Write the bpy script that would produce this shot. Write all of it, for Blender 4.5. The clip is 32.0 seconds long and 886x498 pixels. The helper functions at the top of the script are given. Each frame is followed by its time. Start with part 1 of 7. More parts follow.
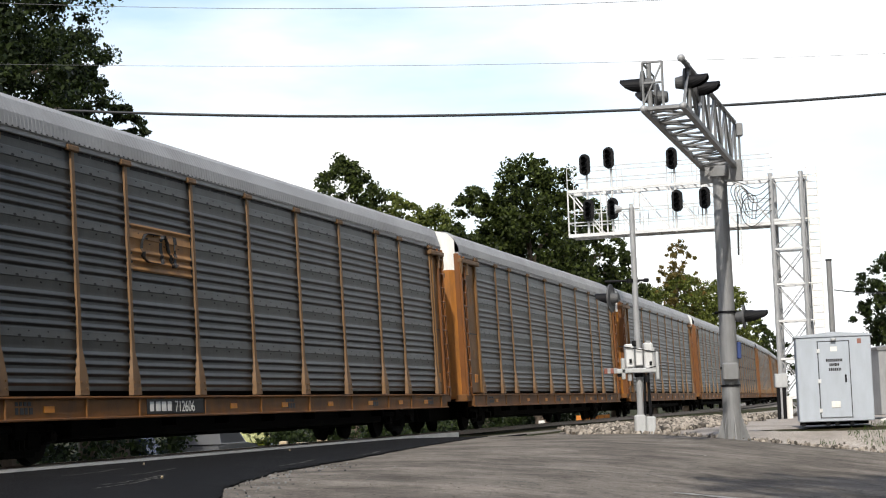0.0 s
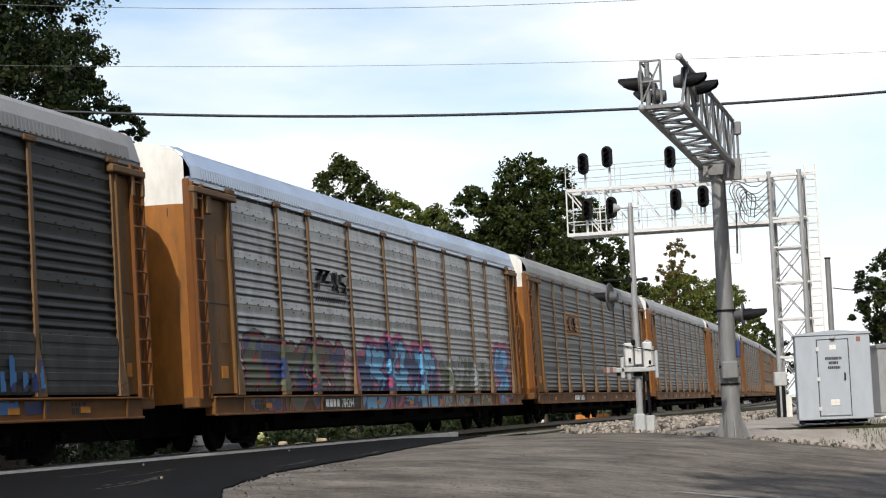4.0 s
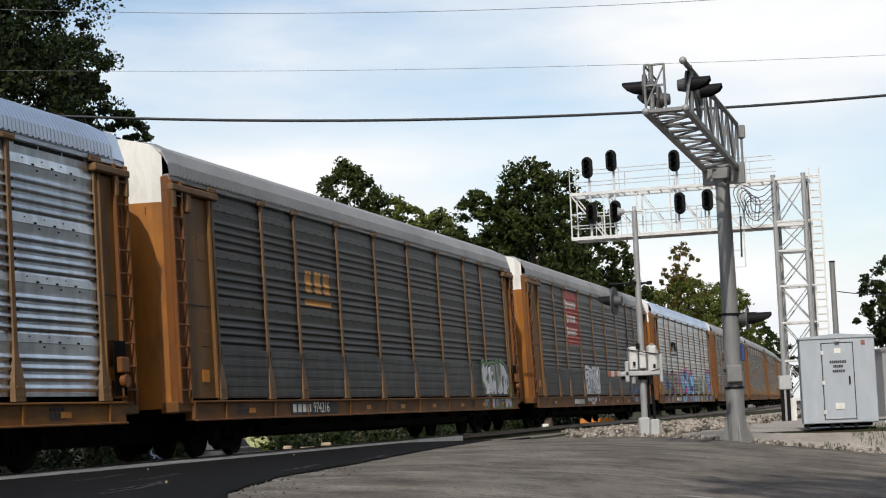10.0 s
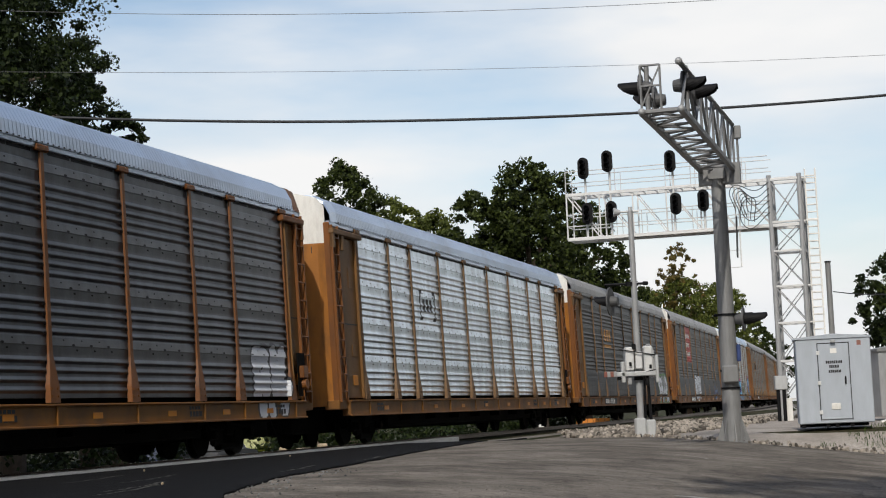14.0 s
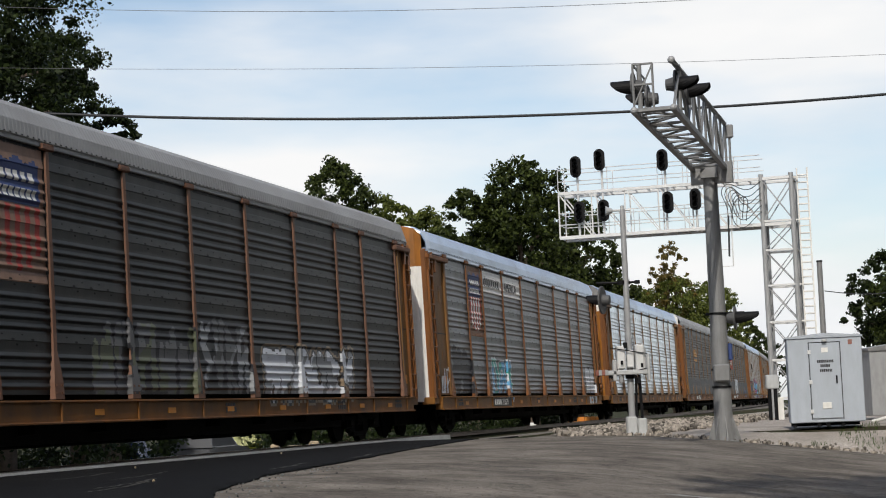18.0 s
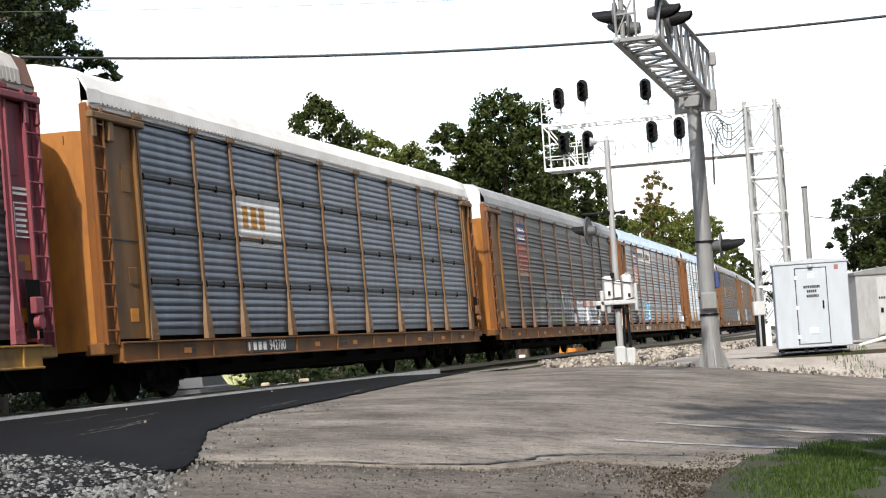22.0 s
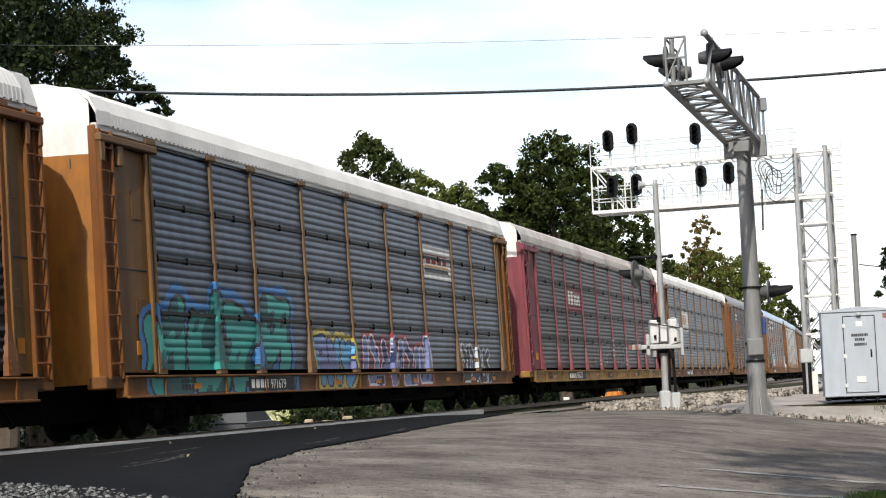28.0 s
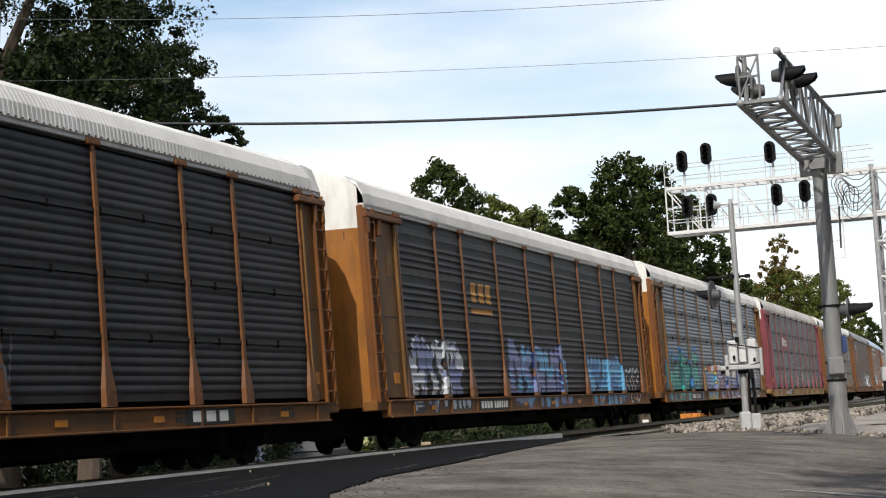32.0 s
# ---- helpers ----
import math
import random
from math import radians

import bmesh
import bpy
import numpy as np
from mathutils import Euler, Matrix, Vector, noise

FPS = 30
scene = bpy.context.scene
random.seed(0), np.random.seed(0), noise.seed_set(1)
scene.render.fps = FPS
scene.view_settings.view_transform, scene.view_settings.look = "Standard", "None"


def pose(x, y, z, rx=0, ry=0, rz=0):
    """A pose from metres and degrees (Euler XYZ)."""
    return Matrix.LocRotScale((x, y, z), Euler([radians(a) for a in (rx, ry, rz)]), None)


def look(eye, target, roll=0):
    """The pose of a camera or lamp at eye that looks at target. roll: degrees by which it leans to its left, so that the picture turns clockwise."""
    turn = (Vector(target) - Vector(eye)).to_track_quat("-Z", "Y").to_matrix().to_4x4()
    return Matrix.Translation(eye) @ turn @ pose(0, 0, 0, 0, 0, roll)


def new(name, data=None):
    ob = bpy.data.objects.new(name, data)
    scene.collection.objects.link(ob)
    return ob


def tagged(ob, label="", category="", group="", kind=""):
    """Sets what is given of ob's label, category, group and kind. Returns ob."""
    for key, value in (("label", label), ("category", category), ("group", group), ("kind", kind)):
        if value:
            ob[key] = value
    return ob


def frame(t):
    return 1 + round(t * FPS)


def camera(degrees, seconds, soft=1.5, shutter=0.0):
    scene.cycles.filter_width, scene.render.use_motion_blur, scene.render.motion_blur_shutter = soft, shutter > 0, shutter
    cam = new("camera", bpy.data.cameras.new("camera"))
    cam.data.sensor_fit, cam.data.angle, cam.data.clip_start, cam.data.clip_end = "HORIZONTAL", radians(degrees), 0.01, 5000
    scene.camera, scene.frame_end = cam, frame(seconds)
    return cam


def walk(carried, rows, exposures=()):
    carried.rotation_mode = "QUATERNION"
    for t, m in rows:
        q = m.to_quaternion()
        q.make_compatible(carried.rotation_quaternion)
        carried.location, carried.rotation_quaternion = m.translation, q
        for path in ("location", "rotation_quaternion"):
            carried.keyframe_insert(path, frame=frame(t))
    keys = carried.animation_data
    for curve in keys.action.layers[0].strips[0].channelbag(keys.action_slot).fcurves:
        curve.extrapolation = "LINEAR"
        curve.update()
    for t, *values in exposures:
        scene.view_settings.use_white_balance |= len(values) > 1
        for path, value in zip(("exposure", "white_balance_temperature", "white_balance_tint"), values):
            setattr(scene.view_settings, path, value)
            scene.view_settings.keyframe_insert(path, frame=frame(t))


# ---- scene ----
cam = camera(29.0, 32.0, soft=1.1)
EYE = (0.0, 0.0, 0.715)  # rail tops are at z = 0
PATH = [
    (0, 95.328, 1.999, 0.208),
    (0.5, 95.345, 2.081, 0.255),
    (1, 95.269, 2.185, 0.151),
    (1.5, 95.285, 2.220, 0.127),
    (2, 95.328, 2.178, 0.321),
    (2.5, 95.376, 2.165, 0.282),
    (3, 95.226, 2.189, 0.041),
    (3.5, 95.287, 2.180, 0.185),
    (5.5, 95.335, 2.333, 0.108),
    (6, 95.291, 2.185, 0.148),
    (6.5, 95.388, 2.227, 0.242),
    (7, 95.267, 2.456, 0.071),
    (7.5, 95.356, 2.578, 0.094),
    (8, 95.364, 2.413, 0.095),
    (8.5, 95.418, 2.359, 0.057),
    (9, 95.424, 2.386, 0.182),
    (9.5, 95.417, 2.224, 0.302),
    (10, 95.457, 2.299, 0.336),
    (10.5, 95.341, 2.147, 0.231),
    (11, 95.410, 2.154, 0.259),
    (11.5, 95.466, 2.160, 0.265),
    (12, 95.527, 2.290, 0.412),
    (12.5, 95.413, 2.330, 0.141),
    (13, 95.342, 2.131, 0.199),
    (13.5, 95.402, 2.230, 0.334),
    (14, 95.479, 2.402, 0.211),
    (14.5, 95.421, 2.321, 0.229),
    (16.5, 95.436, 2.444, 0.274),
    (17, 95.468, 2.345, 0.071),
    (17.5, 95.438, 2.225, 0.093),
    (18, 95.398, 2.213, -0.073),
    (18.2, 94.897, 2.057, -0.014),
    (18.5, 93.504, 2.277, -0.301),
    (19, 92.939, 2.556, -0.568),
    (19.5, 93.110, 2.998, -0.628),
    (20, 93.445, 3.533, -0.289),
    (20.5, 93.265, 3.511, 0.056),
    (21, 92.730, 3.801, -0.903),
    (21.5, 92.671, 3.642, 0.797),
    (22, 93.197, 3.622, -0.441),
    (22.5, 93.249, 4.054, -0.104),
    (23, 94.283, 3.613, 0.113),
    (23.5, 93.725, 3.382, 0.585),
    (24, 93.308, 2.853, 0.475),
    (24.5, 93.662, 3.020, -0.110),
    (25, 93.653, 2.979, 0.698),
    (25.5, 93.638, 2.735, 0.690),
    (27.5, 93.917, 1.649, 0.291),
    (28, 94.606, 2.344, 1.034),
    (28.5, 93.922, 2.697, 1.702),
    (29, 93.364, 1.972, 1.296),
    (29.5, 93.954, 2.796, 1.743),
    (30, 93.764, 2.452, 1.766),
    (30.5, 93.623, 3.251, 0.998),
    (31, 95.396, 4.212, 2.738),
    (31.5, 95.807, 2.998, 4.588),
    (32, 95.567, 3.274, 3.637),
]
EXPOSURES = [(0, 0.2), (3.5, 0.05), (5.5, -0.2), (11.5, -0.28), (13, -0.38), (18.1, -0.33), (18.8, -0.08), (19.2, 0.0), (20, 0.42), (22, 0.65), (23.4, 0.5), (25.5, 0.55), (27.5, 0.32), (28, 0.25), (29, 0.42), (30, 0.42), (31, 0.18), (32, -0.08)]
walk(cam, [(t, pose(*EYE, rx, ry, rz)) for t, rx, ry, rz in PATH], exposures=EXPOSURES)

# ---- the plan: a gently curving, canted track, s metres along it and u metres to the camera's side ----
AZ, DIST, CURVE, LEAN = radians(16.984), 15.327, 0.0004, radians(1.636)
DV = Vector((math.sin(AZ), math.cos(AZ)))
NV = Vector((math.cos(AZ), -math.sin(AZ)))
BASE = -DIST * NV


def at(s, u, z=0.0):
    """A place s along the straight base line and u beside it."""
    p = BASE + s * DV + u * NV
    return Vector((p.x, p.y, z))


def ground_z(s, u):
    """The height of the ground: a humped crossing, and a raised gravel pad beyond the road."""
    z = float(np.interp(u, [-60, -26, -12, -4, 0, 2.5, 5.9, 7.6, 9.9, 13.55, 16, 20, 60], [-3.6, -2.1, -1.1, -0.35, -0.04, -0.04, -0.05, -0.09, -0.25, -0.70, -0.93, -1.05, -1.1]))
    pad = float(np.interp(u, [0, 4, 16, 30], [-0.25, -0.12, -0.04, -0.5])) if u > 0 else z
    k = min(1.0, max(0.0, (s - 41.6) / 2.6))
    k = k * k * (3 - 2 * k)
    return z * (1 - k) + pad * k


def on_ground(s, u, dz=0.0):
    return at(s, u, ground_z(s, u) + dz)


def track_pose(s):
    """The canted pose of the track's centre at s; x points along it."""
    th = AZ - CURVE * s / 2
    p = BASE + s * Vector((math.sin(th), math.cos(th)))
    return pose(p.x, p.y, 0.0, -math.degrees(LEAN), 0, 90 - math.degrees(AZ - CURVE * s))


def on_track(s, y, z):
    return track_pose(s) @ Vector((0, y, z))


# ---- world and sun ----
SUN_EL, SUN_SIDE = radians(42), radians(9)
ray = math.cos(SUN_EL) * (math.cos(SUN_SIDE) * DV - math.sin(SUN_SIDE) * NV)
SUN_WAY = Vector((ray.x, ray.y, -math.sin(SUN_EL)))
world = bpy.data.worlds.new("sky")
scene.world = world
world.use_nodes = True
wn, wl = world.node_tree.nodes, world.node_tree.links
wn.clear()
w_out, w_bg = wn.new("ShaderNodeOutputWorld"), wn.new("ShaderNodeBackground")
w_sky = wn.new("ShaderNodeTexSky")
w_sky.sky_type, w_sky.sun_disc = "NISHITA", False
w_sky.sun_elevation = SUN_EL
w_sky.sun_rotation = math.atan2(-SUN_WAY.x, -SUN_WAY.y)
w_sky.air_density, w_sky.dust_density, w_sky.ozone_density = 1.0, 1.5, 1.5
w_co, w_map = wn.new("ShaderNodeTexCoord"), wn.new("ShaderNodeMapping")
w_map.inputs["Scale"].default_value = (1.6, 1.6, 6.0)
w_map.inputs["Location"].default_value = (0.35, 0.1, 0.22)
w_noise, w_ramp, w_mix = wn.new("ShaderNodeTexNoise"), wn.new("ShaderNodeValToRGB"), wn.new("ShaderNodeMix")
w_noise.inputs["Scale"].default_value, w_noise.inputs["Detail"].default_value = 1.6, 6.0
w_noise.inputs["Roughness"].default_value = 0.5
w_ramp.color_ramp.elements[0].position, w_ramp.color_ramp.elements[1].position = 0.29, 0.54
w_mix.data_type = "RGBA"
wl.new(w_co.outputs["Generated"], w_map.inputs["Vector"])
wl.new(w_map.outputs["Vector"], w_noise.inputs["Vector"])
wl.new(w_noise.outputs["Fac"], w_ramp.inputs["Fac"])
# the cloud's own soft greys
w_soft, w_grey, w_shade = wn.new("ShaderNodeTexNoise"), wn.new("ShaderNodeValToRGB"), wn.new("ShaderNodeMix")
w_soft.inputs["Scale"].default_value, w_soft.inputs["Detail"].default_value = 3.1, 5.0
w_grey.color_ramp.elements[0].position, w_grey.color_ramp.elements[1].position = 0.35, 0.62
w_shade.data_type = "RGBA"
w_shade.inputs["A"].default_value, w_shade.inputs["B"].default_value = (10.4, 10.8, 11.2, 1), (12.0, 12.0, 12.0, 1)
wl.new(w_map.outputs["Vector"], w_soft.inputs["Vector"])
wl.new(w_soft.outputs["Fac"], w_grey.inputs["Fac"])
wl.new(w_grey.outputs["Color"], w_shade.inputs["Factor"])
wl.new(w_shade.outputs["Result"], w_mix.inputs["B"])
# cloud lies thick towards the horizon and thins out overhead
w_sep, w_thin, w_cov = wn.new("ShaderNodeSeparateXYZ"), wn.new("ShaderNodeMapRange"), wn.new("ShaderNodeMath")
w_thin.inputs["From Min"].default_value, w_thin.inputs["From Max"].default_value = 0.27, 0.62
w_thin.inputs["To Min"].default_value, w_thin.inputs["To Max"].default_value = 1.0, 0.1
w_cov.operation = "MULTIPLY"
wl.new(w_co.outputs["Generated"], w_sep.inputs[0])
wl.new(w_sep.outputs["Z"], w_thin.inputs["Value"])
wl.new(w_ramp.outputs["Color"], w_cov.inputs[0])
wl.new(w_thin.outputs["Result"], w_cov.inputs[1])
wl.new(w_cov.outputs[0], w_mix.inputs["Factor"])
w_gain = wn.new("ShaderNodeMix")
w_gain.data_type, w_gain.blend_type = "RGBA", "MULTIPLY"
w_gain.inputs["Factor"].default_value, w_gain.inputs["B"].default_value = 1.0, (1.9, 1.85, 1.75, 1)
wl.new(w_sky.outputs["Color"], w_gain.inputs["A"])
wl.new(w_gain.outputs["Result"], w_mix.inputs["A"])
wl.new(w_mix.outputs["Result"], w_bg.inputs["Color"])
wl.new(w_bg.outputs["Background"], w_out.inputs["Surface"])
w_bg.inputs["Strength"].default_value = 0.10
sun = new("sun", bpy.data.lights.new("sun", "SUN"))
sun.data.energy, sun.data.angle, sun.data.color = 3.5, radians(0.6), (1.0, 0.95, 0.86)
sun.matrix_world = look((0, 0, 60), Vector((0, 0, 60)) + SUN_WAY)


# ---- materials ----
def paint(name, color, rough=0.6, metal=0.0, wear=0.12, wear_scale=3.0, grain=0.06, grain_scale=60.0, bump=0.15, dirt=None, dirt_amount=0.0, streak=1.0, spec=0.5):
    """A surface with grain, blotches, an optional dirt colour that runs down it in streaks, and fine relief."""
    m = bpy.data.materials.new(name)
    m.use_nodes = True
    n, l = m.node_tree.nodes, m.node_tree.links
    b = n["Principled BSDF"]
    b.inputs["Roughness"].default_value, b.inputs["Metallic"].default_value = rough, metal
    b.inputs["Specular IOR Level"].default_value = spec
    co, mp = n.new("ShaderNodeTexCoord"), n.new("ShaderNodeMapping")
    mp.inputs["Scale"].default_value = (streak, streak, 1.0)
    l.new(co.outputs["Object"], mp.inputs["Vector"])
    info = n.new("ShaderNodeObjectInfo")
    add = n.new("ShaderNodeVectorMath")
    add.operation = "ADD"
    l.new(mp.outputs["Vector"], add.inputs[0])
    mul = n.new("ShaderNodeMath")
    mul.operation = "MULTIPLY"
    mul.inputs[1].default_value = 40.0
    l.new(info.outputs["Random"], mul.inputs[0])
    l.new(mul.outputs[0], add.inputs[1])
    big, fine = n.new("ShaderNodeTexNoise"), n.new("ShaderNodeTexNoise")
    big.inputs["Scale"].default_value, big.inputs["Detail"].default_value = wear_scale, 5.0
    fine.inputs["Scale"].default_value, fine.inputs["Detail"].default_value = grain_scale, 3.0
    l.new(add.outputs[0], big.inputs["Vector"])
    l.new(co.outputs["Object"], fine.inputs["Vector"])
    val = n.new("ShaderNodeMath")
    val.operation = "MULTIPLY_ADD"
    val.inputs[1].default_value, val.inputs[2].default_value = 4 * wear, 1 - 2 * wear
    l.new(big.outputs["Fac"], val.inputs[0])
    val2 = n.new("ShaderNodeMath")
    val2.operation = "MULTIPLY_ADD"
    val2.inputs[1].default_value, val2.inputs[2].default_value = 4 * grain, 1 - 2 * grain
    l.new(fine.outputs["Fac"], val2.inputs[0])
    prod = n.new("ShaderNodeMath")
    prod.operation = "MULTIPLY"
    l.new(val.outputs[0], prod.inputs[0])
    l.new(val2.outputs[0], prod.inputs[1])
    tint = n.new("ShaderNodeMix")
    tint.data_type, tint.blend_type = "RGBA", "MULTIPLY"
    tint.inputs["Factor"].default_value = 1.0
    tint.inputs["A"].default_value = (*color, 1)
    l.new(prod.outputs[0], tint.inputs["B"])
    last = tint.outputs["Result"]
    if dirt:
        dn, ramp, mix = n.new("ShaderNodeTexNoise"), n.new("ShaderNodeValToRGB"), n.new("ShaderNodeMix")
        dn.inputs["Scale"].default_value, dn.inputs["Detail"].default_value = wear_scale * 0.7, 7.0
        dn.inputs["Roughness"].default_value = 0.65
        l.new(add.outputs[0], dn.inputs["Vector"])
        ramp.color_ramp.elements[0].position, ramp.color_ramp.elements[1].position = 0.46, 0.72
        l.new(dn.outputs["Fac"], ramp.inputs["Fac"])
        k = n.new("ShaderNodeMath")
        k.operation = "MULTIPLY"
        k.inputs[1].default_value = dirt_amount
        l.new(ramp.outputs["Color"], k.inputs[0])
        mix.data_type = "RGBA"
        mix.inputs["B"].default_value = (*dirt, 1)
        l.new(last, mix.inputs["A"])
        l.new(k.outputs[0], mix.inputs["Factor"])
        last = mix.outputs["Result"]
    l.new(last, b.inputs["Base Color"])
    bp = n.new("ShaderNodeBump")
    bp.inputs["Strength"].default_value, bp.inputs["Distance"].default_value = bump, 0.02
    l.new(fine.outputs["Fac"], bp.inputs["Height"])
    l.new(bp.outputs["Normal"], b.inputs["Normal"])
    return m


def panel_paint(name, color, metal=0.55, rough=0.45, dirt=(0.05, 0.045, 0.04), dirt_amount=0.5):
    """Galvanised side screens of streaky, stained zinc."""
    return paint(name, color, rough, metal, wear=0.26, wear_scale=1.3, grain=0.07, grain_scale=30, bump=0.08, dirt=dirt, dirt_amount=dirt_amount, streak=2.5)


GRIME = (0.03, 0.026, 0.022)
M_ORANGE = paint("orange_car_paint", (0.170, 0.056, 0.006), 0.55, 0, 0.18, 1.5, dirt=GRIME, dirt_amount=0.45, streak=3)
M_YELLOW = paint("amber_car_paint", (0.33, 0.120, 0.010), 0.5, 0, 0.15, 1.5, dirt=(0.07, 0.035, 0.012), dirt_amount=0.55, streak=3)
M_TAN = paint("faded_tan_paint", (0.170, 0.092, 0.036), 0.65, 0, 0.12, 1.5, dirt=GRIME, dirt_amount=0.35, streak=3)
M_BAY = paint("dull_amber_paint", (0.165, 0.076, 0.016), 0.6, 0, 0.16, 1.4, dirt=(0.06, 0.03, 0.012), dirt_amount=0.5, streak=3)
M_BROWN = paint("faded_brown_paint", (0.16, 0.075, 0.042), 0.65, 0, 0.15, 1.5, dirt=GRIME, dirt_amount=0.35, streak=3)
M_PINK = paint("faded_red_paint", (0.20, 0.042, 0.055), 0.6, 0, 0.15, 1.5, dirt=(0.06, 0.02, 0.02), dirt_amount=0.4, streak=3)
M_SILL = paint("grimy_orange_sill", (0.165, 0.062, 0.007), 0.7, 0, 0.25, 1.2, dirt=GRIME, dirt_amount=0.68, streak=1.5)
M_SILL_O = paint("dull_orange_sill", (0.20, 0.078, 0.006), 0.65, 0, 0.22, 1.2, dirt=GRIME, dirt_amount=0.5, streak=1.5)
M_SILL_Y = paint("grimy_yellow_sill", (0.32, 0.17, 0.03), 0.65, 0, 0.22, 1.2, dirt=GRIME, dirt_amount=0.75, streak=1.5)
M_ROOF = paint("weathered_zinc_roof", (0.30, 0.30, 0.30), 0.5, 0.15, 0.12, 0.8, dirt=(0.16, 0.15, 0.14), dirt_amount=0.5)
# bright zinc with the sky's blue sheen put into its base colour
M_ROOF_BRIGHT = paint("sky_tinted_zinc_roof", (0.54, 0.63, 0.76), 0.32, 0.8, 0.1, 0.8, dirt=(0.3, 0.3, 0.32), dirt_amount=0.4)
M_ROOF_WHITE = paint("dirty_white_roof", (0.74, 0.72, 0.68), 0.55, 0.0, 0.1, 0.8, dirt=(0.35, 0.32, 0.28), dirt_amount=0.4)
M_ROOF_RUSTY = paint("rust_stained_pale_roof", (0.50, 0.47, 0.43), 0.6, 0.0, 0.15, 0.8, dirt=(0.22, 0.14, 0.10), dirt_amount=0.7)
M_WHITE = paint("worn_white_paint", (0.78, 0.77, 0.73), 0.5, 0, 0.06, 2, dirt=(0.3, 0.25, 0.2), dirt_amount=0.3, streak=3)
# grime taken down to near-black, the deep shade under the cars included
M_BLACK = paint("black_grime_and_shade", (0.005, 0.0045, 0.004), 0.9, 0, 0.3, 3, dirt=(0.012, 0.010, 0.008), dirt_amount=0.4, spec=0.1)
M_PLATE = paint("black_stencil_panel", (0.012, 0.012, 0.013), 0.6, 0, 0.1, 3)
# wheel steel with the shade under the cars put into its colour
M_STEEL = paint("worn_shaded_wheel_steel", (0.010, 0.008, 0.007), 0.8, 0.1, 0.2, 6, spec=0.15)
M_RAIL = paint("rail_steel", (0.13, 0.085, 0.06), 0.45, 0.7, 0.2, 4)
M_RAILTOP = paint("polished_rail_head", (0.5, 0.5, 0.5), 0.25, 1.0, 0.05, 4)
M_TIE = paint("weathered_tie_wood", (0.075, 0.055, 0.042), 0.9, 0, 0.3, 3, 0.15, 20, 0.5)
M_GALV = paint("galvanised_steel", (0.23, 0.232, 0.232), 0.5, 0.2, 0.12, 2.5, dirt=(0.2, 0.19, 0.18), dirt_amount=0.3, streak=3)
M_POLE = paint("dull_zinc_pole", (0.36, 0.365, 0.37), 0.5, 0.2, 0.1, 3, dirt=(0.2, 0.19, 0.18), dirt_amount=0.3, streak=3)
M_ALU = paint("bare_aluminium", (0.66, 0.66, 0.65), 0.45, 0.15, 0.06, 3)
# also the flat black that paints shade into holes, ridge ends and eave mouths
M_SIGNAL_AND_SHADE = paint("black_signal_paint_and_shade", (0.006, 0.006, 0.007), 0.6, 0, 0.1, 4, spec=0.2)
M_BACKPLATE = paint("faded_black_backplate", (0.075, 0.076, 0.078), 0.6, 0, 0.15, 4)
M_SILVERPAINT = paint("silver_box_paint", (0.50, 0.51, 0.51), 0.45, 0.2, 0.08, 4, dirt=(0.3, 0.28, 0.25), dirt_amount=0.3, streak=3)
M_CABINET = paint("grey_cabinet_paint", (0.41, 0.45, 0.50), 0.5, 0.0, 0.05, 1.5, dirt=(0.30, 0.32, 0.34), dirt_amount=0.3, streak=4)
M_INK = paint("dark_lettering", (0.02, 0.02, 0.022), 0.6, 0, 0.1, 5)
M_WHITEINK = paint("white_lettering", (0.75, 0.74, 0.70), 0.6, 0, 0.1, 5)
M_REDSIGN = paint("faded_red_sign", (0.42, 0.05, 0.035), 0.6, 0, 0.12, 1.5, dirt=(0.1, 0.03, 0.03), dirt_amount=0.4, streak=3)
M_FADEDRED = paint("bleached_red_paint", (0.24, 0.085, 0.06), 0.7, 0, 0.2, 4, dirt=(0.3, 0.28, 0.25), dirt_amount=0.5)
M_BLUESIGN = paint("faded_blue_sign", (0.03, 0.055, 0.17), 0.6, 0, 0.1, 2)
M_ORANGEINK = paint("orange_sign", (0.58, 0.27, 0.04), 0.6, 0, 0.1, 2, dirt=GRIME, dirt_amount=0.3)
M_LENS = paint("red_lens", (0.16, 0.01, 0.012), 0.15, 0, 0.05, 5)
M_RUBBER = paint("black_rubber", (0.015, 0.015, 0.015), 0.8, 0, 0.1, 5)
M_WIRE = paint("black_cable", (0.02, 0.022, 0.024), 0.6, 0, 0.05, 2)
M_THINWIRE = paint("grey_wire", (0.12, 0.12, 0.125), 0.5, 0.2, 0.05, 2)
M_BARK = paint("tree_bark", (0.10, 0.075, 0.055), 0.95, 0, 0.3, 3, 0.2, 25, 0.6)
M_WOODPOLE = paint("weathered_pole_wood", (0.16, 0.12, 0.09), 0.9, 0, 0.2, 3, streak=5)
M_TANSTONE = paint("tan_stone", (0.42, 0.33, 0.22), 0.85, 0, 0.2, 3, 0.15, 30, 0.5)
M_REFLECT = paint("amber_reflector", (0.55, 0.20, 0.01), 0.55, 0, 0.1, 6)
M_EMBLEM = paint("faded_orange_emblem", (0.34, 0.17, 0.055), 0.65, 0, 0.12, 1.5, dirt=GRIME, dirt_amount=0.3, streak=3)
M_FADED = paint("faded_buff_panel", (0.27, 0.165, 0.115), 0.65, 0, 0.12, 1.5, dirt=GRIME, dirt_amount=0.3, streak=3)
M_SAFETY = paint("safety_orange", (0.62, 0.22, 0.03), 0.6, 0, 0.1, 3)
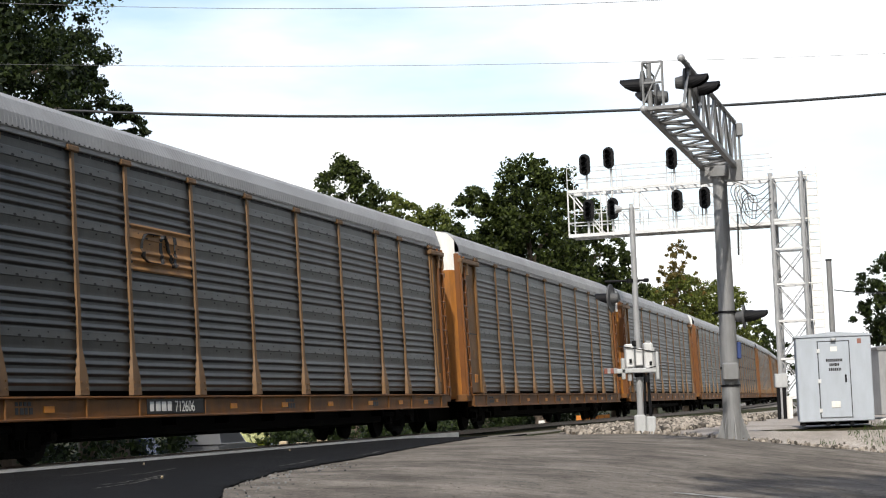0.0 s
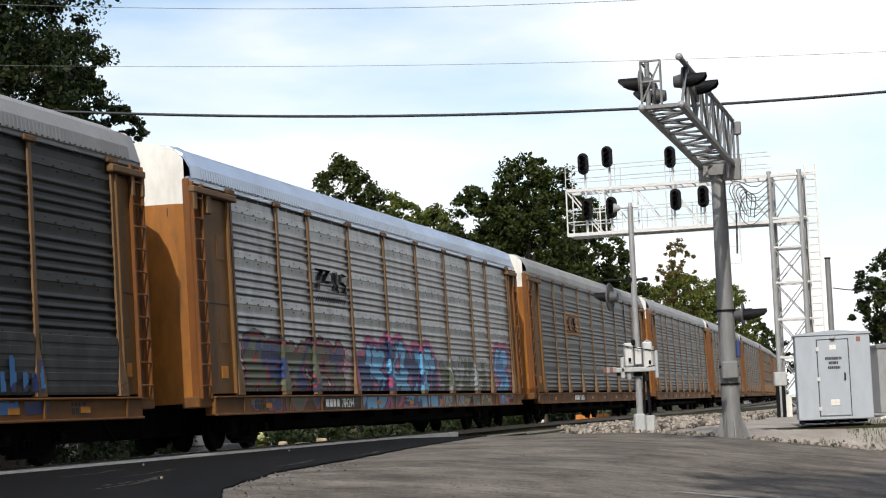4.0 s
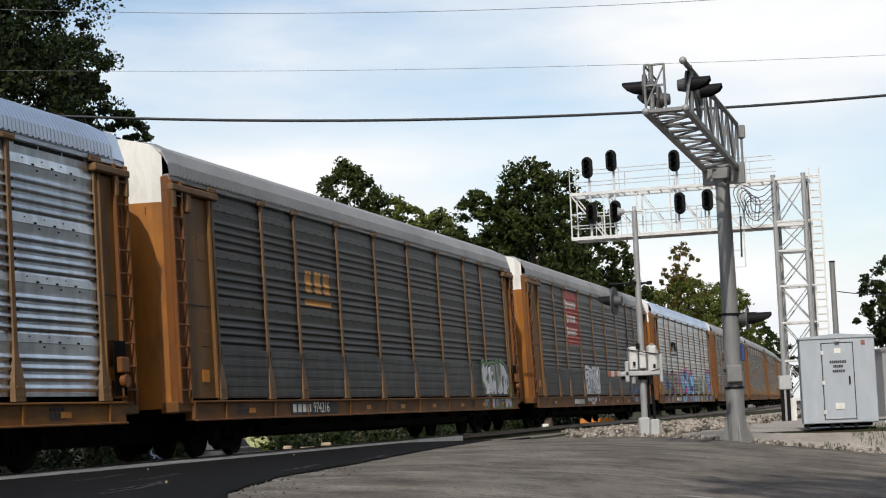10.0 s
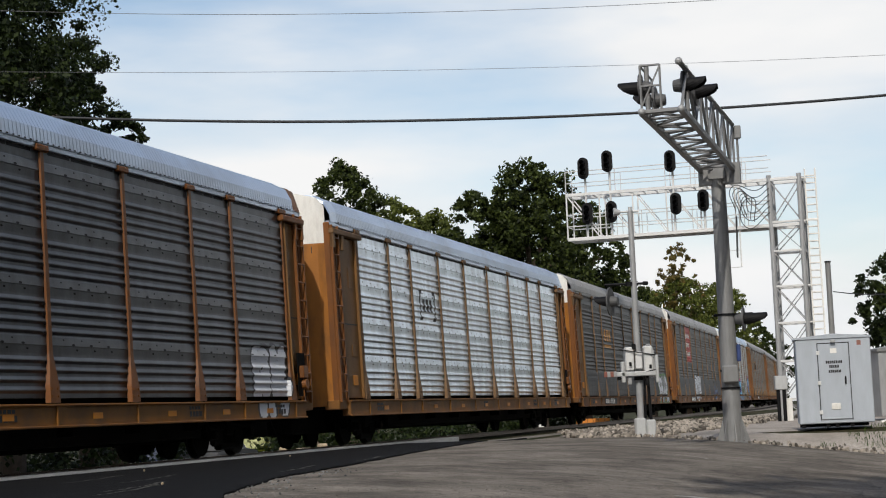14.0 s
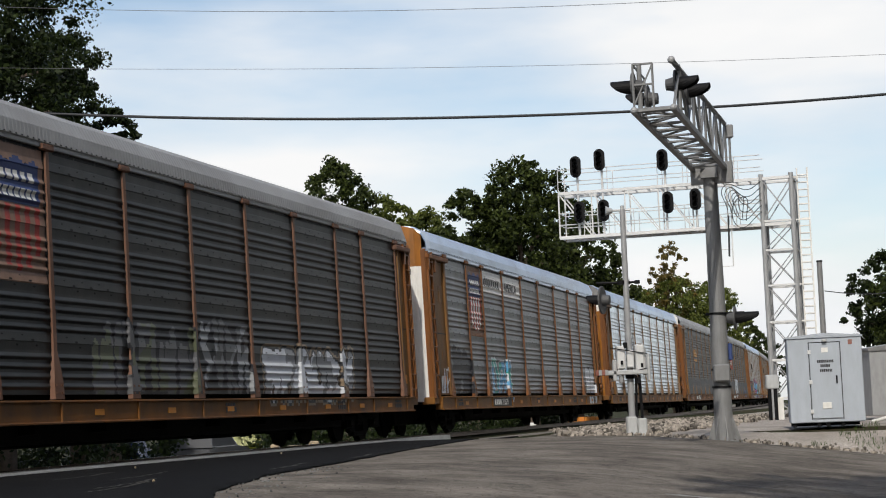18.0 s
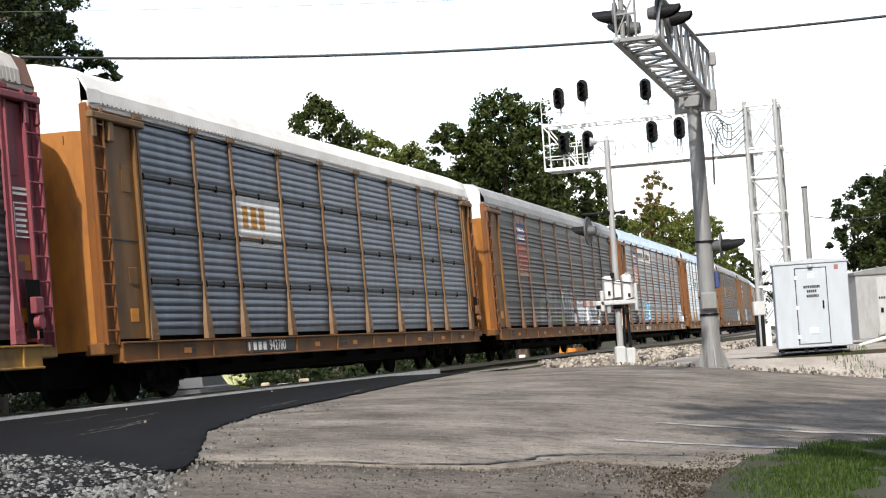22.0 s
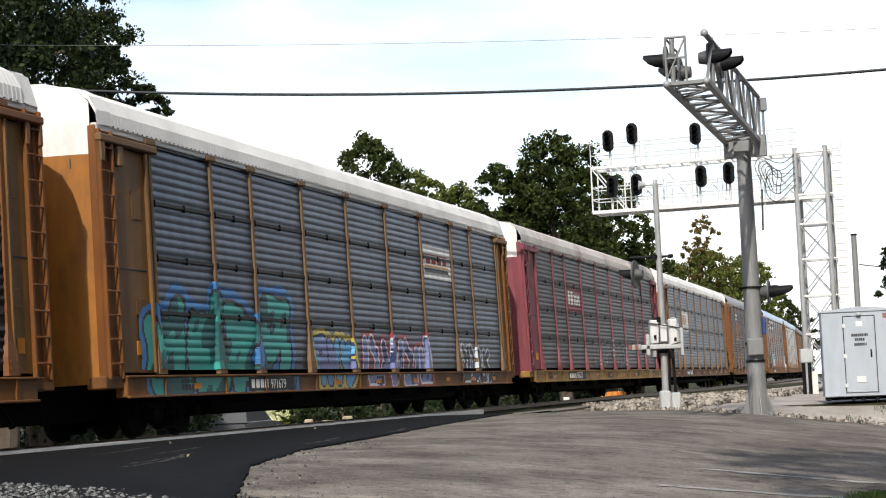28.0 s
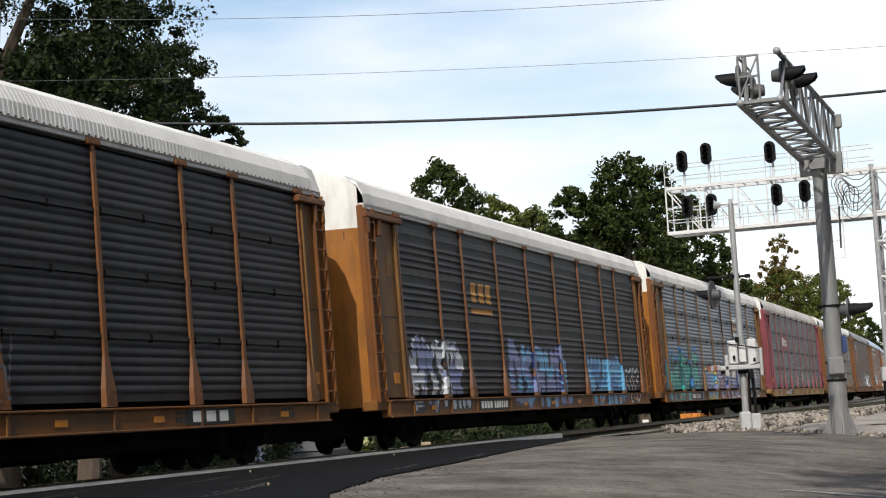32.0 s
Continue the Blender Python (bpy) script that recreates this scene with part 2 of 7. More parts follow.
M_SOIL = paint("dark_soil", (0.032, 0.034, 0.014), 0.95, 0, 0.3, 2, 0.3, 30, 0.8)
SCREEN = {
    "mid": panel_paint("zinc_screen", (0.052, 0.056, 0.057), 0.5, 0.45),
    "dark": panel_paint("grimy_zinc_screen", (0.026, 0.028, 0.028), 0.42, 0.5),
    "bright": panel_paint("bright_zinc_screen", (0.25, 0.26, 0.27), 0.8, 0.32, dirt_amount=0.4),
    "steel": panel_paint("dull_zinc_screen", (0.105, 0.112, 0.122), 0.7, 0.38, dirt_amount=0.45),
    "silver": panel_paint("shiny_zinc_screen", (0.62, 0.69, 0.76), 0.90, 0.28, dirt_amount=0.25),
    "blue": panel_paint("bluish_zinc_screen", (0.072, 0.100, 0.142), 0.65, 0.4, dirt_amount=0.3),
    "brown": panel_paint("slate_zinc_screen", (0.062, 0.066, 0.074), 0.55, 0.48, dirt=(0.05, 0.042, 0.038)),
    "soot": panel_paint("sooty_zinc_screen", (0.026, 0.028, 0.031), 0.35, 0.6),
}


# ---- building helpers ----
def part(name, bm, material, parent=None, label=""):
    """Link a bmesh, or a mesh that is shared, as one object under a thing or a part."""
    me = bm
    if isinstance(bm, bmesh.types.BMesh):
        me = bpy.data.meshes.new(name)
        bm.to_mesh(me)
        bm.free()
    if not me.materials:
        for _ in material if isinstance(material, (list, tuple)) else (material,):
            me.materials.append(None)
    ob = new(name, me)
    for slot, m in zip(ob.material_slots, material if isinstance(material, (list, tuple)) else (material,)):
        slot.link = "OBJECT"
        slot.material = m
    if parent is not None:
        ob.parent = parent
    if label:
        tagged(ob, label)
    return ob


def mesh_of(name, bm):
    me = bpy.data.meshes.new(name)
    bm.to_mesh(me)
    bm.free()
    return me


def box(bm, x0, x1, y0, y1, z0, z1, bevel=0.0, m=None, index=0):
    made = bmesh.ops.create_cube(bm, size=1.0)["verts"]
    for v in made:
        v.co = Vector(((x0 + x1) / 2 + v.co.x * (x1 - x0), (y0 + y1) / 2 + v.co.y * (y1 - y0), (z0 + z1) / 2 + v.co.z * (z1 - z0)))
    if bevel:
        edges = list({e for v in made for e in v.link_edges})
        out = bmesh.ops.bevel(bm, geom=edges, offset=bevel, segments=1, affect="EDGES", clamp_overlap=True)
        made = list({v for f in out["faces"] for v in f.verts} | {v for v in made if v.is_valid})
    if m is not None:
        bmesh.ops.transform(bm, matrix=m, verts=made)
    if index:
        for f in {f for v in made for f in v.link_faces}:
            f.material_index = index
    return made


def tube(bm, p, q, r, r2=None, n=8, caps=True):
    """A straight pipe from p to q."""
    p, q = Vector(p), Vector(q)
    d = q - p
    made = bmesh.ops.create_cone(bm, cap_ends=caps, segments=n, radius1=r, radius2=r if r2 is None else r2, depth=d.length)["verts"]
    m = Matrix.Translation((p + q) / 2) @ d.to_track_quat("Z", "Y").to_matrix().to_4x4()
    bmesh.ops.transform(bm, matrix=m, verts=made)
    return made


def strip(bm, p, q, w, t=None):
    """A flat bar of section w x t between two points."""
    p, q = Vector(p), Vector(q)
    d = q - p
    m = Matrix.Translation((p + q) / 2) @ d.to_track_quat("Z", "Y").to_matrix().to_4x4()
    t = w if t is None else t
    box(bm, -w / 2, w / 2, -t / 2, t / 2, -d.length / 2, d.length / 2, m=m)


def empty(name, m, label, category, group=""):
    ob = new(name)
    ob.empty_display_size = 0.2
    ob.matrix_world = m
    return tagged(ob, label, category, group)


# ---- the setting: ground, road, track ----
def sheet(name, ss, us, height, material, keep=None):
    verts, faces, idx = [], [], {}
    for i, s in enumerate(ss):
        for j, u in enumerate(us):
            idx[i, j] = len(verts)
            verts.append(at(s, u, height(s, u)))
    for i in range(len(ss) - 1):
        for j in range(len(us) - 1):
            if keep is None or keep((ss[i] + ss[i + 1]) / 2, (us[j] + us[j + 1]) / 2):
                faces.append((idx[i, j], idx[i + 1, j], idx[i + 1, j + 1], idx[i, j + 1]))
    me = bpy.data.meshes.new(name)
    me.from_pydata(verts, [], faces)
    ob = part(name, me, material)
    for p in me.polygons:
        p.use_smooth = True
    if me.polygons and me.polygons[0].normal.z < 0:
        me.flip_normals()
    return tagged(ob, kind="structure")


def ground_paint(name, base, other, patch_scale=0.5, rough=0.95, grain=0.25, grain_scale=25.0, bump=0.6, lo=0.42, hi=0.6, cracks=0.0, mottle=0.0):
    """Ground of two colours in patches, with coarse grain and relief."""
    m = paint(name, base, rough, 0, 0.2, patch_scale * 2, grain, grain_scale, bump, dirt=other, dirt_amount=1.0, spec=0.08)
    for nd in m.node_tree.nodes:
        if nd.type == "VALTORGB":
            nd.color_ramp.elements[0].position, nd.color_ramp.elements[1].position = lo, hi
        if nd.type == "TEX_NOISE" and nd.inputs["Detail"].default_value == 7.0:
            nd.inputs["Scale"].default_value = patch_scale
    if mottle:
        # worn spots, dark where the binder shows and pale where the stone does
        n, l = m.node_tree.nodes, m.node_tree.links
        b = n["Principled BSDF"]
        co = n.new("ShaderNodeTexCoord")
        turn, long = n.new("ShaderNodeMapping"), n.new("ShaderNodeMapping")
        turn.inputs["Rotation"].default_value, long.inputs["Scale"].default_value = (0, 0, AZ), (0.34, 0.8, 1.0)
        l.new(co.outputs["Object"], turn.inputs["Vector"])
        l.new(turn.outputs["Vector"], long.inputs["Vector"])
        for size, low, high, dark, pale in ((1.0, 0.40, 0.60, 0.84, 1.06), (5.0, 0.34, 0.44, 0.88, 1.02), (1.1, 0.40, 0.58, 0.86, 1.06), (4.5, 0.34, 0.46, 0.75, 1.03), (26.0, 0.56, 0.68, 0.98, 1.6), (11.0, 0.33, 0.40, 0.45, 1.0)):
            src = b.inputs["Base Color"].links[0].from_socket
            nz, ramp, mix = n.new("ShaderNodeTexNoise"), n.new("ShaderNodeMapRange"), n.new("ShaderNodeMix")
            nz.inputs["Scale"].default_value, nz.inputs["Detail"].default_value, nz.inputs["Roughness"].default_value = size, 4.0, 0.6
            l.new(long.outputs["Vector"] if size in (1.0, 5.0) else co.outputs["Object"], nz.inputs["Vector"])
            for key, value in (("From Min", low), ("From Max", high), ("To Min", dark), ("To Max", pale)):
                ramp.inputs[key].default_value = value
            l.new(nz.outputs["Fac"], ramp.inputs["Value"])
            mix.data_type, mix.blend_type, mix.clamp_result = "RGBA", "MULTIPLY", False
            mix.inputs["Factor"].default_value = mottle
            l.new(src, mix.inputs["A"])
            l.new(ramp.outputs["Result"], mix.inputs["B"])
            l.new(mix.outputs["Result"], b.inputs["Base Color"])
    if cracks:
        n, l = m.node_tree.nodes, m.node_tree.links
        b = n["Principled BSDF"]
        src = b.inputs["Base Color"].links[0].from_socket
        co, warp, vor, ramp, mix = n.new("ShaderNodeTexCoord"), n.new("ShaderNodeTexNoise"), n.new("ShaderNodeTexVoronoi"), n.new("ShaderNodeValToRGB"), n.new("ShaderNodeMix")
        warp.inputs["Scale"].default_value, warp.inputs["Detail"].default_value = 1.2, 5
        add = n.new("ShaderNodeVectorMath")
        add.operation = "MULTIPLY_ADD"
        add.inputs[1].default_value = (1.6, 1.6, 0)
        l.new(co.outputs["Object"], warp.inputs["Vector"])
        l.new(warp.outputs["Color"], add.inputs[0])
        l.new(co.outputs["Object"], add.inputs[2])
        vor.feature = "DISTANCE_TO_EDGE"
        vor.inputs["Scale"].default_value = 0.42
        l.new(add.outputs[0], vor.inputs["Vector"])
        ramp.color_ramp.elements[0].position, ramp.color_ramp.elements[1].position = 0.004, 0.02
        ramp.color_ramp.elements[0].color = (0.22, 0.22, 0.22, 1)
        l.new(vor.outputs["Distance"], ramp.inputs["Fac"])
        mix.data_type, mix.blend_type = "RGBA", "MULTIPLY"
        mix.inputs["Factor"].default_value = cracks
        l.new(src, mix.inputs["A"])
        l.new(ramp.outputs["Color"], mix.inputs["B"])
        l.new(mix.outputs["Result"], b.inputs["Base Color"])
    return m


M_GROUND = ground_paint("grassy_dirt", (0.022, 0.03, 0.010), (0.05, 0.042, 0.026), 0.4)
M_OLDROAD = ground_paint("old_asphalt", (0.148, 0.130, 0.112), (0.225, 0.200, 0.172), 0.45, 0.9, 0.26, 40, 1.0, cracks=0.25, mottle=1.0)
M_LOT = ground_paint("gravelly_asphalt", (0.150, 0.131, 0.113), (0.092, 0.082, 0.071), 0.9, 0.95, 0.35, 30, 1.0, cracks=0.3, mottle=1.0)
M_NEWROAD = ground_paint("new_asphalt", (0.008, 0.008, 0.0085), (0.015, 0.0148, 0.0145), 0.8, 0.8, 0.25, 70, 0.4, 0.5, 0.75)
M_PADGRAVEL = ground_paint("pale_gravel", (0.40, 0.36, 0.32), (0.28, 0.25, 0.22), 0.8, 0.95, 0.4, 22, 1.0)
M_BALLAST = ground_paint("ballast_bed", (0.22, 0.20, 0.18), (0.13, 0.12, 0.11), 1.5, 0.95, 0.5, 14, 1.0)
M_CONCRETE = paint("crossing_concrete", (0.58, 0.57, 0.54), 0.85, 0, 0.15, 2, 0.1, 50, 0.3, dirt=(0.3, 0.29, 0.27), dirt_amount=0.4)
M_LINE = paint("worn_white_road_paint", (0.33, 0.32, 0.30), 0.85, 0, 0.3, 5, 0.35, 30, dirt=(0.13, 0.115, 0.10), dirt_amount=1.0)

far_s = [-3000, -900, -300, -120, -60, *range(-40, 10, 10), *[x * 0.75 for x in range(14, 60)], *range(45, 56, 1), *range(60, 200, 12), 260, 400, 800, 1600, 3500]
far_u = [-3000, -900, -300, -120, -60, -40, -25, -15, -10, -6, -4, -2.5, 0, *[x * 0.75 for x in range(3, 30)], 25, 32, 45, 70, 150, 400, 1000, 3000]
ground = sheet("ground", far_s, far_u, lambda s, u: ground_z(s, u) - 0.03, M_GROUND)


def edge_noise(s, seed, size=0.12):
    return size * (noise.noise(Vector((s * 1.1, seed, 0))) + 0.6 * noise.noise(Vector((s * 4.3, seed, 5))))


def band(name, stations, lo, hi, dz, material, across=24, thick=0.03):
    """A strip of paving: at each station a along, it reaches from lo(a) to hi(a); both give (s, u)."""
    bm = bmesh.new()
    rows = []
    for a in stations:
        (s0, u0), (s1, u1) = lo(a), hi(a)
        row = []
        for k in range(across + 1):
            f = k / across
            s, u = s0 + (s1 - s0) * f, u0 + (u1 - u0) * f
            row.append(bm.verts.new(on_ground(s, u, dz)))
        rows.append(row)
    for r, q in zip(rows, rows[1:]):
        for k in range(across):
            bm.faces.new((r[k], r[k + 1], q[k + 1], q[k]))
    bmesh.ops.recalc_face_normals(bm, faces=bm.faces)
    if sum(f.normal.z for f in bm.faces) < 0:
        bmesh.ops.reverse_faces(bm, faces=bm.faces)
    rim = [e for e in bm.edges if e.is_boundary]
    low = bmesh.ops.extrude_edge_only(bm, edges=rim)["geom"]
    for v in low:
        if isinstance(v, bmesh.types.BMVert):
            v.co.z -= thick
    for f in bm.faces:
        f.smooth = abs(f.normal.z) > 0.7
    return tagged(part(name, bm, material), kind="structure")


def line_at(table, s):
    return float(np.interp(s, [p[0] for p in table], [p[1] for p in table]))


def steps(a, b, d):
    n = max(1, round((b - a) / d))
    return [a + (b - a) * i / n for i in range(n + 1)]


# far edge of the road, and the ragged near edge where the worn lot begins (s over u)
FAR_EDGE = [(1.5, 58.0), (3.0, 53.0), (4.4, 46.6), (5.9, 42.4), (7.6, 42.0), (9.9, 40.6), (13.6, 40.8), (30, 41.5)]
NEAR_EDGE = [(3, 13.6), (9.3, 13.9), (10.2, 14.2), (11.4, 14.7), (11.8, 16.2), (12.9, 16.3), (13.6, 17.2), (15.0, 18.8), (30, 21)]
road = band("road", steps(3.4, 30, 0.22), lambda u: (line_at(NEAR_EDGE, u) + edge_noise(u, 3.1, 0.10), u), lambda u: (line_at(FAR_EDGE, u) + edge_noise(u, 9.0, 0.15), u), 0.012, M_OLDROAD, 40)
tagged(road, "worn grey-brown asphalt road over the humped crossing", "road")
lot = band("pavement_lot", steps(8.0, 15.6, 0.2), lambda u: (-6, u), lambda u: (line_at(NEAR_EDGE, u) + 0.3, u), -0.004, M_LOT, 30, 0.01)
tagged(lot, "crumbling gravelly asphalt lot beside the road", "pavement")
# new black asphalt beside the rails
ASPH = [(9, 9.4), (13.1, 9.1), (14.3, 8.7), (17.4, 7.4), (20.9, 6.5), (24.8, 6.0), (32.7, 4.7), (42, 3.4), (52.7, 1.8)]
fresh = band("road_patch", steps(10.0, 52.0, 0.2), lambda s: (s, 1.35), lambda s: (s, max(1.5, line_at(ASPH, s) + edge_noise(s, 7.7, 0.07))), 0.035, M_NEWROAD, 20, 0.05)
tagged(fresh, "fresh black asphalt patch along the rails", "road")
pad = band("gravel_pad", steps(1.9, 19.0, 0.3), lambda u: (line_at(FAR_EDGE, u) - 0.3, u), lambda u: (130, u), -0.012, M_PADGRAVEL, 60, 0.02)
tagged(pad, "pale gravel pad beside the tracks", "gravel")

# the track: rails, crossing strips, ballast and ties
def rail_line(name, y, s0, s1, dz=0.0):
    bm = bmesh.new()
    prof = [(-0.07, -0.16), (-0.07, -0.145), (-0.012, -0.12), (-0.012, -0.045), (-0.036, -0.03), (-0.036, 0.0), (0.036, 0.0), (0.036, -0.03), (0.012, -0.045), (0.012, -0.12), (0.07, -0.145), (0.07, -0.16)]
    prev = None
    for s in steps(s0, s1, 5.0):
        row = [bm.verts.new(on_track(s, y + a, b + dz)) for a, b in prof]
        if prev:
            for k in range(len(prof)):
                f = bm.faces.new((prev[k], prev[(k + 1) % len(prof)], row[(k + 1) % len(prof)], row[k]))
                f.material_index = 1 if k == 5 else 0
        prev = row
    bmesh.ops.recalc_face_normals(bm, faces=bm.faces)
    return tagged(part(name, bm, [M_RAIL, M_RAILTOP]), "worn steel rail with a polished head", "rail", "rails of the track", "structure")


rail_line("rail", -0.75, -80, 420)
rail_line("rail", 0.75, -80, 420)


def track_band(name, s0, s1, y0, y1, z0, z1, material, label, category):
    bm = bmesh.new()
    prev = None
    for s in steps(s0, s1, 2.44):
        row = [bm.verts.new(on_track(s, y, z)) for y, z in ((y0, z1), (y1, z1), (y1, z0), (y0, z0))]
        if prev:
            for k in range(4):
                bm.faces.new((prev[k], prev[(k + 1) % 4], row[(k + 1) % 4], row[k]))
        else:
            bm.faces.new(row)
        prev = row
    bm.faces.new(prev)
    bmesh.ops.recalc_face_normals(bm, faces=bm.faces)
    return tagged(part(name, bm, material), label, category, kind="structure")


track_band("crossing_strip", 8, 47, -1.30, -0.86, -0.2, -0.012, M_CONCRETE, "pale concrete strip along the outer rail", "crossing panel")
track_band("crossing_strip", 8, 47, -1.66, -1.37, -0.2, -0.012, M_CONCRETE, "pale concrete strip along the outer rail", "crossing panel")
track_band("crossing_strip", 8, 47, -0.66, 0.66, -0.2, -0.02, M_NEWROAD, "black paving between the rails", "crossing panel")
track_band("crossing_strip", 8, 47, 0.86, 1.4, -0.2, -0.012, M_CONCRETE, "pale concrete strip along the far rail", "crossing panel")
bal = bmesh.new()
prev = None
for s in [*steps(-80, 8, 8), *steps(47, 420, 8)]:
    row = [bal.verts.new(on_track(s, y, z)) for y, z in ((-6.5, -0.75), (-3.6, -0.55), (-2.2, -0.2), (2.2, -0.2), (3.6, -0.55), (6, -0.9))]
    if prev and s != 47:
        for k in range(5):
            bal.faces.new((prev[k], prev[k + 1], row[k + 1], row[k]))
    prev = row
bmesh.ops.recalc_face_normals(bal, faces=bal.faces)
tagged(part("ballast_bed", bal, M_BALLAST), "grey crushed-stone bed under the track", "ballast", kind="structure")
tie_me = bmesh.new()
box(tie_me, -0.11, 0.11, -1.3, 1.3, -0.33, -0.165, 0.012)
tie_me = mesh_of("tie", tie_me)
track_root = empty("track_ties", Matrix(), "dark weathered wooden ties under the rails", "tie")
for k in range(90):
    tie = part("tie", tie_me, M_TIE, track_root)
    tie.matrix_world = track_pose(47.4 + k * 0.55) @ pose(0, random.uniform(-0.03, 0.03), 0, 0, 0, random.uniform(-1, 1))


# ---- the train ----
LENGTH, PITCH = 25.85, 27.76
HALF = LENGTH / 2
POSTS = [1.9, 4.42, 6.32, 9.05, 11.8, 14.57, 17.35, 20.1, 22.0, 24.75]
EAVE, DECK, SIDE = 5.22, 1.07, -1.55


RIDGE, LAP = 0.157, 0.304
GROUP = 4 * RIDGE + LAP


def profile(kind):
    """Heights and depths of a side screen's section; depth grows outwards."""
    pts, z = [(DECK + 0.10, 0.0)], DECK + 0.16
    if kind == "bi":
        k = 0
        while z < EAVE - 0.30:
            if k % 5 == 4:
                pts += [(z + 0.01, 0.0), (z + 0.14, 0.010), (z + 0.145, 0.026), (z + 0.28, 0.008), (z + 0.30, 0.0)]
                z += LAP
            else:
                pts += [(z + 0.012, 0.0), (z + 0.044, 0.026), (z + 0.056, 0.033), (z + 0.070, 0.033), (z + 0.112, 0.008), (z + 0.125, 0.001)]
                z += RIDGE
            k += 1
    else:
        bands = 4
        h = (EAVE - 0.12 - z) / bands
        for b in range(bands):
            z0 = z + b * h
            n = 6
            for k in range(n):
                a = z0 + 0.05 + k * (h - 0.09) / n
                d = (h - 0.09) / n
                pts += [(a, 0.0), (a + d * 0.22, 0.011), (a + d * 0.38, 0.017), (a + d * 0.58, 0.017), (a + d * 0.76, 0.010), (a + d * 0.94, 0.001)]
            pts += [(z0 + h - 0.035, 0.0), (z0 + h - 0.03, -0.05), (z0 + h + 0.005, -0.05), (z0 + h + 0.01, 0.0)]
    pts.append((EAVE - 0.06, 0.0))
    return pts


PROFILES = {k: profile(k) for k in ("bi", "tri")}


def depth_at(kind, z):
    return float(np.interp(z, [p[0] for p in PROFILES[kind]], [p[1] for p in PROFILES[kind]]))


def screen_mesh(kind, width):
    """A corrugated screen, its ridges level, centred on x = 0; the outer face looks to -y."""
    bm = bmesh.new()
    a = [bm.verts.new((-width / 2, SIDE - d, z)) for z, d in PROFILES[kind]]
    b = [bm.verts.new((width / 2, SIDE - d, z)) for z, d in PROFILES[kind]]
    for k in range(len(a) - 1):
        bm.faces.new((a[k], b[k], b[k + 1], a[k + 1]))
    back = [bm.verts.new((x, SIDE + 0.05, z)) for x, z in ((-width / 2, a[0].co.z), (width / 2, a[0].co.z), (width / 2, a[-1].co.z), (-width / 2, a[-1].co.z))]
    bm.faces.new((back[3], back[2], back[1], back[0]))
    bm.faces.new((back[0], *a, back[3]))
    bm.faces.new((back[2], *reversed(b), back[1]))
    bm.faces.new((a[0], back[0], back[1], b[0]))
    bm.faces.new((a[-1], b[-1], back[2], back[3]))
    # punched vent holes along each lap, and painted shade in the ridges' open ends beside the posts
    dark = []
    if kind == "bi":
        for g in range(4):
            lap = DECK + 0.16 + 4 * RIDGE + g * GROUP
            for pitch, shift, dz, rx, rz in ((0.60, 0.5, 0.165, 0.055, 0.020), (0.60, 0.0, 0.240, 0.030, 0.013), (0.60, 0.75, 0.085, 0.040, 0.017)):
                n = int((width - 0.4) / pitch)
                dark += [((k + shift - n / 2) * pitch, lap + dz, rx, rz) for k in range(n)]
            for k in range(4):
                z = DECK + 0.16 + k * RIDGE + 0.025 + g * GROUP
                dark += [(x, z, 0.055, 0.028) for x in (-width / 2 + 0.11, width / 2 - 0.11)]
        # three flat black strips drawn as gaps under the eave
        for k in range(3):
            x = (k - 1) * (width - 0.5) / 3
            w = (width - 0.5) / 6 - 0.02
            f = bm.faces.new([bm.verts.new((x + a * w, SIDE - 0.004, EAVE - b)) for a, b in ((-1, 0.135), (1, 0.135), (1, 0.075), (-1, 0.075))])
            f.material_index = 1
    # holes and ridge ends are flat black ovals, their shade only painted
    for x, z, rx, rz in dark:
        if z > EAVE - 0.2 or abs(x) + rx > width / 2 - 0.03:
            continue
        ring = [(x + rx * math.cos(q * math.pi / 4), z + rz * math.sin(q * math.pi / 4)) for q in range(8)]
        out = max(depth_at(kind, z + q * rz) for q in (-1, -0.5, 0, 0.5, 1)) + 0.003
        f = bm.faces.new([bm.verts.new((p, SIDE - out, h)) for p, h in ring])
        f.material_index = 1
    return mesh_of("screen", bm)


SCREEN_MESH = {}


def screen(kind, width):
    key = (kind, round(width, 3))
    if key not in SCREEN_MESH:
        SCREEN_MESH[key] = screen_mesh(kind, width)
    return SCREEN_MESH[key]


def post_mesh():
    bm = bmesh.new()
    w = 0.06
    rings = [(DECK + 0.02, 0.17, 0.11), (DECK + 0.30, 0.16, 0.10), (DECK + 0.80, w, 0.060), (EAVE - 0.30, w * 0.9, 0.055), (EAVE - 0.10, w * 0.9, 0.055)]
    prev = None
    for z, half, out in rings:
        row = [bm.verts.new((x, y, z)) for x, y in ((-half, SIDE - 0.02), (-half * 0.9, SIDE - out), (half * 0.9, SIDE - out), (half, SIDE - 0.02))]
        if prev:
            for k in range(3):
                bm.faces.new((prev[k], prev[k + 1], row[k + 1], row[k]))
        else:
            bm.faces.new(list(reversed(row)))
        prev = row
    bm.faces.new(prev)
    box(bm, -0.20, 0.20, SIDE - 0.085, SIDE - 0.0, EAVE - 0.11, EAVE - 0.0, 0.02)
    for z in (DECK + 0.12, DECK + 0.24):
        for x in (-0.09, 0.09):
            box(bm, x - 0.018, x + 0.018, SIDE - 0.118, SIDE - 0.09, z - 0.018, z + 0.018)
    return mesh_of("post", bm)


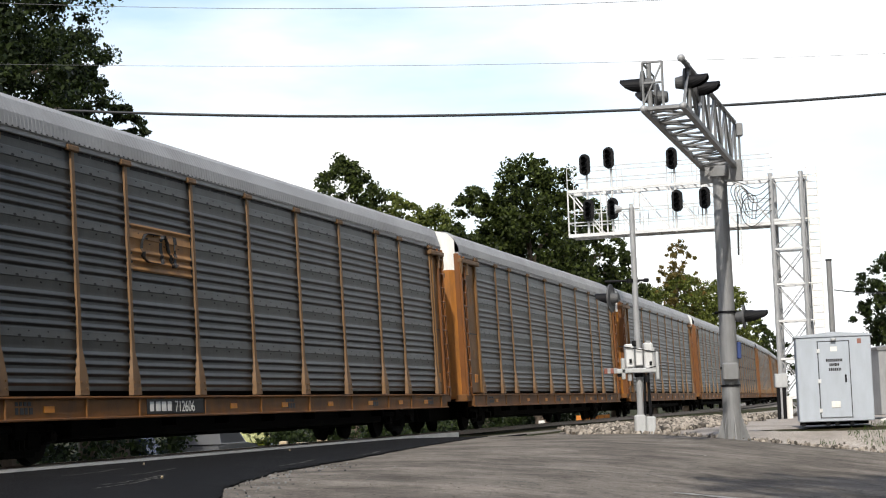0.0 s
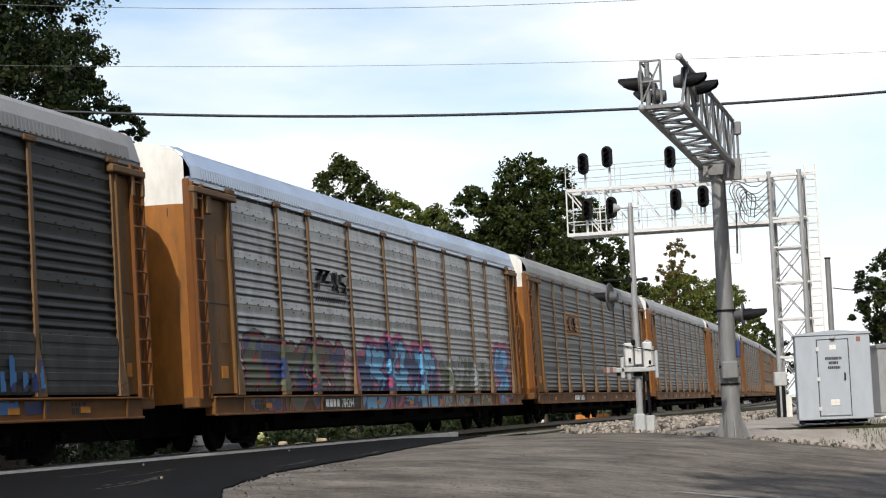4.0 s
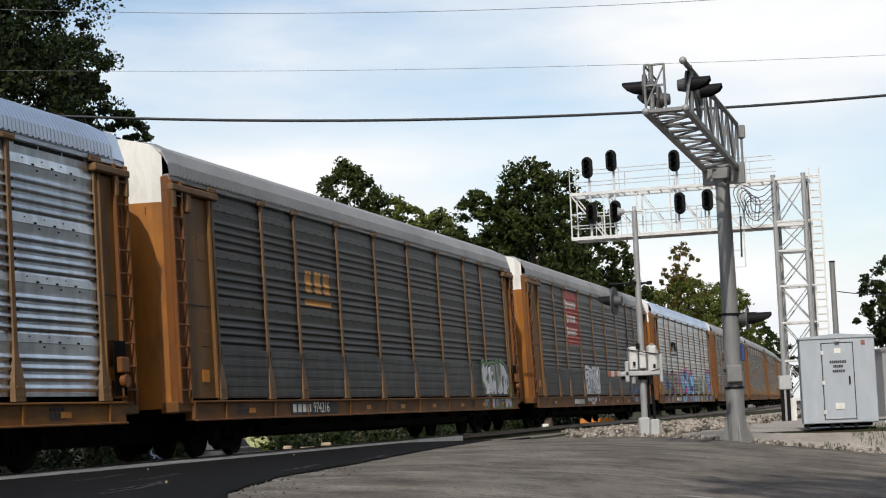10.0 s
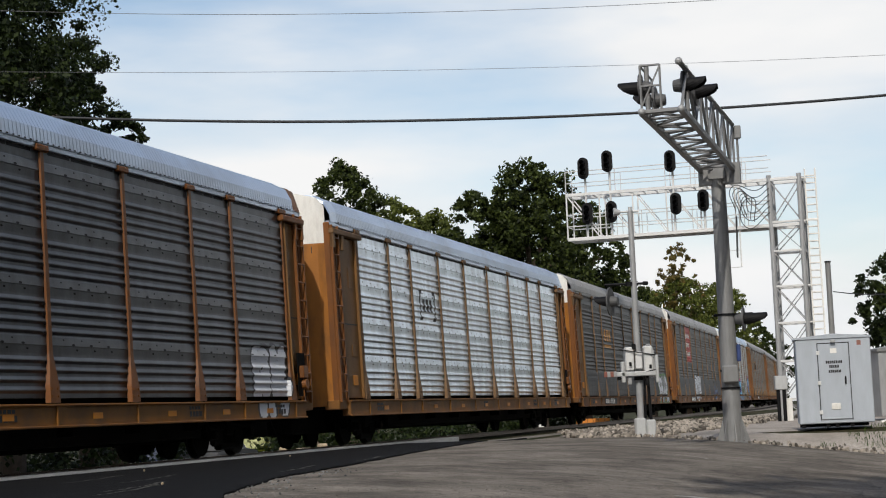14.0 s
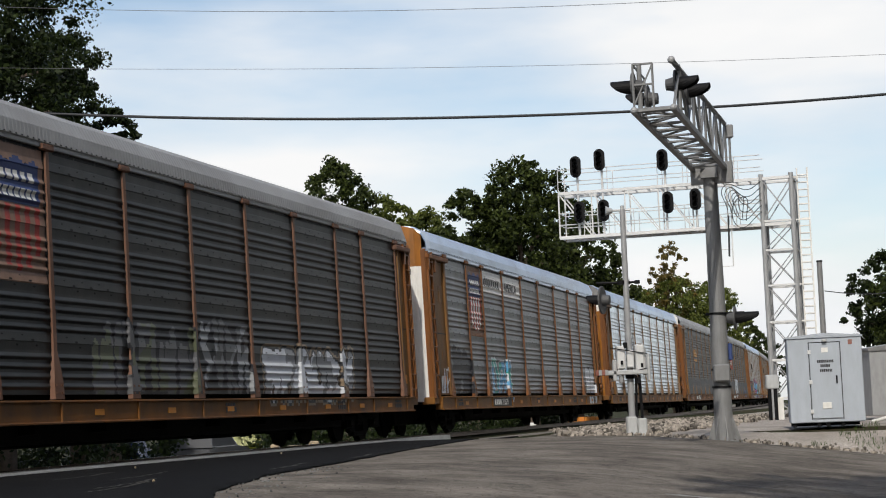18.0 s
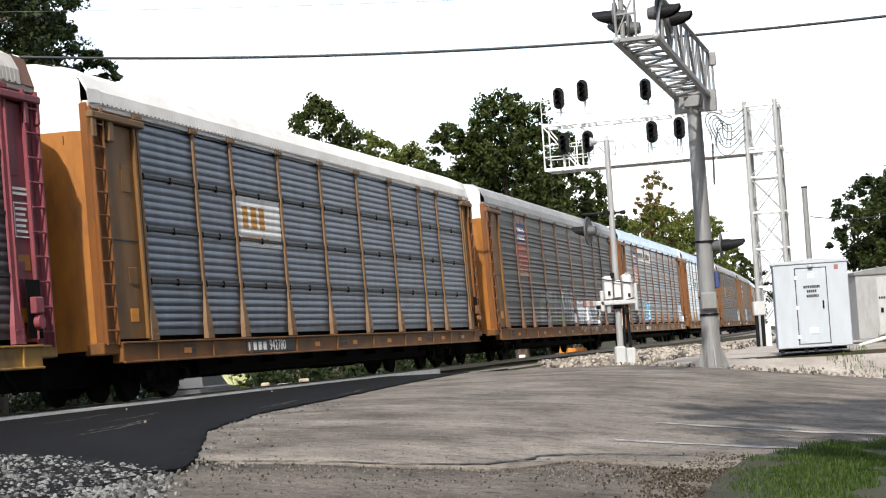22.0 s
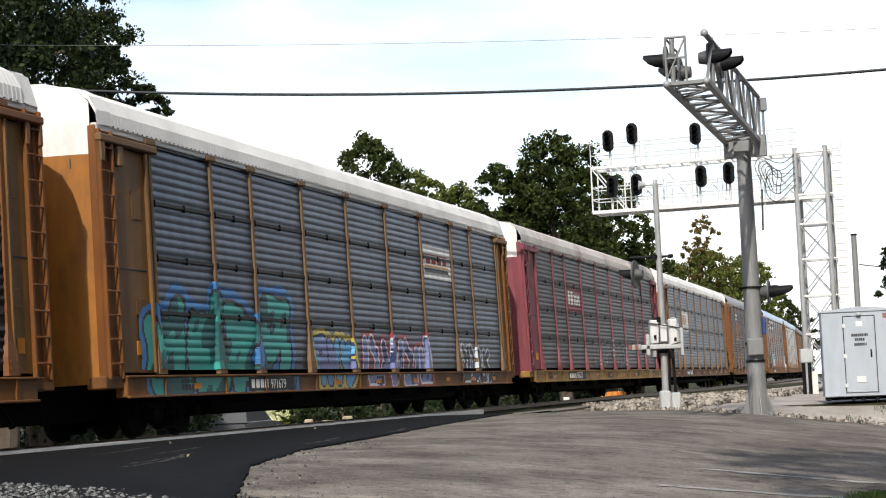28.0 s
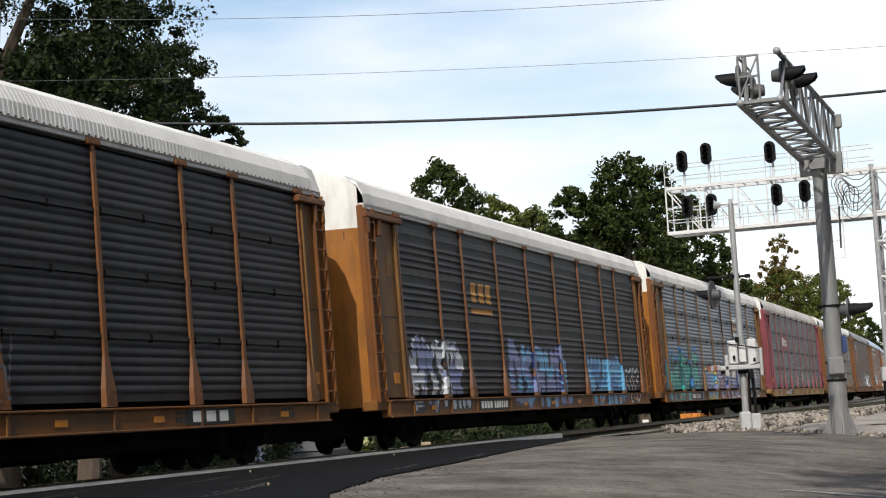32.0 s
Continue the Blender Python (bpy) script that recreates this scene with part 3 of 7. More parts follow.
ROOF_ARC = [(1.62, 5.24), (1.47, 5.73), (0.6, 5.99), (0.0, 6.01), (-0.6, 5.99), (-1.15, 5.91), (-1.47, 5.73), (-1.60, 5.48), (-1.62, 5.24)]


def roof_mesh():
    """An arched roof whose ribs run across it."""
    verts, faces = [], []
    n = 210
    xs = []
    for k in range(n):
        x = -HALF + 0.45 + (LENGTH - 0.9) * k / n
        d = (LENGTH - 0.9) / n
        xs += [(x, 0.0), (x + d * 0.45, 0.0), (x + d * 0.58, 0.006), (x + d * 0.92, 0.006)]
    for x, r in xs:
        for y, z in ROOF_ARC:
            c = Vector((y, z - 4.6)).normalized()
            verts.append((x, y + c.x * r, z + c.y * r))
    m = len(ROOF_ARC)
    for k in range(len(xs) - 1):
        for j in range(m - 1):
            faces.append((k * m + j, (k + 1) * m + j, (k + 1) * m + j + 1, k * m + j + 1))
    me = bpy.data.meshes.new("roof")
    me.from_pydata(verts, [], faces)
    return me


def roof_cap_mesh():
    """The plain curved sheet at a roof's end, from x = 0 to 0.5, with a lip over the end wall."""
    bm = bmesh.new()
    prev = None
    for x, dz in ((0.0, -0.06), (0.03, 0.0), (0.47, 0.025), (0.5, 0.03)):
        row = [bm.verts.new((x, y, z + dz)) for y, z in ROOF_ARC]
        if prev:
            for k in range(len(row) - 1):
                bm.faces.new((prev[k], row[k], row[k + 1], prev[k + 1]))
        prev = row
    return mesh_of("roof_end", bm)


def end_wall_mesh(z0, z1, doors):
    """The end of the car between two heights: bulging door leaves below, the arched gable above."""
    bm = bmesh.new()
    if doors:
        pts = [(-1.48, 0.0), (-1.30, -0.10), (-0.8, -0.22), (-0.05, -0.30), (0.05, -0.30), (0.8, -0.22), (1.30, -0.10), (1.48, 0.0)]
        prev = None
        for z in (z0, z1):
            row = [bm.verts.new((x, y, z)) for y, x in pts]
            if prev:
                for k in range(len(row) - 1):
                    bm.faces.new((prev[k], row[k], row[k + 1], prev[k + 1]))
            prev = row
    else:
        pts = [(-1.48, 0.0), (-1.30, -0.10), (-0.8, -0.22), (0.0, -0.30), (0.8, -0.22), (1.30, -0.10), (1.48, 0.0)]
        top = {-1.48: 5.62, -1.30: 5.83, -0.8: 5.97, 0.0: 6.02, 0.8: 5.97, 1.30: 5.83, 1.48: 5.62}
        a = [bm.verts.new((x, y, z0)) for y, x in pts]
        b = [bm.verts.new((x, y, top[y])) for y, x in pts]
        c = [bm.verts.new((0.1, y, top[y])) for y, x in pts]
        for k in range(len(pts) - 1):
            bm.faces.new((a[k], b[k], b[k + 1], a[k + 1]))
            bm.faces.new((b[k], c[k], c[k + 1], b[k + 1]))
    return mesh_of("end_wall", bm)


def ladder_mesh():
    bm = bmesh.new()
    for x in (0.03, 0.45):
        box(bm, x - 0.03, x + 0.03, SIDE - 0.10, SIDE - 0.03, DECK - 0.05, EAVE - 0.05, 0.008)
    z = DECK + 0.2
    while z < EAVE - 0.2:
        tube(bm, (0.03, SIDE - 0.10, z), (0.45, SIDE - 0.10, z), 0.018, n=6)
        z += 0.40
    return mesh_of("ladder", bm)


def bay_meshes():
    """The flat sheet between ladder and first post, its ribs and its raised frames."""
    out = []
    for name, dims in (("end_bay", (0.5, 1.84, -0.02, 0.05, DECK + 0.05, EAVE - 0.28)), ("ladder_back", (0.05, 0.47, -0.01, 0.06, DECK + 0.0, EAVE - 0.28)), ("bay_rib", (1.66, 1.74, -0.09, -0.02, DECK + 0.05, EAVE - 0.28)), ("bay_seam", (0.53, 1.62, -0.028, -0.02, 2.86, 2.89)), ("bay_notice", (1.10, 1.42, -0.035, -0.02, 1.42, 1.66)), ("bay_frame", (1.14, 1.50, -0.035, -0.02, 3.75, 4.25)), ("bay_frame", (1.14, 1.50, -0.035, -0.02, 2.1, 2.4))):
        x0, x1, y0, y1, z0, z1 = dims
        bm = bmesh.new()
        box(bm, x0, x1, SIDE + y0, SIDE + y1, z0, z1, 0.01)
        out.append((name, mesh_of(name, bm)))
    return out


def bracket_mesh():
    bm = bmesh.new()
    box(bm, -0.02, 2.05, SIDE - 0.14, SIDE + 0.02, EAVE - 0.26, EAVE - 0.13, 0.02)
    box(bm, 0.0, 0.16, SIDE - 0.12, SIDE - 0.02, EAVE - 0.6, EAVE - 0.2, 0.02)
    box(bm, 0.62, 0.80, SIDE - 0.12, SIDE - 0.02, EAVE - 0.62, EAVE - 0.26, 0.02)
    return mesh_of("corner_bracket", bm)


def sill_mesh():
    bm = bmesh.new()
    box(bm, -HALF + 0.5, HALF - 0.5, SIDE - 0.12, SIDE + 0.1, 0.71, DECK, 0.015)
    box(bm, -HALF + 0.5, HALF - 0.5, SIDE - 0.16, SIDE - 0.10, DECK - 0.04, DECK, 0.01)
    box(bm, -HALF + 0.5, HALF - 0.5, SIDE - 0.16, SIDE - 0.10, 0.69, 0.73, 0.01)
    for p in POSTS:
        box(bm, p - HALF - 0.03, p - HALF + 0.03, SIDE - 0.15, SIDE - 0.1, 0.7, DECK - 0.03)
    box(bm, -HALF - 0.1, -HALF + 0.5, SIDE - 0.06, SIDE + 0.3, 0.86, DECK, 0.02)
    box(bm, HALF - 0.5, HALF + 0.1, SIDE - 0.06, SIDE + 0.3, 0.86, DECK, 0.02)
    return mesh_of("side_sill", bm)


def corner_mesh():
    """The upright at the car's corner, between end wall and side."""
    bm = bmesh.new()
    box(bm, -0.02, 0.16, SIDE - 0.04, SIDE + 0.14, 0.88, EAVE + 0.02, 0.02)
    return mesh_of("corner_post", bm)


def seam_mesh(width):
    bm = bmesh.new()
    box(bm, -width / 2 + 0.05, width / 2 - 0.05, SIDE - 0.040, SIDE + 0.0, -0.055, 0.005)
    return mesh_of("screen_seam", bm)


def clip_mesh(width):
    bm = bmesh.new()
    box(bm, -0.02, 0.02, SIDE - 0.055, SIDE - 0.01, -0.10, 0.03, 0.008)
    return mesh_of("clip", bm)


BAND = (EAVE - 0.12 - DECK - 0.16) / 4


def under_mesh():
    bm = bmesh.new()
    box(bm, -HALF, HALF, -1.45, 1.5, 0.9, 1.12)
    box(bm, -HALF - 0.2, HALF + 0.2, -0.45, 0.45, 0.35, 0.95, 0.02)
    for x in [-7, -4.6, -2.2, 0.2, 2.6, 5, 7.4]:
        box(bm, x - 0.08, x + 0.08, -1.45, 1.45, 0.55, 0.92)
    box(bm, -2.5, -1.2, -1.1, -0.6, 0.38, 0.85, 0.05)
    tube(bm, (1.5, -0.9, 0.62), (3.2, -0.9, 0.62), 0.22, n=12)
    tube(bm, (-8, -0.7, 0.5), (8, -0.7, 0.5), 0.03, n=6)
    for x in (-10.6, -6.2, 6.2, 10.6):
        box(bm, x - 0.3, x + 0.3, -1.0, 1.0, 0.42, 0.8, 0.03)
    box(bm, -8.1, 8.1, -1.15, 1.2, 0.40, 0.9, 0.03)
    box(bm, 4.0, 6.0, 0.3, 1.0, 0.32, 0.8, 0.04)
    return mesh_of("underframe", bm)


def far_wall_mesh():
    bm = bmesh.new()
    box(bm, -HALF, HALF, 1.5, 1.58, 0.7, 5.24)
    # an added black sheet behind the near screens, for the dark interior
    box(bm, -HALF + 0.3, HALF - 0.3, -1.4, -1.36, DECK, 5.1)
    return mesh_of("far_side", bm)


def cornice_mesh():
    bm = bmesh.new()
    box(bm, -HALF, HALF, SIDE - 0.05, SIDE + 0.06, EAVE - 0.07, EAVE + 0.05, 0.01)
    return mesh_of("eave_beam", bm)


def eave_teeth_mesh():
    """Flat black shapes that paint the shade in the roof corrugation's mouths along the eave."""
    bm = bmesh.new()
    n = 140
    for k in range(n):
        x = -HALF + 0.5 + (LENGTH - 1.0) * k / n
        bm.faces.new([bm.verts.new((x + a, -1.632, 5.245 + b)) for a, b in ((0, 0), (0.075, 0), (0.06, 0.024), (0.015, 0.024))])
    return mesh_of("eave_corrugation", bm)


def coupler_mesh():
    bm = bmesh.new()
    box(bm, 0, 0.75, -0.12, 0.12, 0.72, 0.98, 0.03)
    box(bm, 0.70, 1.02, -0.2, 0.2, 0.68, 1.02, 0.06)
    tube(bm, (0.1, -0.5, 0.8), (0.9, -0.35, 0.35), 0.03, n=6)
    tube(bm, (0.9, -0.35, 0.35), (1.02, -0.2, 0.34), 0.03, n=6)
    return mesh_of("coupler", bm)


def bogie_mesh():
    bm = bmesh.new()
    for y in (-1.0, 1.0):
        box(bm, -1.15, 1.15, y - 0.07, y + 0.07, 0.52, 0.66, 0.04)
        for x in (-0.87, 0.87):
            box(bm, x - 0.17, x + 0.17, y - 0.1, y + 0.1, 0.33, 0.6, 0.05)
        box(bm, -0.75, -0.25, y - 0.06, y + 0.06, 0.22, 0.56, 0.05)
        box(bm, 0.25, 0.75, y - 0.06, y + 0.06, 0.22, 0.56, 0.05)
        box(bm, -0.5, 0.5, y - 0.08, y + 0.08, 0.14, 0.28, 0.04)
        for x in (-0.16, 0.0, 0.16):
            tube(bm, (x, y, 0.26), (x, y, 0.52), 0.07, n=8)
    box(bm, -0.2, 0.2, -1.1, 1.1, 0.42, 0.72, 0.04)
    return mesh_of("bogie_frame", bm)


def wheelset_mesh():
    bm = bmesh.new()
    tube(bm, (0, -1.12, 0), (0, 1.12, 0), 0.075, n=12)
    for y in (-1, 1):
        tube(bm, (0, y * 0.685, 0), (0, y * 0.72, 0), 0.455, n=28)
        tube(bm, (0, y * 0.72, 0), (0, y * 0.83, 0), 0.42, n=28)
        tube(bm, (0, y * 1.08, 0), (0, y * 1.2, 0), 0.1, n=10)
        for k in range(3):
            c = (0.06 * math.cos(k * 2.094), y * 1.21, 0.06 * math.sin(k * 2.094))
            tube(bm, c, (c[0], y * 1.23, c[2]), 0.018, n=6)
    return mesh_of("wheelset", bm)


def reflector_mesh():
    bm = bmesh.new()
    box(bm, -0.16, 0.16, -0.006, 0.004, -0.05, 0.05)
    return mesh_of("reflector", bm)


CAR = {
    "reflector": reflector_mesh(),
    "post": post_mesh(), "roof": roof_mesh(), "cap": roof_cap_mesh(), "doors": end_wall_mesh(0.95, 4.75, True), "gable": end_wall_mesh(4.75, 5.9, False),
    "ladder": ladder_mesh(), "corner": corner_mesh(), "bay": bay_meshes(), "bracket": bracket_mesh(), "sill": sill_mesh(), "under": under_mesh(), "far": far_wall_mesh(),
    "eave": cornice_mesh(), "teeth": eave_teeth_mesh(), "coupler": coupler_mesh(), "bogie": bogie_mesh(), "wheels": wheelset_mesh(),
}
WHEELSETS = []


def autorack(label, kind="bi", skin="mid", post=None, end=None, gable=None, roof=None, cap=None, sill=None, door=None):
    """A covered car carrier; x points the way it travels, its origin is on the track's centre under its middle."""
    post, end, gable = post or M_TAN, end or M_ORANGE, gable or M_WHITE
    roof, sill = roof or M_ROOF, sill or M_SILL
    car = empty("autorack_car", Matrix(), label, "railway car", "cars of the freight train")
    edges = [*POSTS]
    for a, b in zip(edges, edges[1:]):
        s = part("screen", screen(kind, b - a), [SCREEN[skin], M_SIGNAL_AND_SHADE], car)
        s.location.x = (a + b) / 2 - HALF
        if kind == "tri":
            for name, make in (("screen_seam", seam_mesh), ("clip", clip_mesh)):
                key = (name, round(b - a, 3))
                if key not in SCREEN_MESH:
                    SCREEN_MESH[key] = make(b - a)
                for k in (1, 2, 3):
                    for x in (0.0,) if name == "screen_seam" else (-(b - a) / 2 + 0.12, 0.05):
                        part(name, SCREEN_MESH[key], M_PLATE if name == "screen_seam" else M_BLACK, s).location = (x, 0, DECK + 0.16 + k * BAND)
    for p in POSTS:
        part("post", CAR["post"], post, car).location.x = p - HALF
    part("roof", CAR["roof"], roof, car)
    for sign in (0, 1):
        turn = Matrix.Rotation(math.pi, 4, "Z")
        flip = Matrix.Diagonal((-1, 1, 1, 1))
        here = Matrix.Translation((-HALF, 0, 0)) if not sign else Matrix.Translation((HALF, 0, 0)) @ turn
        mirror = Matrix.Translation((-HALF, 0, 0)) if not sign else Matrix.Translation((HALF, 0, 0)) @ flip
        narrow = Matrix.Diagonal((0.60 if sign else 1.0, 1, 1, 1))
        part("roof_end", CAR["cap"], (cap or roof) if sign else roof, car).matrix_basis = here
        part("end_door", CAR["doors"], door or (M_YELLOW if end is M_ORANGE else end), car).matrix_basis = here
        part("end_gable", CAR["gable"], gable, car).matrix_basis = here
        part("coupler", CAR["coupler"], M_BLACK, car).matrix_basis = Matrix.Translation((HALF + 0.02, 0, 0)) if sign else Matrix.Translation((-HALF - 0.02, 0, 0)) @ turn
        part("ladder", CAR["ladder"], end, car).matrix_basis = mirror
        part("corner_post", CAR["corner"], end, car).matrix_basis = mirror
        for name, me in CAR["bay"]:
            tone = M_BAY if end is M_ORANGE else end
            part(name, me, {"ladder_back": end, "bay_seam": M_PLATE, "bay_notice": M_REFLECT}.get(name, tone), car).matrix_basis = mirror @ narrow
        part("corner_bracket", CAR["bracket"], post, car).matrix_basis = mirror @ narrow
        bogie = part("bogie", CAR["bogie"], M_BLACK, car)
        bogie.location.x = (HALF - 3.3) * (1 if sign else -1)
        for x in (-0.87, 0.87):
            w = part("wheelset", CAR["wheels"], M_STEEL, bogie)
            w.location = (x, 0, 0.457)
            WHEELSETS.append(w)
    part("side_sill", CAR["sill"], sill, car)
    for x in (3.2, 7.6, 10.4, 13.1, 15.9, 18.7, 21.1, 23.3):
        part("reflector", CAR["reflector"], M_REFLECT, car).location = (x - HALF, SIDE - 0.125, 0.87)
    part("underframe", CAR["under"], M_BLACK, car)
    # black far wall together with the added sheet behind the screens
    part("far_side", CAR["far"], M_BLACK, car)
    part("eave_beam", CAR["eave"], roof, car)
    tagged(part("eave_corrugation", CAR["teeth"], M_SIGNAL_AND_SHADE, car), kind="stuff")
    return car


CARS = []


def add_car(index, *args, slack=0.0, **kw):
    """index: the car's place in the train; the car with index 0 has its tail at s = 28.2 some thirteen seconds in; slack: metres ahead of its even place."""
    car = autorack(*args, **kw)
    CARS.append((index - slack / PITCH, car))
    return car


def tail_s(t, index):
    return -90.487 + 9.1651 * t - 0.002914 * t * t - index * PITCH


WORN = "weathered zinc-sided car carrier with tan posts in a long freight train"
for k, skin in ((-12, "dark"), (-11, "mid"), (-10, "dark"), (-9, "mid"), (-8, "dark"), (-7, "mid"), (-6, "mid"), (-5, "mid")):
    add_car(k, WORN, "bi" if k != -8 else "tri", skin)
car_cn = add_car(-4, "grey zinc-sided car carrier with tan posts and an orange emblem panel", "bi", "mid")
car_ns = add_car(-3, "bright zinc-sided car carrier with a dark emblem and blue graffiti", "bi", "bright", roof=M_ROOF_BRIGHT, slack=0.15)
car_cp = add_car(-2, "dark zinc-sided car carrier with a large red sign and white graffiti", "bi", "dark")
car_cx = add_car(-1, "dark zinc-sided car carrier with an orange emblem and patched lower screens", "bi", "dark", slack=-0.18)
car_sv = add_car(0, "shiny silver-sided car carrier with orange ends", "bi", "silver", roof=M_ROOF_BRIGHT, sill=M_SILL_O)
car_am = add_car(1, "zinc-sided car carrier with a brown shield and white slogan", "bi", "steel", roof=M_ROOF_BRIGHT, cap=M_ORANGE, post=M_ORANGE, sill=M_SILL_O, gable=M_YELLOW, door=M_WHITE)
car_up = add_car(2, "grimy car carrier with brownish posts and a shield panel", "bi", "dark", post=M_BROWN, slack=0.12)
car_c3 = add_car(3, "bluish grey car carrier with banded screens and a white sign", "tri", "blue", roof=M_ROOF_WHITE)
car_pk = add_car(4, "slate grey car carrier with faded red posts and ends", "tri", "brown", post=M_PINK, end=M_PINK, roof=M_ROOF_RUSTY, cap=M_BROWN, sill=M_SILL_Y, slack=0.12)
car_bn = add_car(5, "bluish grey car carrier with large teal graffiti", "tri", "blue", roof=M_ROOF_WHITE, post=M_TAN, slack=-0.1)
car_c6 = add_car(6, "sooty car carrier with orange posts, an orange emblem and blue graffiti", "bi", "soot", post=M_ORANGE, roof=M_ROOF_WHITE)
car_tx = add_car(7, "dark grey car carrier with orange posts and four bands of screens", "tri", "soot", post=M_ORANGE, roof=M_ROOF_WHITE, slack=-0.3)


# ---- signs, numbers and spray paint on the cars ----
def ribbed(bm, kind, a, b, z0, z1, out):
    """A film of paint that follows the screen's ribs between two heights."""
    zs = [z0] + [p[0] for p in PROFILES[kind] if z0 + 0.004 < p[0] < z1 - 0.004] + [z1]
    rows = [[bm.verts.new((x - HALF, SIDE - max(depth_at(kind, z), -0.01) - out, z)) for x in (a, b)] for z in zs]
    for r, q in zip(rows, rows[1:]):
        bm.faces.new((r[0], r[1], q[1], q[0]))


def film(car, name, kind, rects, material, out=0.004, label=""):
    """Painted marks on the ribs, rects as (x0, x1, z0, z1) from the car's tail."""
    made = None
    for a, b, z0, z1 in rects:
        bm = bmesh.new()
        ribbed(bm, kind, a, b, z0, z1, out)
        made = part(name, bm, material, car, label)
    return made


def plate(car, name, a, b, z0, z1, material, out=0.045, thick=0.02, label=""):
    bm = bmesh.new()
    box(bm, a - HALF, b - HALF, SIDE - out - thick, SIDE - out, z0, z1, 0.004)
    return part(name, bm, material, car, label)


def bars(parent, name, rects, material, out, label=""):
    """Flat raised marks; rects: (x0, x1, z0, z1) from the car's tail."""
    if name in ("writing", "emblem", "mark"):
        for a, b, z0, z1 in rects:
            bm = bmesh.new()
            box(bm, a - HALF, b - HALF, SIDE - out - 0.006, SIDE - out, z0, z1)
            part(name, bm, material, parent, label)
        return
    bm = bmesh.new()
    for a, b, z0, z1 in rects:
        box(bm, a - HALF, b - HALF, SIDE - out - 0.006, SIDE - out, z0, z1)
    tagged(part(name, bm, material, parent, label), kind="stuff")


def number(car, text, a, z, size, material, out):
    cu = bpy.data.curves.new("number", "FONT")
    cu.body, cu.size, cu.extrude = text, size, 0.003
    tmp = new("number", cu)
    me = bpy.data.meshes.new_from_object(tmp)
    bpy.data.objects.remove(tmp)
    ob = part("number", me, material, car)
    ob.matrix_basis = Matrix.Translation((a - HALF, SIDE - out, z)) @ Matrix.Rotation(math.pi / 2, 4, "X")
    return ob


def word_rects(a, b, z0, z1, n, seed):
    """Plain blocks in place of writing that is not to be spelled."""
    rng = random.Random(seed)
    w = (b - a) / n
    return [(a + k * w + w * 0.12, a + k * w + w * rng.uniform(0.72, 0.88), z0, z1) for k in range(n)]


def sill_number(car, text, a=6.55, width=2.1, seed=1):
    p = plate(car, "number_panel", a, a + width, 0.75, 1.02, M_PLATE, 0.12, 0.012, "black stencil panel on the sill")
    bars(p, "mark", word_rects(a + 0.08, a + width * 0.42, 0.80, 0.97, 4, seed), M_WHITEINK, 0.132)
    if text:
        number(p, text, a + width * 0.46, 0.785, 0.115 * width, M_WHITEINK, 0.133)
    else:
        bars(p, "mark", word_rects(a + width * 0.47, a + width * 0.95, 0.80, 0.97, 6, seed + 7), M_WHITEINK, 0.132)


for c, text, sd in ((car_cn, "712606", 1), (car_ns, "704294", 2), (car_cp, "996398", 3), (car_cx, "974216", 3), (car_am, "715579", 3), (car_c3, "942780", 4), (car_pk, "963277", 3), (car_bn, "971679", 3), (car_c6, "", 5)):
    sill_number(c, text, *({car_bn: (5.5, 2.3), car_cx: (5.3, 2.9), car_pk: (5.4, 2.9), car_c3: (6.1, 2.8), car_cn: (6.6, 2.45), car_ns: (6.5, 2.5)}.get(c, (6.5, 2.4))), sd)
# small stencils on every sill
for k, (index, c) in enumerate(CARS):
    rng = random.Random(k)
    for a in (2.3, 12.4, 19.0, 23.0):
        a += rng.uniform(-0.4, 0.8)
        bars(c, "stencil", word_rects(a, a + 0.55, 0.80, 0.90, 4, k) + word_rects(a, a + 0.5, 0.93, 0.99, 4, k + 50), M_INK, 0.121)
    gz = word_rects(0.2, 0.9, 0.0, 0.11, 3, k)
    bm = bmesh.new()
    for a, b, z0, z1 in gz:
        box(bm, -HALF - 0.135, -HALF - 0.10, -1.30 + a, -1.30 + b, 4.98 + z0, 4.98 + z1)
    for a, b, z0, z1 in word_rects(0.1, 1.0, 0.0, 0.16, 4, k + 9) + word_rects(0.2, 1.0, -0.3, -0.14, 4, k + 19):
        box(bm, -HALF - 0.135, -HALF - 0.10, -1.30 + a, -1.30 + b, 4.52 + z0, 4.52 + z1)
    tagged(part("end_stencil", bm, M_INK, c), kind="stuff")

# emblem panels, painted over the ribs
def line_mark(parent, kind, pts, width, material, name="emblem"):
    """A continuous painted line through points (x, z)."""
    bm = bmesh.new()
    for (x0, z0), (x1, z1) in zip(pts, pts[1:]):
        n = max(1, int(math.hypot(x1 - x0, z1 - z0) / 0.05))
        for k in range(n):
            p, q = (x0 + (x1 - x0) * k / n, z0 + (z1 - z0) * k / n), (x0 + (x1 - x0) * (k + 1.3) / n, z0 + (z1 - z0) * (k + 1.3) / n)
            strip(bm, (p[0] - HALF, SIDE - depth_at(kind, p[1]) - 0.010, p[1]), (q[0] - HALF, SIDE - depth_at(kind, q[1]) - 0.010, q[1]), width, 0.006)
    return part(name, bm, material, parent)


def arc(cx, cz, rx, rz, a0, a1, n=10):
    return [(cx + rx * math.cos(radians(a0 + (a1 - a0) * k / n)), cz + rz * math.sin(radians(a0 + (a1 - a0) * k / n))) for k in range(n + 1)]


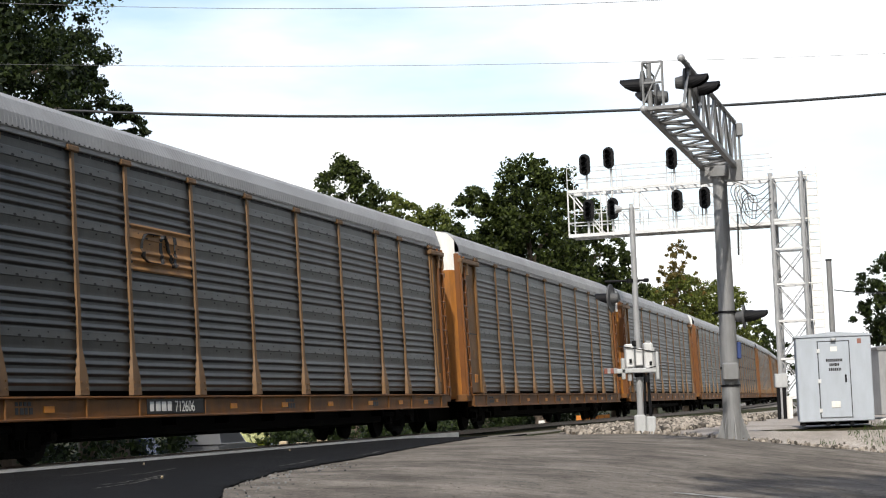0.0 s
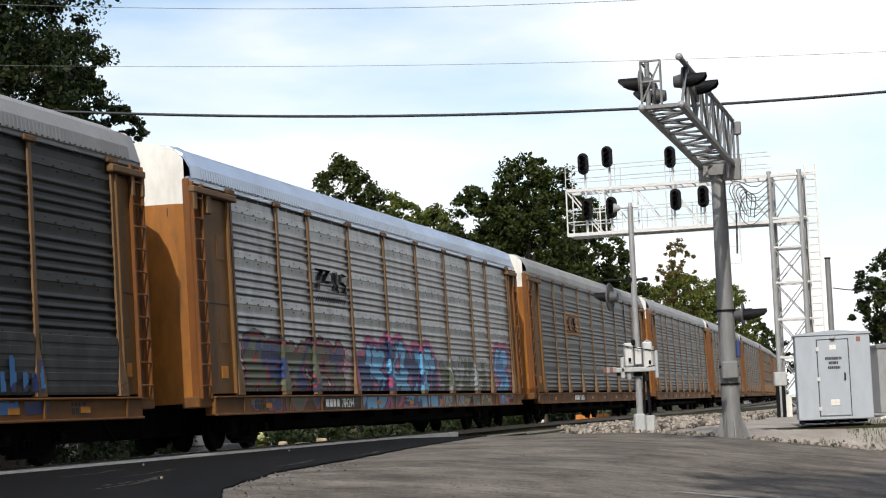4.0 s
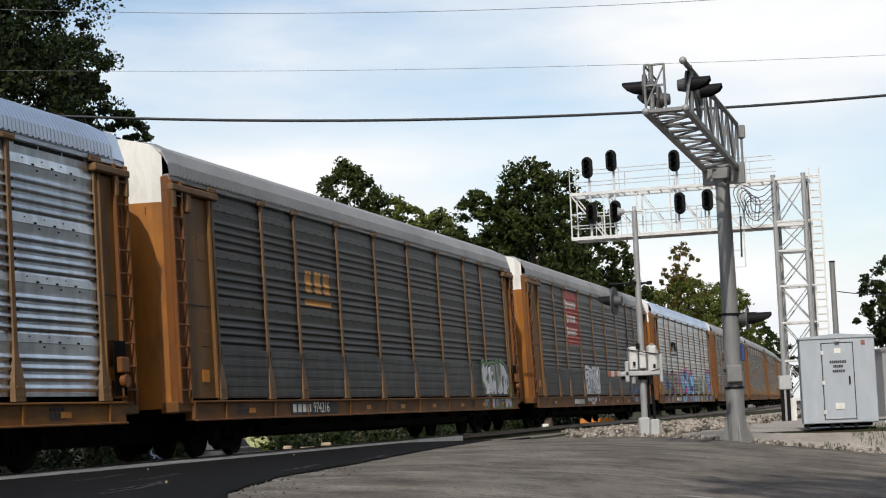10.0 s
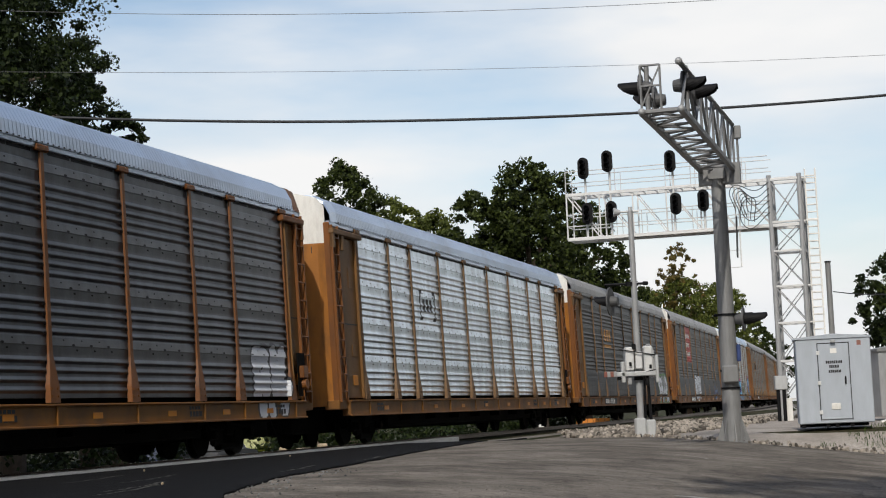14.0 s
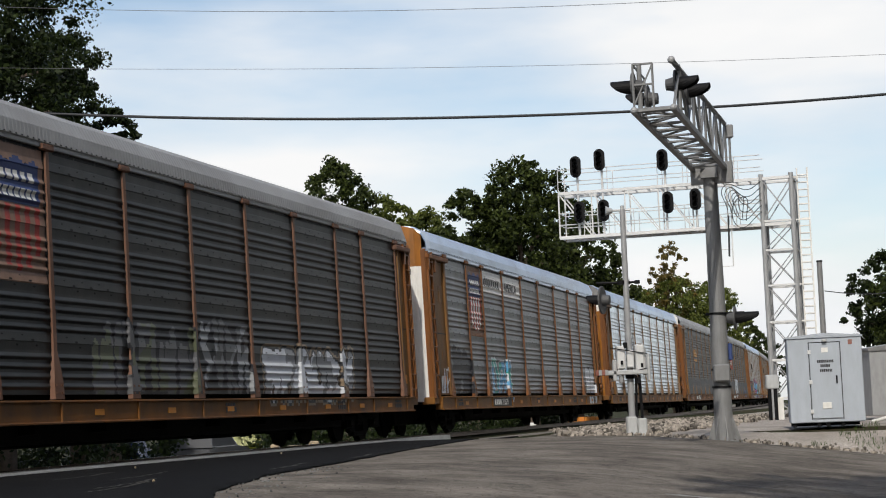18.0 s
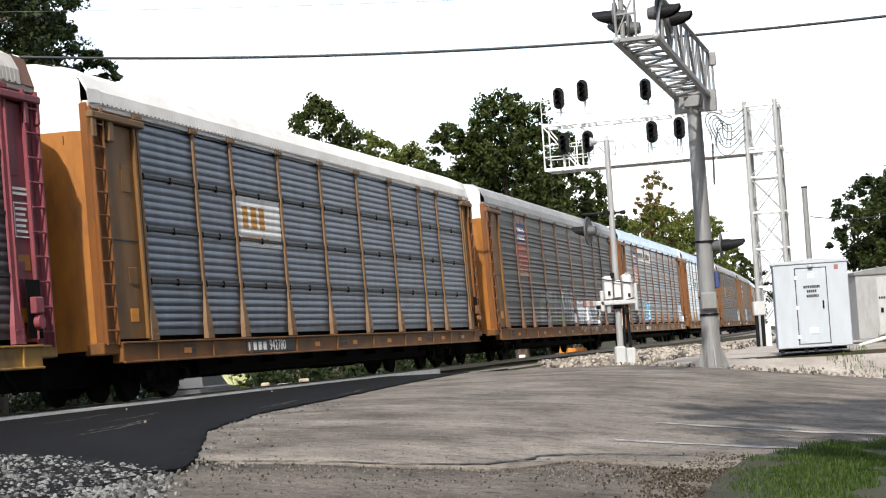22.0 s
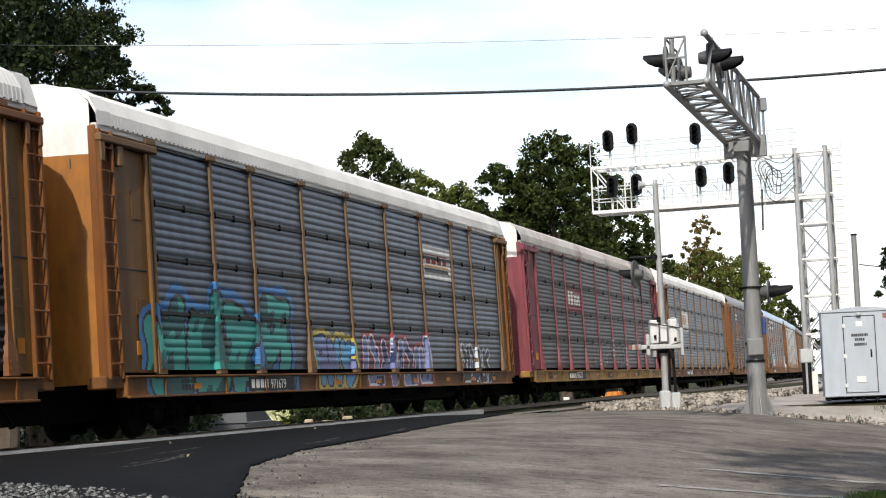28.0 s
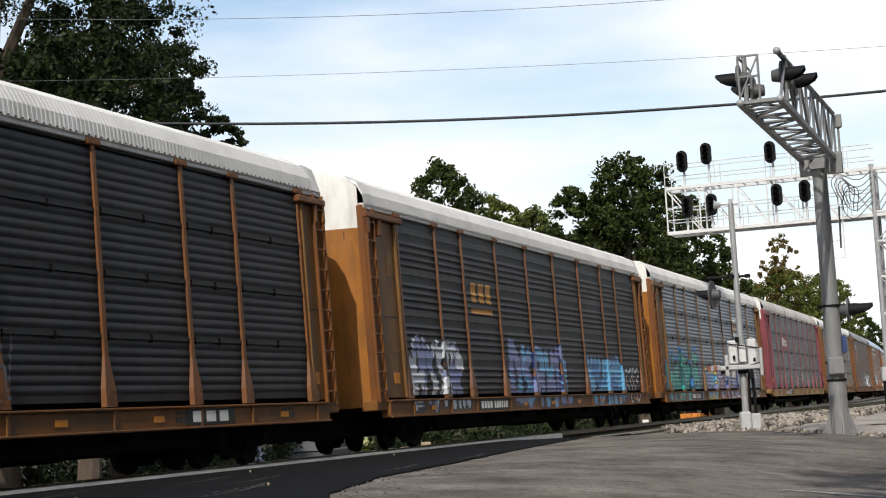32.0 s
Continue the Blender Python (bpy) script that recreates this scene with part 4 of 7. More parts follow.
p = film(car_cn, "emblem_panel", "bi", [(6.42, 8.95, 3.28, 4.12)], M_EMBLEM, label="tan emblem panel with a dark looping line")
line_mark(p, "bi", [(7.62, 3.98), (7.1, 3.98), *arc(7.08, 3.72, 0.22, 0.26, 90, 270), (7.5, 3.46), *arc(7.56, 3.56, 0.12, 0.10, 270, 360), (7.68, 3.9), *arc(7.76, 3.92, 0.08, 0.08, 180, 60), (8.06, 3.52), *arc(8.16, 3.50, 0.09, 0.07, 200, 350), (8.26, 4.0)], 0.12, M_INK)
line_mark(car_ns, "bi", [(6.62, 3.94), (7.5, 3.94), (7.2, 3.70), (7.75, 3.70)], 0.13, M_INK)
line_mark(car_ns, "bi", [(6.72, 3.46), (7.06, 3.92)], 0.13, M_INK)
line_mark(car_ns, "bi", [(7.86, 3.46), (7.86, 3.92), (8.12, 3.48), (8.12, 3.94)], 0.10, M_INK)
line_mark(car_ns, "bi", [(8.70, 3.88), (8.40, 3.92), (8.36, 3.74), (8.68, 3.66), (8.64, 3.48), (8.30, 3.50)], 0.10, M_INK)
film(car_ns, "writing", "bi", word_rects(6.65, 8.7, 3.22, 3.33, 14, 4), M_INK, 0.005)
p = film(car_cp, "sign_panel", "bi", [(6.42, 8.95, 3.05, 5.10)], M_REDSIGN, label="large red sign panel with white writing")
for k, (z, n, a, b) in enumerate(((4.44, 8, 6.62, 8.62), (3.92, 7, 6.75, 8.42), (3.40, 7, 6.66, 8.52))):
    blocks = word_rects(a, b, z, z + 0.25, n, 30 + k)
    film(p, "writing", "bi", [(blocks[0][0] - 0.04, blocks[0][1], z - 0.05, z + 0.31), *blocks[1:]], M_WHITEINK, 0.008)
for c in (car_cx, car_c6):
    film(c, "emblem", "bi", word_rects(6.80, 8.55, 3.44, 3.94, 3, 3) + [(6.8, 8.5, 3.17, 3.30)], M_ORANGEINK, 0.005, "orange block emblem with an underline")
film(car_sv, "emblem", "bi", [(7.05, 7.15, 3.22, 4.05), (7.15, 7.3, 3.95, 4.05), (7.15, 7.3, 3.22, 3.32), (8.45, 8.55, 3.22, 4.05), (8.3, 8.45, 3.95, 4.05), (8.3, 8.45, 3.22, 3.32)] + word_rects(7.3, 8.3, 3.46, 3.82, 3, 3), M_INK, 0.005, "black bracketed emblem")


def shield(car, a, b):
    p = film(car, "shield_panel", "bi", [(a, b, 2.92, 5.10)], M_FADED if car is car_up else M_ORANGE, label="tan panel with a striped shield")
    cx, w = (a + b) / 2, (b - a) * 0.41
    crest = [(-1.05, 4.75), (-0.8, 4.90), (-0.4, 4.80), (0, 4.94), (0.4, 4.80), (0.8, 4.90), (1.05, 4.75)]
    bm = bmesh.new()
    for k in range(14):
        x0, x1 = -1.0 + k / 7, -1.0 + (k + 1) / 7
        ribbed(bm, "bi", cx + x0 * w, cx + x1 * w, 4.16, float(np.interp((x0 + x1) / 2, [q[0] for q in crest], [q[1] for q in crest])), 0.008)
    bmesh.ops.remove_doubles(bm, verts=bm.verts, dist=0.0005)
    part("shield_top", bm, M_BLUESIGN, p, "blue field of the shield")
    for k in range(9):
        x0 = -0.98 + k * 1.96 / 9
        low = 3.10 + 0.36 * abs(x0 + 0.1) ** 2
        film(p, "stripe", "bi", [(cx + x0 * w, cx + (x0 + 0.21) * w, low, 4.14)], M_REDSIGN if k % 2 == 0 else (M_FADED if car is car_up else M_WHITE), 0.008)
    film(p, "writing", "bi", word_rects(cx - w * 0.8, cx + w * 0.8, 4.52, 4.68, 5, 2) + word_rects(cx - w * 0.9, cx + w * 0.9, 4.25, 4.41, 7, 5), M_WHITEINK, 0.012)


shield(car_up, 4.52, 6.22)
shield(car_am, 4.52, 6.22)
p = film(car_am, "slogan_panel", "bi", [(9.14, 11.7, 4.38, 5.06)], M_WHITE, 0.004, "white band with a black slogan")
number(p, "AMERICA", 9.3, 4.55, 0.42, M_INK, 0.042)
p = film(car_am, "slogan_panel", "bi", [(6.40, 8.97, 4.38, 5.06)], M_WHITE, 0.004, "white band with a black slogan")
film(p, "writing", "bi", word_rects(6.6, 8.7, 4.56, 4.84, 8, 12), M_INK, 0.008)
p = film(car_c3, "emblem_panel", "tri", [(6.42, 8.95, 3.0, 4.05)], M_WHITE, 0.004, "white panel with an orange block emblem")
film(p, "emblem", "tri", word_rects(6.7, 8.1, 3.38, 3.85, 3, 3) + [(6.7, 8.2, 3.12, 3.20)], M_ORANGEINK, 0.008)
p = film(car_pk, "sign_panel", "tri", [(6.42, 8.95, 3.15, 4.20)], M_PINK, 0.004, "faded red sign panel with white writing")
film(p, "writing", "tri", word_rects(6.65, 7.55, 3.45, 3.92, 2, 8) + word_rects(7.65, 8.7, 3.45, 3.84, 4, 9), M_WHITEINK, 0.008)
p = film(car_bn, "sign_panel", "tri", [(17.45, 20.0, 3.55, 4.42)], M_WHITE, 0.004, "white sign panel with red, orange and black bands")
film(p, "red_band", "tri", word_rects(17.7, 19.7, 3.95, 4.15, 4, 6) + [(17.6, 19.75, 4.17, 4.2)], M_REDSIGN, 0.008)
film(p, "black_band", "tri", [(17.6, 19.75, 3.72, 3.82)], M_INK, 0.008)
film(p, "orange_band", "tri", [(17.6, 19.75, 3.86, 3.91)], M_ORANGEINK, 0.008)
plate(car_c3, "notice", 25.0, 25.5, 1.75, 2.1, M_YELLOW, 0.0, 0.03)
plate(car_pk, "notice", 24.98, 25.34, 2.25, 2.5, M_YELLOW, 0.0, 0.03)
p = plate(car_pk, "data_frame", 24.92, 25.42, 2.75, 3.35, M_PINK, 0.02, 0.012, "white framed data stencil on the faded red sheet")
bars(p, "writing", [(24.94, 25.40, 3.31, 3.33), (24.94, 25.40, 2.77, 2.79), (24.94, 24.96, 2.79, 3.31), (25.38, 25.40, 2.79, 3.31)] + [(24.99, 25.33 - 0.05 * (k % 2), 2.85 + 0.09 * k, 2.89 + 0.09 * k) for k in range(5)], M_WHITEINK, 0.033)
bars(p, "writing", [(24.90, 25.38, 3.45, 3.49), (24.90, 25.38, 3.53, 3.57)], M_WHITEINK, 0.033)
p = plate(car_tx, "mark_panel", 19.6, 21.3, 0.75, 1.02, M_PLATE, 0.12, 0.012, "black panel with slanted white marks")
bars(p, "mark", word_rects(19.75, 21.15, 0.80, 0.98, 3, 3), M_WHITEINK, 0.132)
# hand-brake gear in the forward bay
for c, m in ((car_am, M_ORANGE), (car_pk, M_PINK), (car_c3, M_ORANGE), (car_sv, M_ORANGE), (car_cx, M_ORANGE)):
    # a flat black plate stands in for the shade of the brake recess
    p = plate(c, "brake_recess", 24.98, 25.42, DECK + 0.1, 2.1, M_BLACK, 0.112, 0.012, "black plate for the shaded hand-brake recess")
    bm = bmesh.new()
    box(bm, 25.06 - HALF, 25.34 - HALF, SIDE - 0.23, SIDE - 0.12, 1.55, 1.82, 0.02)
    tube(bm, (25.2 - HALF, SIDE - 0.25, 1.42), (25.2 - HALF, SIDE - 0.15, 1.42), 0.11, n=14)
    part("brake_box", bm, m, p)
    bm = bmesh.new()
    tube(bm, (25.2 - HALF, SIDE - 0.16, 1.15), (25.2 - HALF, SIDE - 0.16, 1.5), 0.02, n=6)
    part("brake_rod", bm, m, p)
# stained lower screens of two cars
M_PATCH = paint("scuffed_replacement_sheet", (0.045, 0.046, 0.047), 0.6, 0.1, 0.3, 1.4, dirt=(0.13, 0.13, 0.13), dirt_amount=0.5, streak=2)
M_PATCH_DARK = paint("grimy_replacement_sheet", (0.032, 0.033, 0.033), 0.6, 0.1, 0.3, 1.4, dirt=(0.09, 0.09, 0.09), dirt_amount=0.5, streak=2)
for c, m, top in ((car_cx, M_PATCH, 2.08), (car_cp, M_PATCH_DARK, 2.0)):
    for a, b in zip(POSTS, POSTS[1:]):
        bm = bmesh.new()
        z = 1.14
        while z < top - 0.05:
            box(bm, a + 0.1 - HALF, b - 0.1 - HALF, SIDE - 0.072, SIDE - 0.03, z, z + 0.14, 0.012)
            z += 0.20
        box(bm, a + 0.1 - HALF, b - 0.1 - HALF, SIDE - 0.065, SIDE - 0.03, 1.12, top)
        part("lower_sheet", bm, m, c)

SPRAY = {n: paint("spray_" + n, c, 0.5, 0, 0.12, 2.0, dirt=GRIME, dirt_amount=0.12) for n, c in {
    "white": (0.62, 0.64, 0.68), "black": (0.012, 0.012, 0.016), "teal": (0.03, 0.33, 0.28), "deepteal": (0.01, 0.10, 0.10), "blue": (0.03, 0.17, 0.42), "skyblue": (0.12, 0.38, 0.62),
    "navy": (0.012, 0.03, 0.12), "lilac": (0.19, 0.22, 0.42), "pink": (0.34, 0.06, 0.16), "red": (0.30, 0.03, 0.04), "green": (0.10, 0.26, 0.06), "olive": (0.09, 0.10, 0.055), "yellow": (0.5, 0.4, 0.06), "grey": (0.25, 0.26, 0.27), "stain": (0.10, 0.10, 0.105), "tan": (0.22, 0.16, 0.10)}.items()}


def graffiti(car, kind, a, b, z0, z1, letters, colors, seed, label, weight=0.17, halo=0.0, slant=0.0, lift=0.0, rim=None):
    """Sprayed letter forms that follow the ribs. colors: fill, second fill, outline, halo; None leaves bare metal."""
    rng = random.Random(seed)
    ts = z1 - z0
    strokes = []
    w = (b - a) / letters
    for k in range(letters):
        ox = a + k * w
        cols = [ox + w * 0.22, ox + w * 0.52, ox + w * 0.80]
        rows = [z0 + ts * f for f in (0.14, 0.40, 0.64, 0.86)]
        top = rng.uniform(-0.06, 0.06) * ts
        pick = rng.choice([[(0, 0, 0, 3), (2, 0, 2, 3), (0, 3, 2, 3), (0, 1, 2, 2)], [(0, 0, 0, 3), (0, 0, 2, 0), (2, 0, 2, 2), (1, 3, 2, 2)], [(0, 3, 1, 0), (1, 0, 2, 3), (0, 1, 2, 1)], [(0, 0, 0, 3), (0, 3, 2, 2), (2, 2, 0, 1), (0, 1, 2, 0)], [(0, 0, 0, 2), (0, 0, 2, 0), (2, 0, 2, 3), (1, 0, 1, 2)], [(2, 3, 0, 2), (0, 2, 2, 1), (2, 1, 0, 0), (0, 3, 0, 2)]])
        for c0, r0, c1, r1 in pick:
            strokes.append((cols[c0] + rng.uniform(-0.05, 0.05) * w, rows[r0] + top, cols[c1] + rng.uniform(-0.05, 0.05) * w, rows[r1] + top))
    cell = 0.038
    xs = np.arange(a - 0.3, b + 0.3, cell)
    zs = sorted({round(z, 3) for z in [*np.arange(max(0.70, z0 - 0.2), DECK - 0.04, 0.06), DECK - 0.045]} | {round(z, 3) for z in [p[0] for p in PROFILES[kind] if DECK + 0.1 < p[0] < z1 + 0.35]} | {round(z, 3) for z in np.arange(DECK + 0.1, z1 + 0.35, 0.05)})
    zs = np.array(zs)
    XX, ZZ = np.meshgrid((xs[:-1] + xs[1:]) / 2, (zs[:-1] + zs[1:]) / 2, indexing="ij")
    XS = XX - slant * (ZZ - z0)
    D = np.full(XX.shape, 9.0)
    for x0, y0, x1, y1 in strokes:
        dx, dy = x1 - x0, y1 - y0
        t = np.clip(((XS - x0) * dx + (ZZ - y0) * dy) / (dx * dx + dy * dy + 1e-9), 0, 1)
        D = np.minimum(D, np.hypot(XS - x0 - t * dx, ZZ - y0 - t * dy))
    rim = rim or 0.02 + 0.028 * ts
    R = 0.66 * weight * min(w * 1.1, ts) * (1 + 0.25 * np.sin(XX * 5.1 + seed) * np.cos(ZZ * 6.3))
    fill, fill2, line, glow = colors
    wave = np.sin(XX * 3.1 + seed) + np.sin(ZZ * 5.0 + XX * 1.3) + 0.5 * np.sin(XX * 11 - ZZ * 9)
    kinds = np.zeros(XX.shape, int)
    if glow:
        kinds[D < R + rim + 0.02 + halo] = 4
    if line:
        kinds[D < R + rim] = 3
    inner = D < R
    kinds[inner] = np.where(wave[inner] > 0.35, 2, 1)
    mats = [SPRAY[c] if c else None for c in (fill, fill2, line, glow)]
    verts, faces, mi, index = [], [], [], {}
    for i in range(kinds.shape[0]):
        for j in range(kinds.shape[1]):
            k = kinds[i, j]
            if not k or mats[k - 1] is None or (zs[j] < DECK < zs[j + 1]):
                continue
            q = []
            for ii, jj in ((i, j), (i + 1, j), (i + 1, j + 1), (i, j + 1)):
                if (ii, jj) not in index:
                    z = zs[jj]
                    y = SIDE - 0.124 if z < DECK else SIDE - max(lift, depth_at(kind, z)) - 0.005
                    near = min(abs(xs[ii] - q0) for q0 in POSTS)
                    if z > DECK + 0.02 and near < np.interp(z, [1.32, 1.87], [0.19, 0.085]):
                        y = SIDE - float(np.interp(z, [1.09, 1.37, 1.87], [0.11, 0.10, 0.062])) - 0.006
                    if z > DECK and xs[ii] < 1.84:
                        y = SIDE - 0.045
                    index[ii, jj] = len(verts)
                    verts.append((xs[ii] - HALF, y, z))
                q.append(index[ii, jj])
            faces.append(q)
            mi.append(k - 1)
    me = bpy.data.meshes.new("graffiti")
    me.from_pydata(verts, [], faces)
    used = [m or M_INK for m in mats]
    for _ in used:
        me.materials.append(None)
    me.polygons.foreach_set("material_index", mi)
    return part("graffiti", me, used, car, label)


graffiti(car_ns, "bi", 9.2, 15.9, 0.70, 2.35, 6, ("skyblue", "navy", "navy", "pink"), 3, "blue graffiti lettering with a pink edge", 0.25, 0.15)
graffiti(car_ns, "bi", 16.3, 21.3, 0.72, 2.05, 5, ("olive", "grey", "olive", "grey"), 8, "dull grey-green graffiti", 0.22, 0.06)
graffiti(car_ns, "bi", 22.4, 24.3, 0.72, 2.45, 1, ("skyblue", "blue", "navy", "pink"), 5, "blue and pink graffiti spike", 0.24, 0.14)
graffiti(car_ns, "bi", 2.3, 8.2, 0.75, 2.2, 5, ("olive", "navy", "red", "black"), 15, "green and red graffiti", 0.24, 0.05)
graffiti(car_ns, "bi", 6.5, 9.0, 1.5, 2.2, 2, (None, None, "pink", None), 16, "thin pink scrawl", 0.06)
graffiti(car_cp, "bi", 9.3, 12.2, 0.9, 2.15, 4, ("white", "grey", "black", "white"), 6, "white outlined graffiti", 0.17, 0.10, lift=0.088)
graffiti(car_cp, "bi", 19.6, 22.2, 0.8, 1.8, 3, ("blue", "navy", None, None), 9, "faint blue graffiti", 0.12, lift=0.088)
graffiti(car_cx, "bi", 21.2, 24.5, 0.75, 2.15, 4, ("white", "grey", "black", "green"), 12, "white graffiti with black and green edges", 0.24, 0.05, lift=0.088)
graffiti(car_am, "bi", 22.75, 24.6, 0.72, 2.25, 2, ("white", "white", "black", None), 4, "white graffiti with black edges", 0.3)
graffiti(car_am, "bi", 6.9, 9.7, 0.85, 2.3, 3, ("skyblue", "teal", "white", None), 22, "pale blue graffiti", 0.16)
graffiti(car_am, "bi", 2.2, 4.4, 1.2, 2.4, 2, ("black", "black", None, None), 23, "dark sprayed patch", 0.34)
graffiti(car_am, "bi", 0.75, 1.85, 1.0, 1.95, 2, ("white", "white", None, None), 24, "white scrawl on the end sheet", 0.12)
graffiti(car_up, "bi", 15.2, 20.9, 1.1, 2.15, 6, ("white", "grey", "black", "tan"), 31, "white graffiti with black and tan edges", 0.27, 0.04)
graffiti(car_up, "bi", 12.0, 14.4, 1.1, 2.7, 4, ("stain", "grey", "black", None), 33, "grey graffiti with black edges", 0.24)
graffiti(car_up, "bi", 7.6, 11.8, 1.1, 2.5, 5, ("stain", "olive", "black", None), 34, "dull grey graffiti with black edges", 0.2)
graffiti(car_pk, "tri", 10.6, 17.5, 1.25, 2.3, 6, (None, None, "grey", None), 41, "thin white outlined graffiti", 0.10)
graffiti(car_bn, "tri", 1.35, 8.0, 0.72, 2.55, 4, ("teal", "deepteal", "black", "blue"), 51, "large teal graffiti with black edges and a blue haze", 0.23, 0.13, rim=0.075)
graffiti(car_bn, "tri", 9.3, 11.7, 0.75, 1.8, 3, ("skyblue", "lilac", "navy", "yellow"), 52, "purple and blue graffiti with a yellow edge", 0.26, 0.10)
graffiti(car_bn, "tri", 12.3, 17.5, 0.75, 1.95, 4, ("lilac", "navy", "white", "red"), 53, "purple graffiti with white and red edges", 0.18, 0.08)
graffiti(car_bn, "tri", 20.2, 23.4, 0.75, 1.8, 4, ("black", "navy", "white", None), 54, "black graffiti with white edges", 0.2)
graffiti(car_c6, "bi", 1.95, 5.8, 0.72, 2.55, 6, ("white", "lilac", "black", None), 61, "tall white graffiti with dark gaps", 0.27)
graffiti(car_c6, "bi", 9.5, 15.1, 0.75, 2.5, 5, ("lilac", "skyblue", "navy", None), 62, "purple and blue graffiti", 0.24, 0.02)
graffiti(car_c6, "bi", 17.45, 22.2, 0.72, 2.25, 5, ("skyblue", "blue", "navy", None), 63, "bright blue graffiti", 0.29)
graffiti(car_c6, "bi", 22.5, 24.4, 0.75, 1.9, 2, (None, None, "white", None), 64, "white outlined graffiti", 0.16)
graffiti(car_tx, "tri", 9.4, 15.0, 1.2, 2.2, 5, (None, None, "stain", None), 65, "faint grey outlined graffiti", 0.14)


# ---- crossing and railway signals ----
def brace(add, p, q, r):
    bm = bmesh.new()
    tube(bm, p, q, r, n=6)
    add("brace", bm, M_GALV)


def lattice(add, a0, a1, b0, b1, n, r, start=0):
    """Zigzag bracing between two chords, a piece at a time."""
    for k in range(n):
        p, q = Vector(a0).lerp(Vector(a1), k / n), Vector(b0).lerp(Vector(b1), k / n)
        p2, q2 = Vector(a0).lerp(Vector(a1), (k + 1) / n), Vector(b0).lerp(Vector(b1), (k + 1) / n)
        brace(add, p, q, r)
        brace(add, *((p, q2) if (k + start) % 2 else (q, p2)), r)


def flasher(parent, where, way, hood=0.75, size=0.30, lit=False):
    """A round crossing light: black backing disc, red lens and a long hood. way: unit vector that it faces."""
    way = Vector(way)
    m = Matrix.Translation(where) @ way.to_track_quat("X", "Z").to_matrix().to_4x4()
    bm = bmesh.new()
    tube(bm, (-0.02, 0, 0), (0.02, 0, 0), size, n=24)
    tube(bm, (-0.2, 0, 0), (-0.02, 0, 0), 0.11, 0.15, n=16)
    ob = part("light_head", bm, M_BACKPLATE, parent)
    ob.matrix_world = m
    bm = bmesh.new()
    # a visor: level along its top, its lower edge rising towards the blunt outer end
    n = 14
    rings = []
    for x, wide in ((0.02, 165), (hood * 0.3, 150), (hood * 0.6, 122), (hood * 0.88, 92), (hood, 62)):
        rings.append([bm.verts.new((x, 0.13 * math.sin(a), 0.13 * math.cos(a))) for a in [radians(wide * (2 * k / n - 1)) for k in range(n + 1)]])
    for r, q in zip(rings, rings[1:]):
        for k in range(n):
            bm.faces.new((r[k], r[k + 1], q[k + 1], q[k]))
    ob2 = part("hood", bm, M_SIGNAL_AND_SHADE, ob)
    md = ob2.modifiers.new("thick", "SOLIDIFY")
    md.thickness = 0.008
    bm = bmesh.new()
    bmesh.ops.create_uvsphere(bm, u_segments=16, v_segments=8, radius=0.10)
    for v in bm.verts:
        v.co.x = v.co.x * 0.3 + 0.03
    part("lens", bm, M_LENS, ob)
    return ob


UP = Vector((0, 0, 1))
D3, N3 = Vector((DV.x, DV.y, 0)), Vector((NV.x, NV.y, 0))


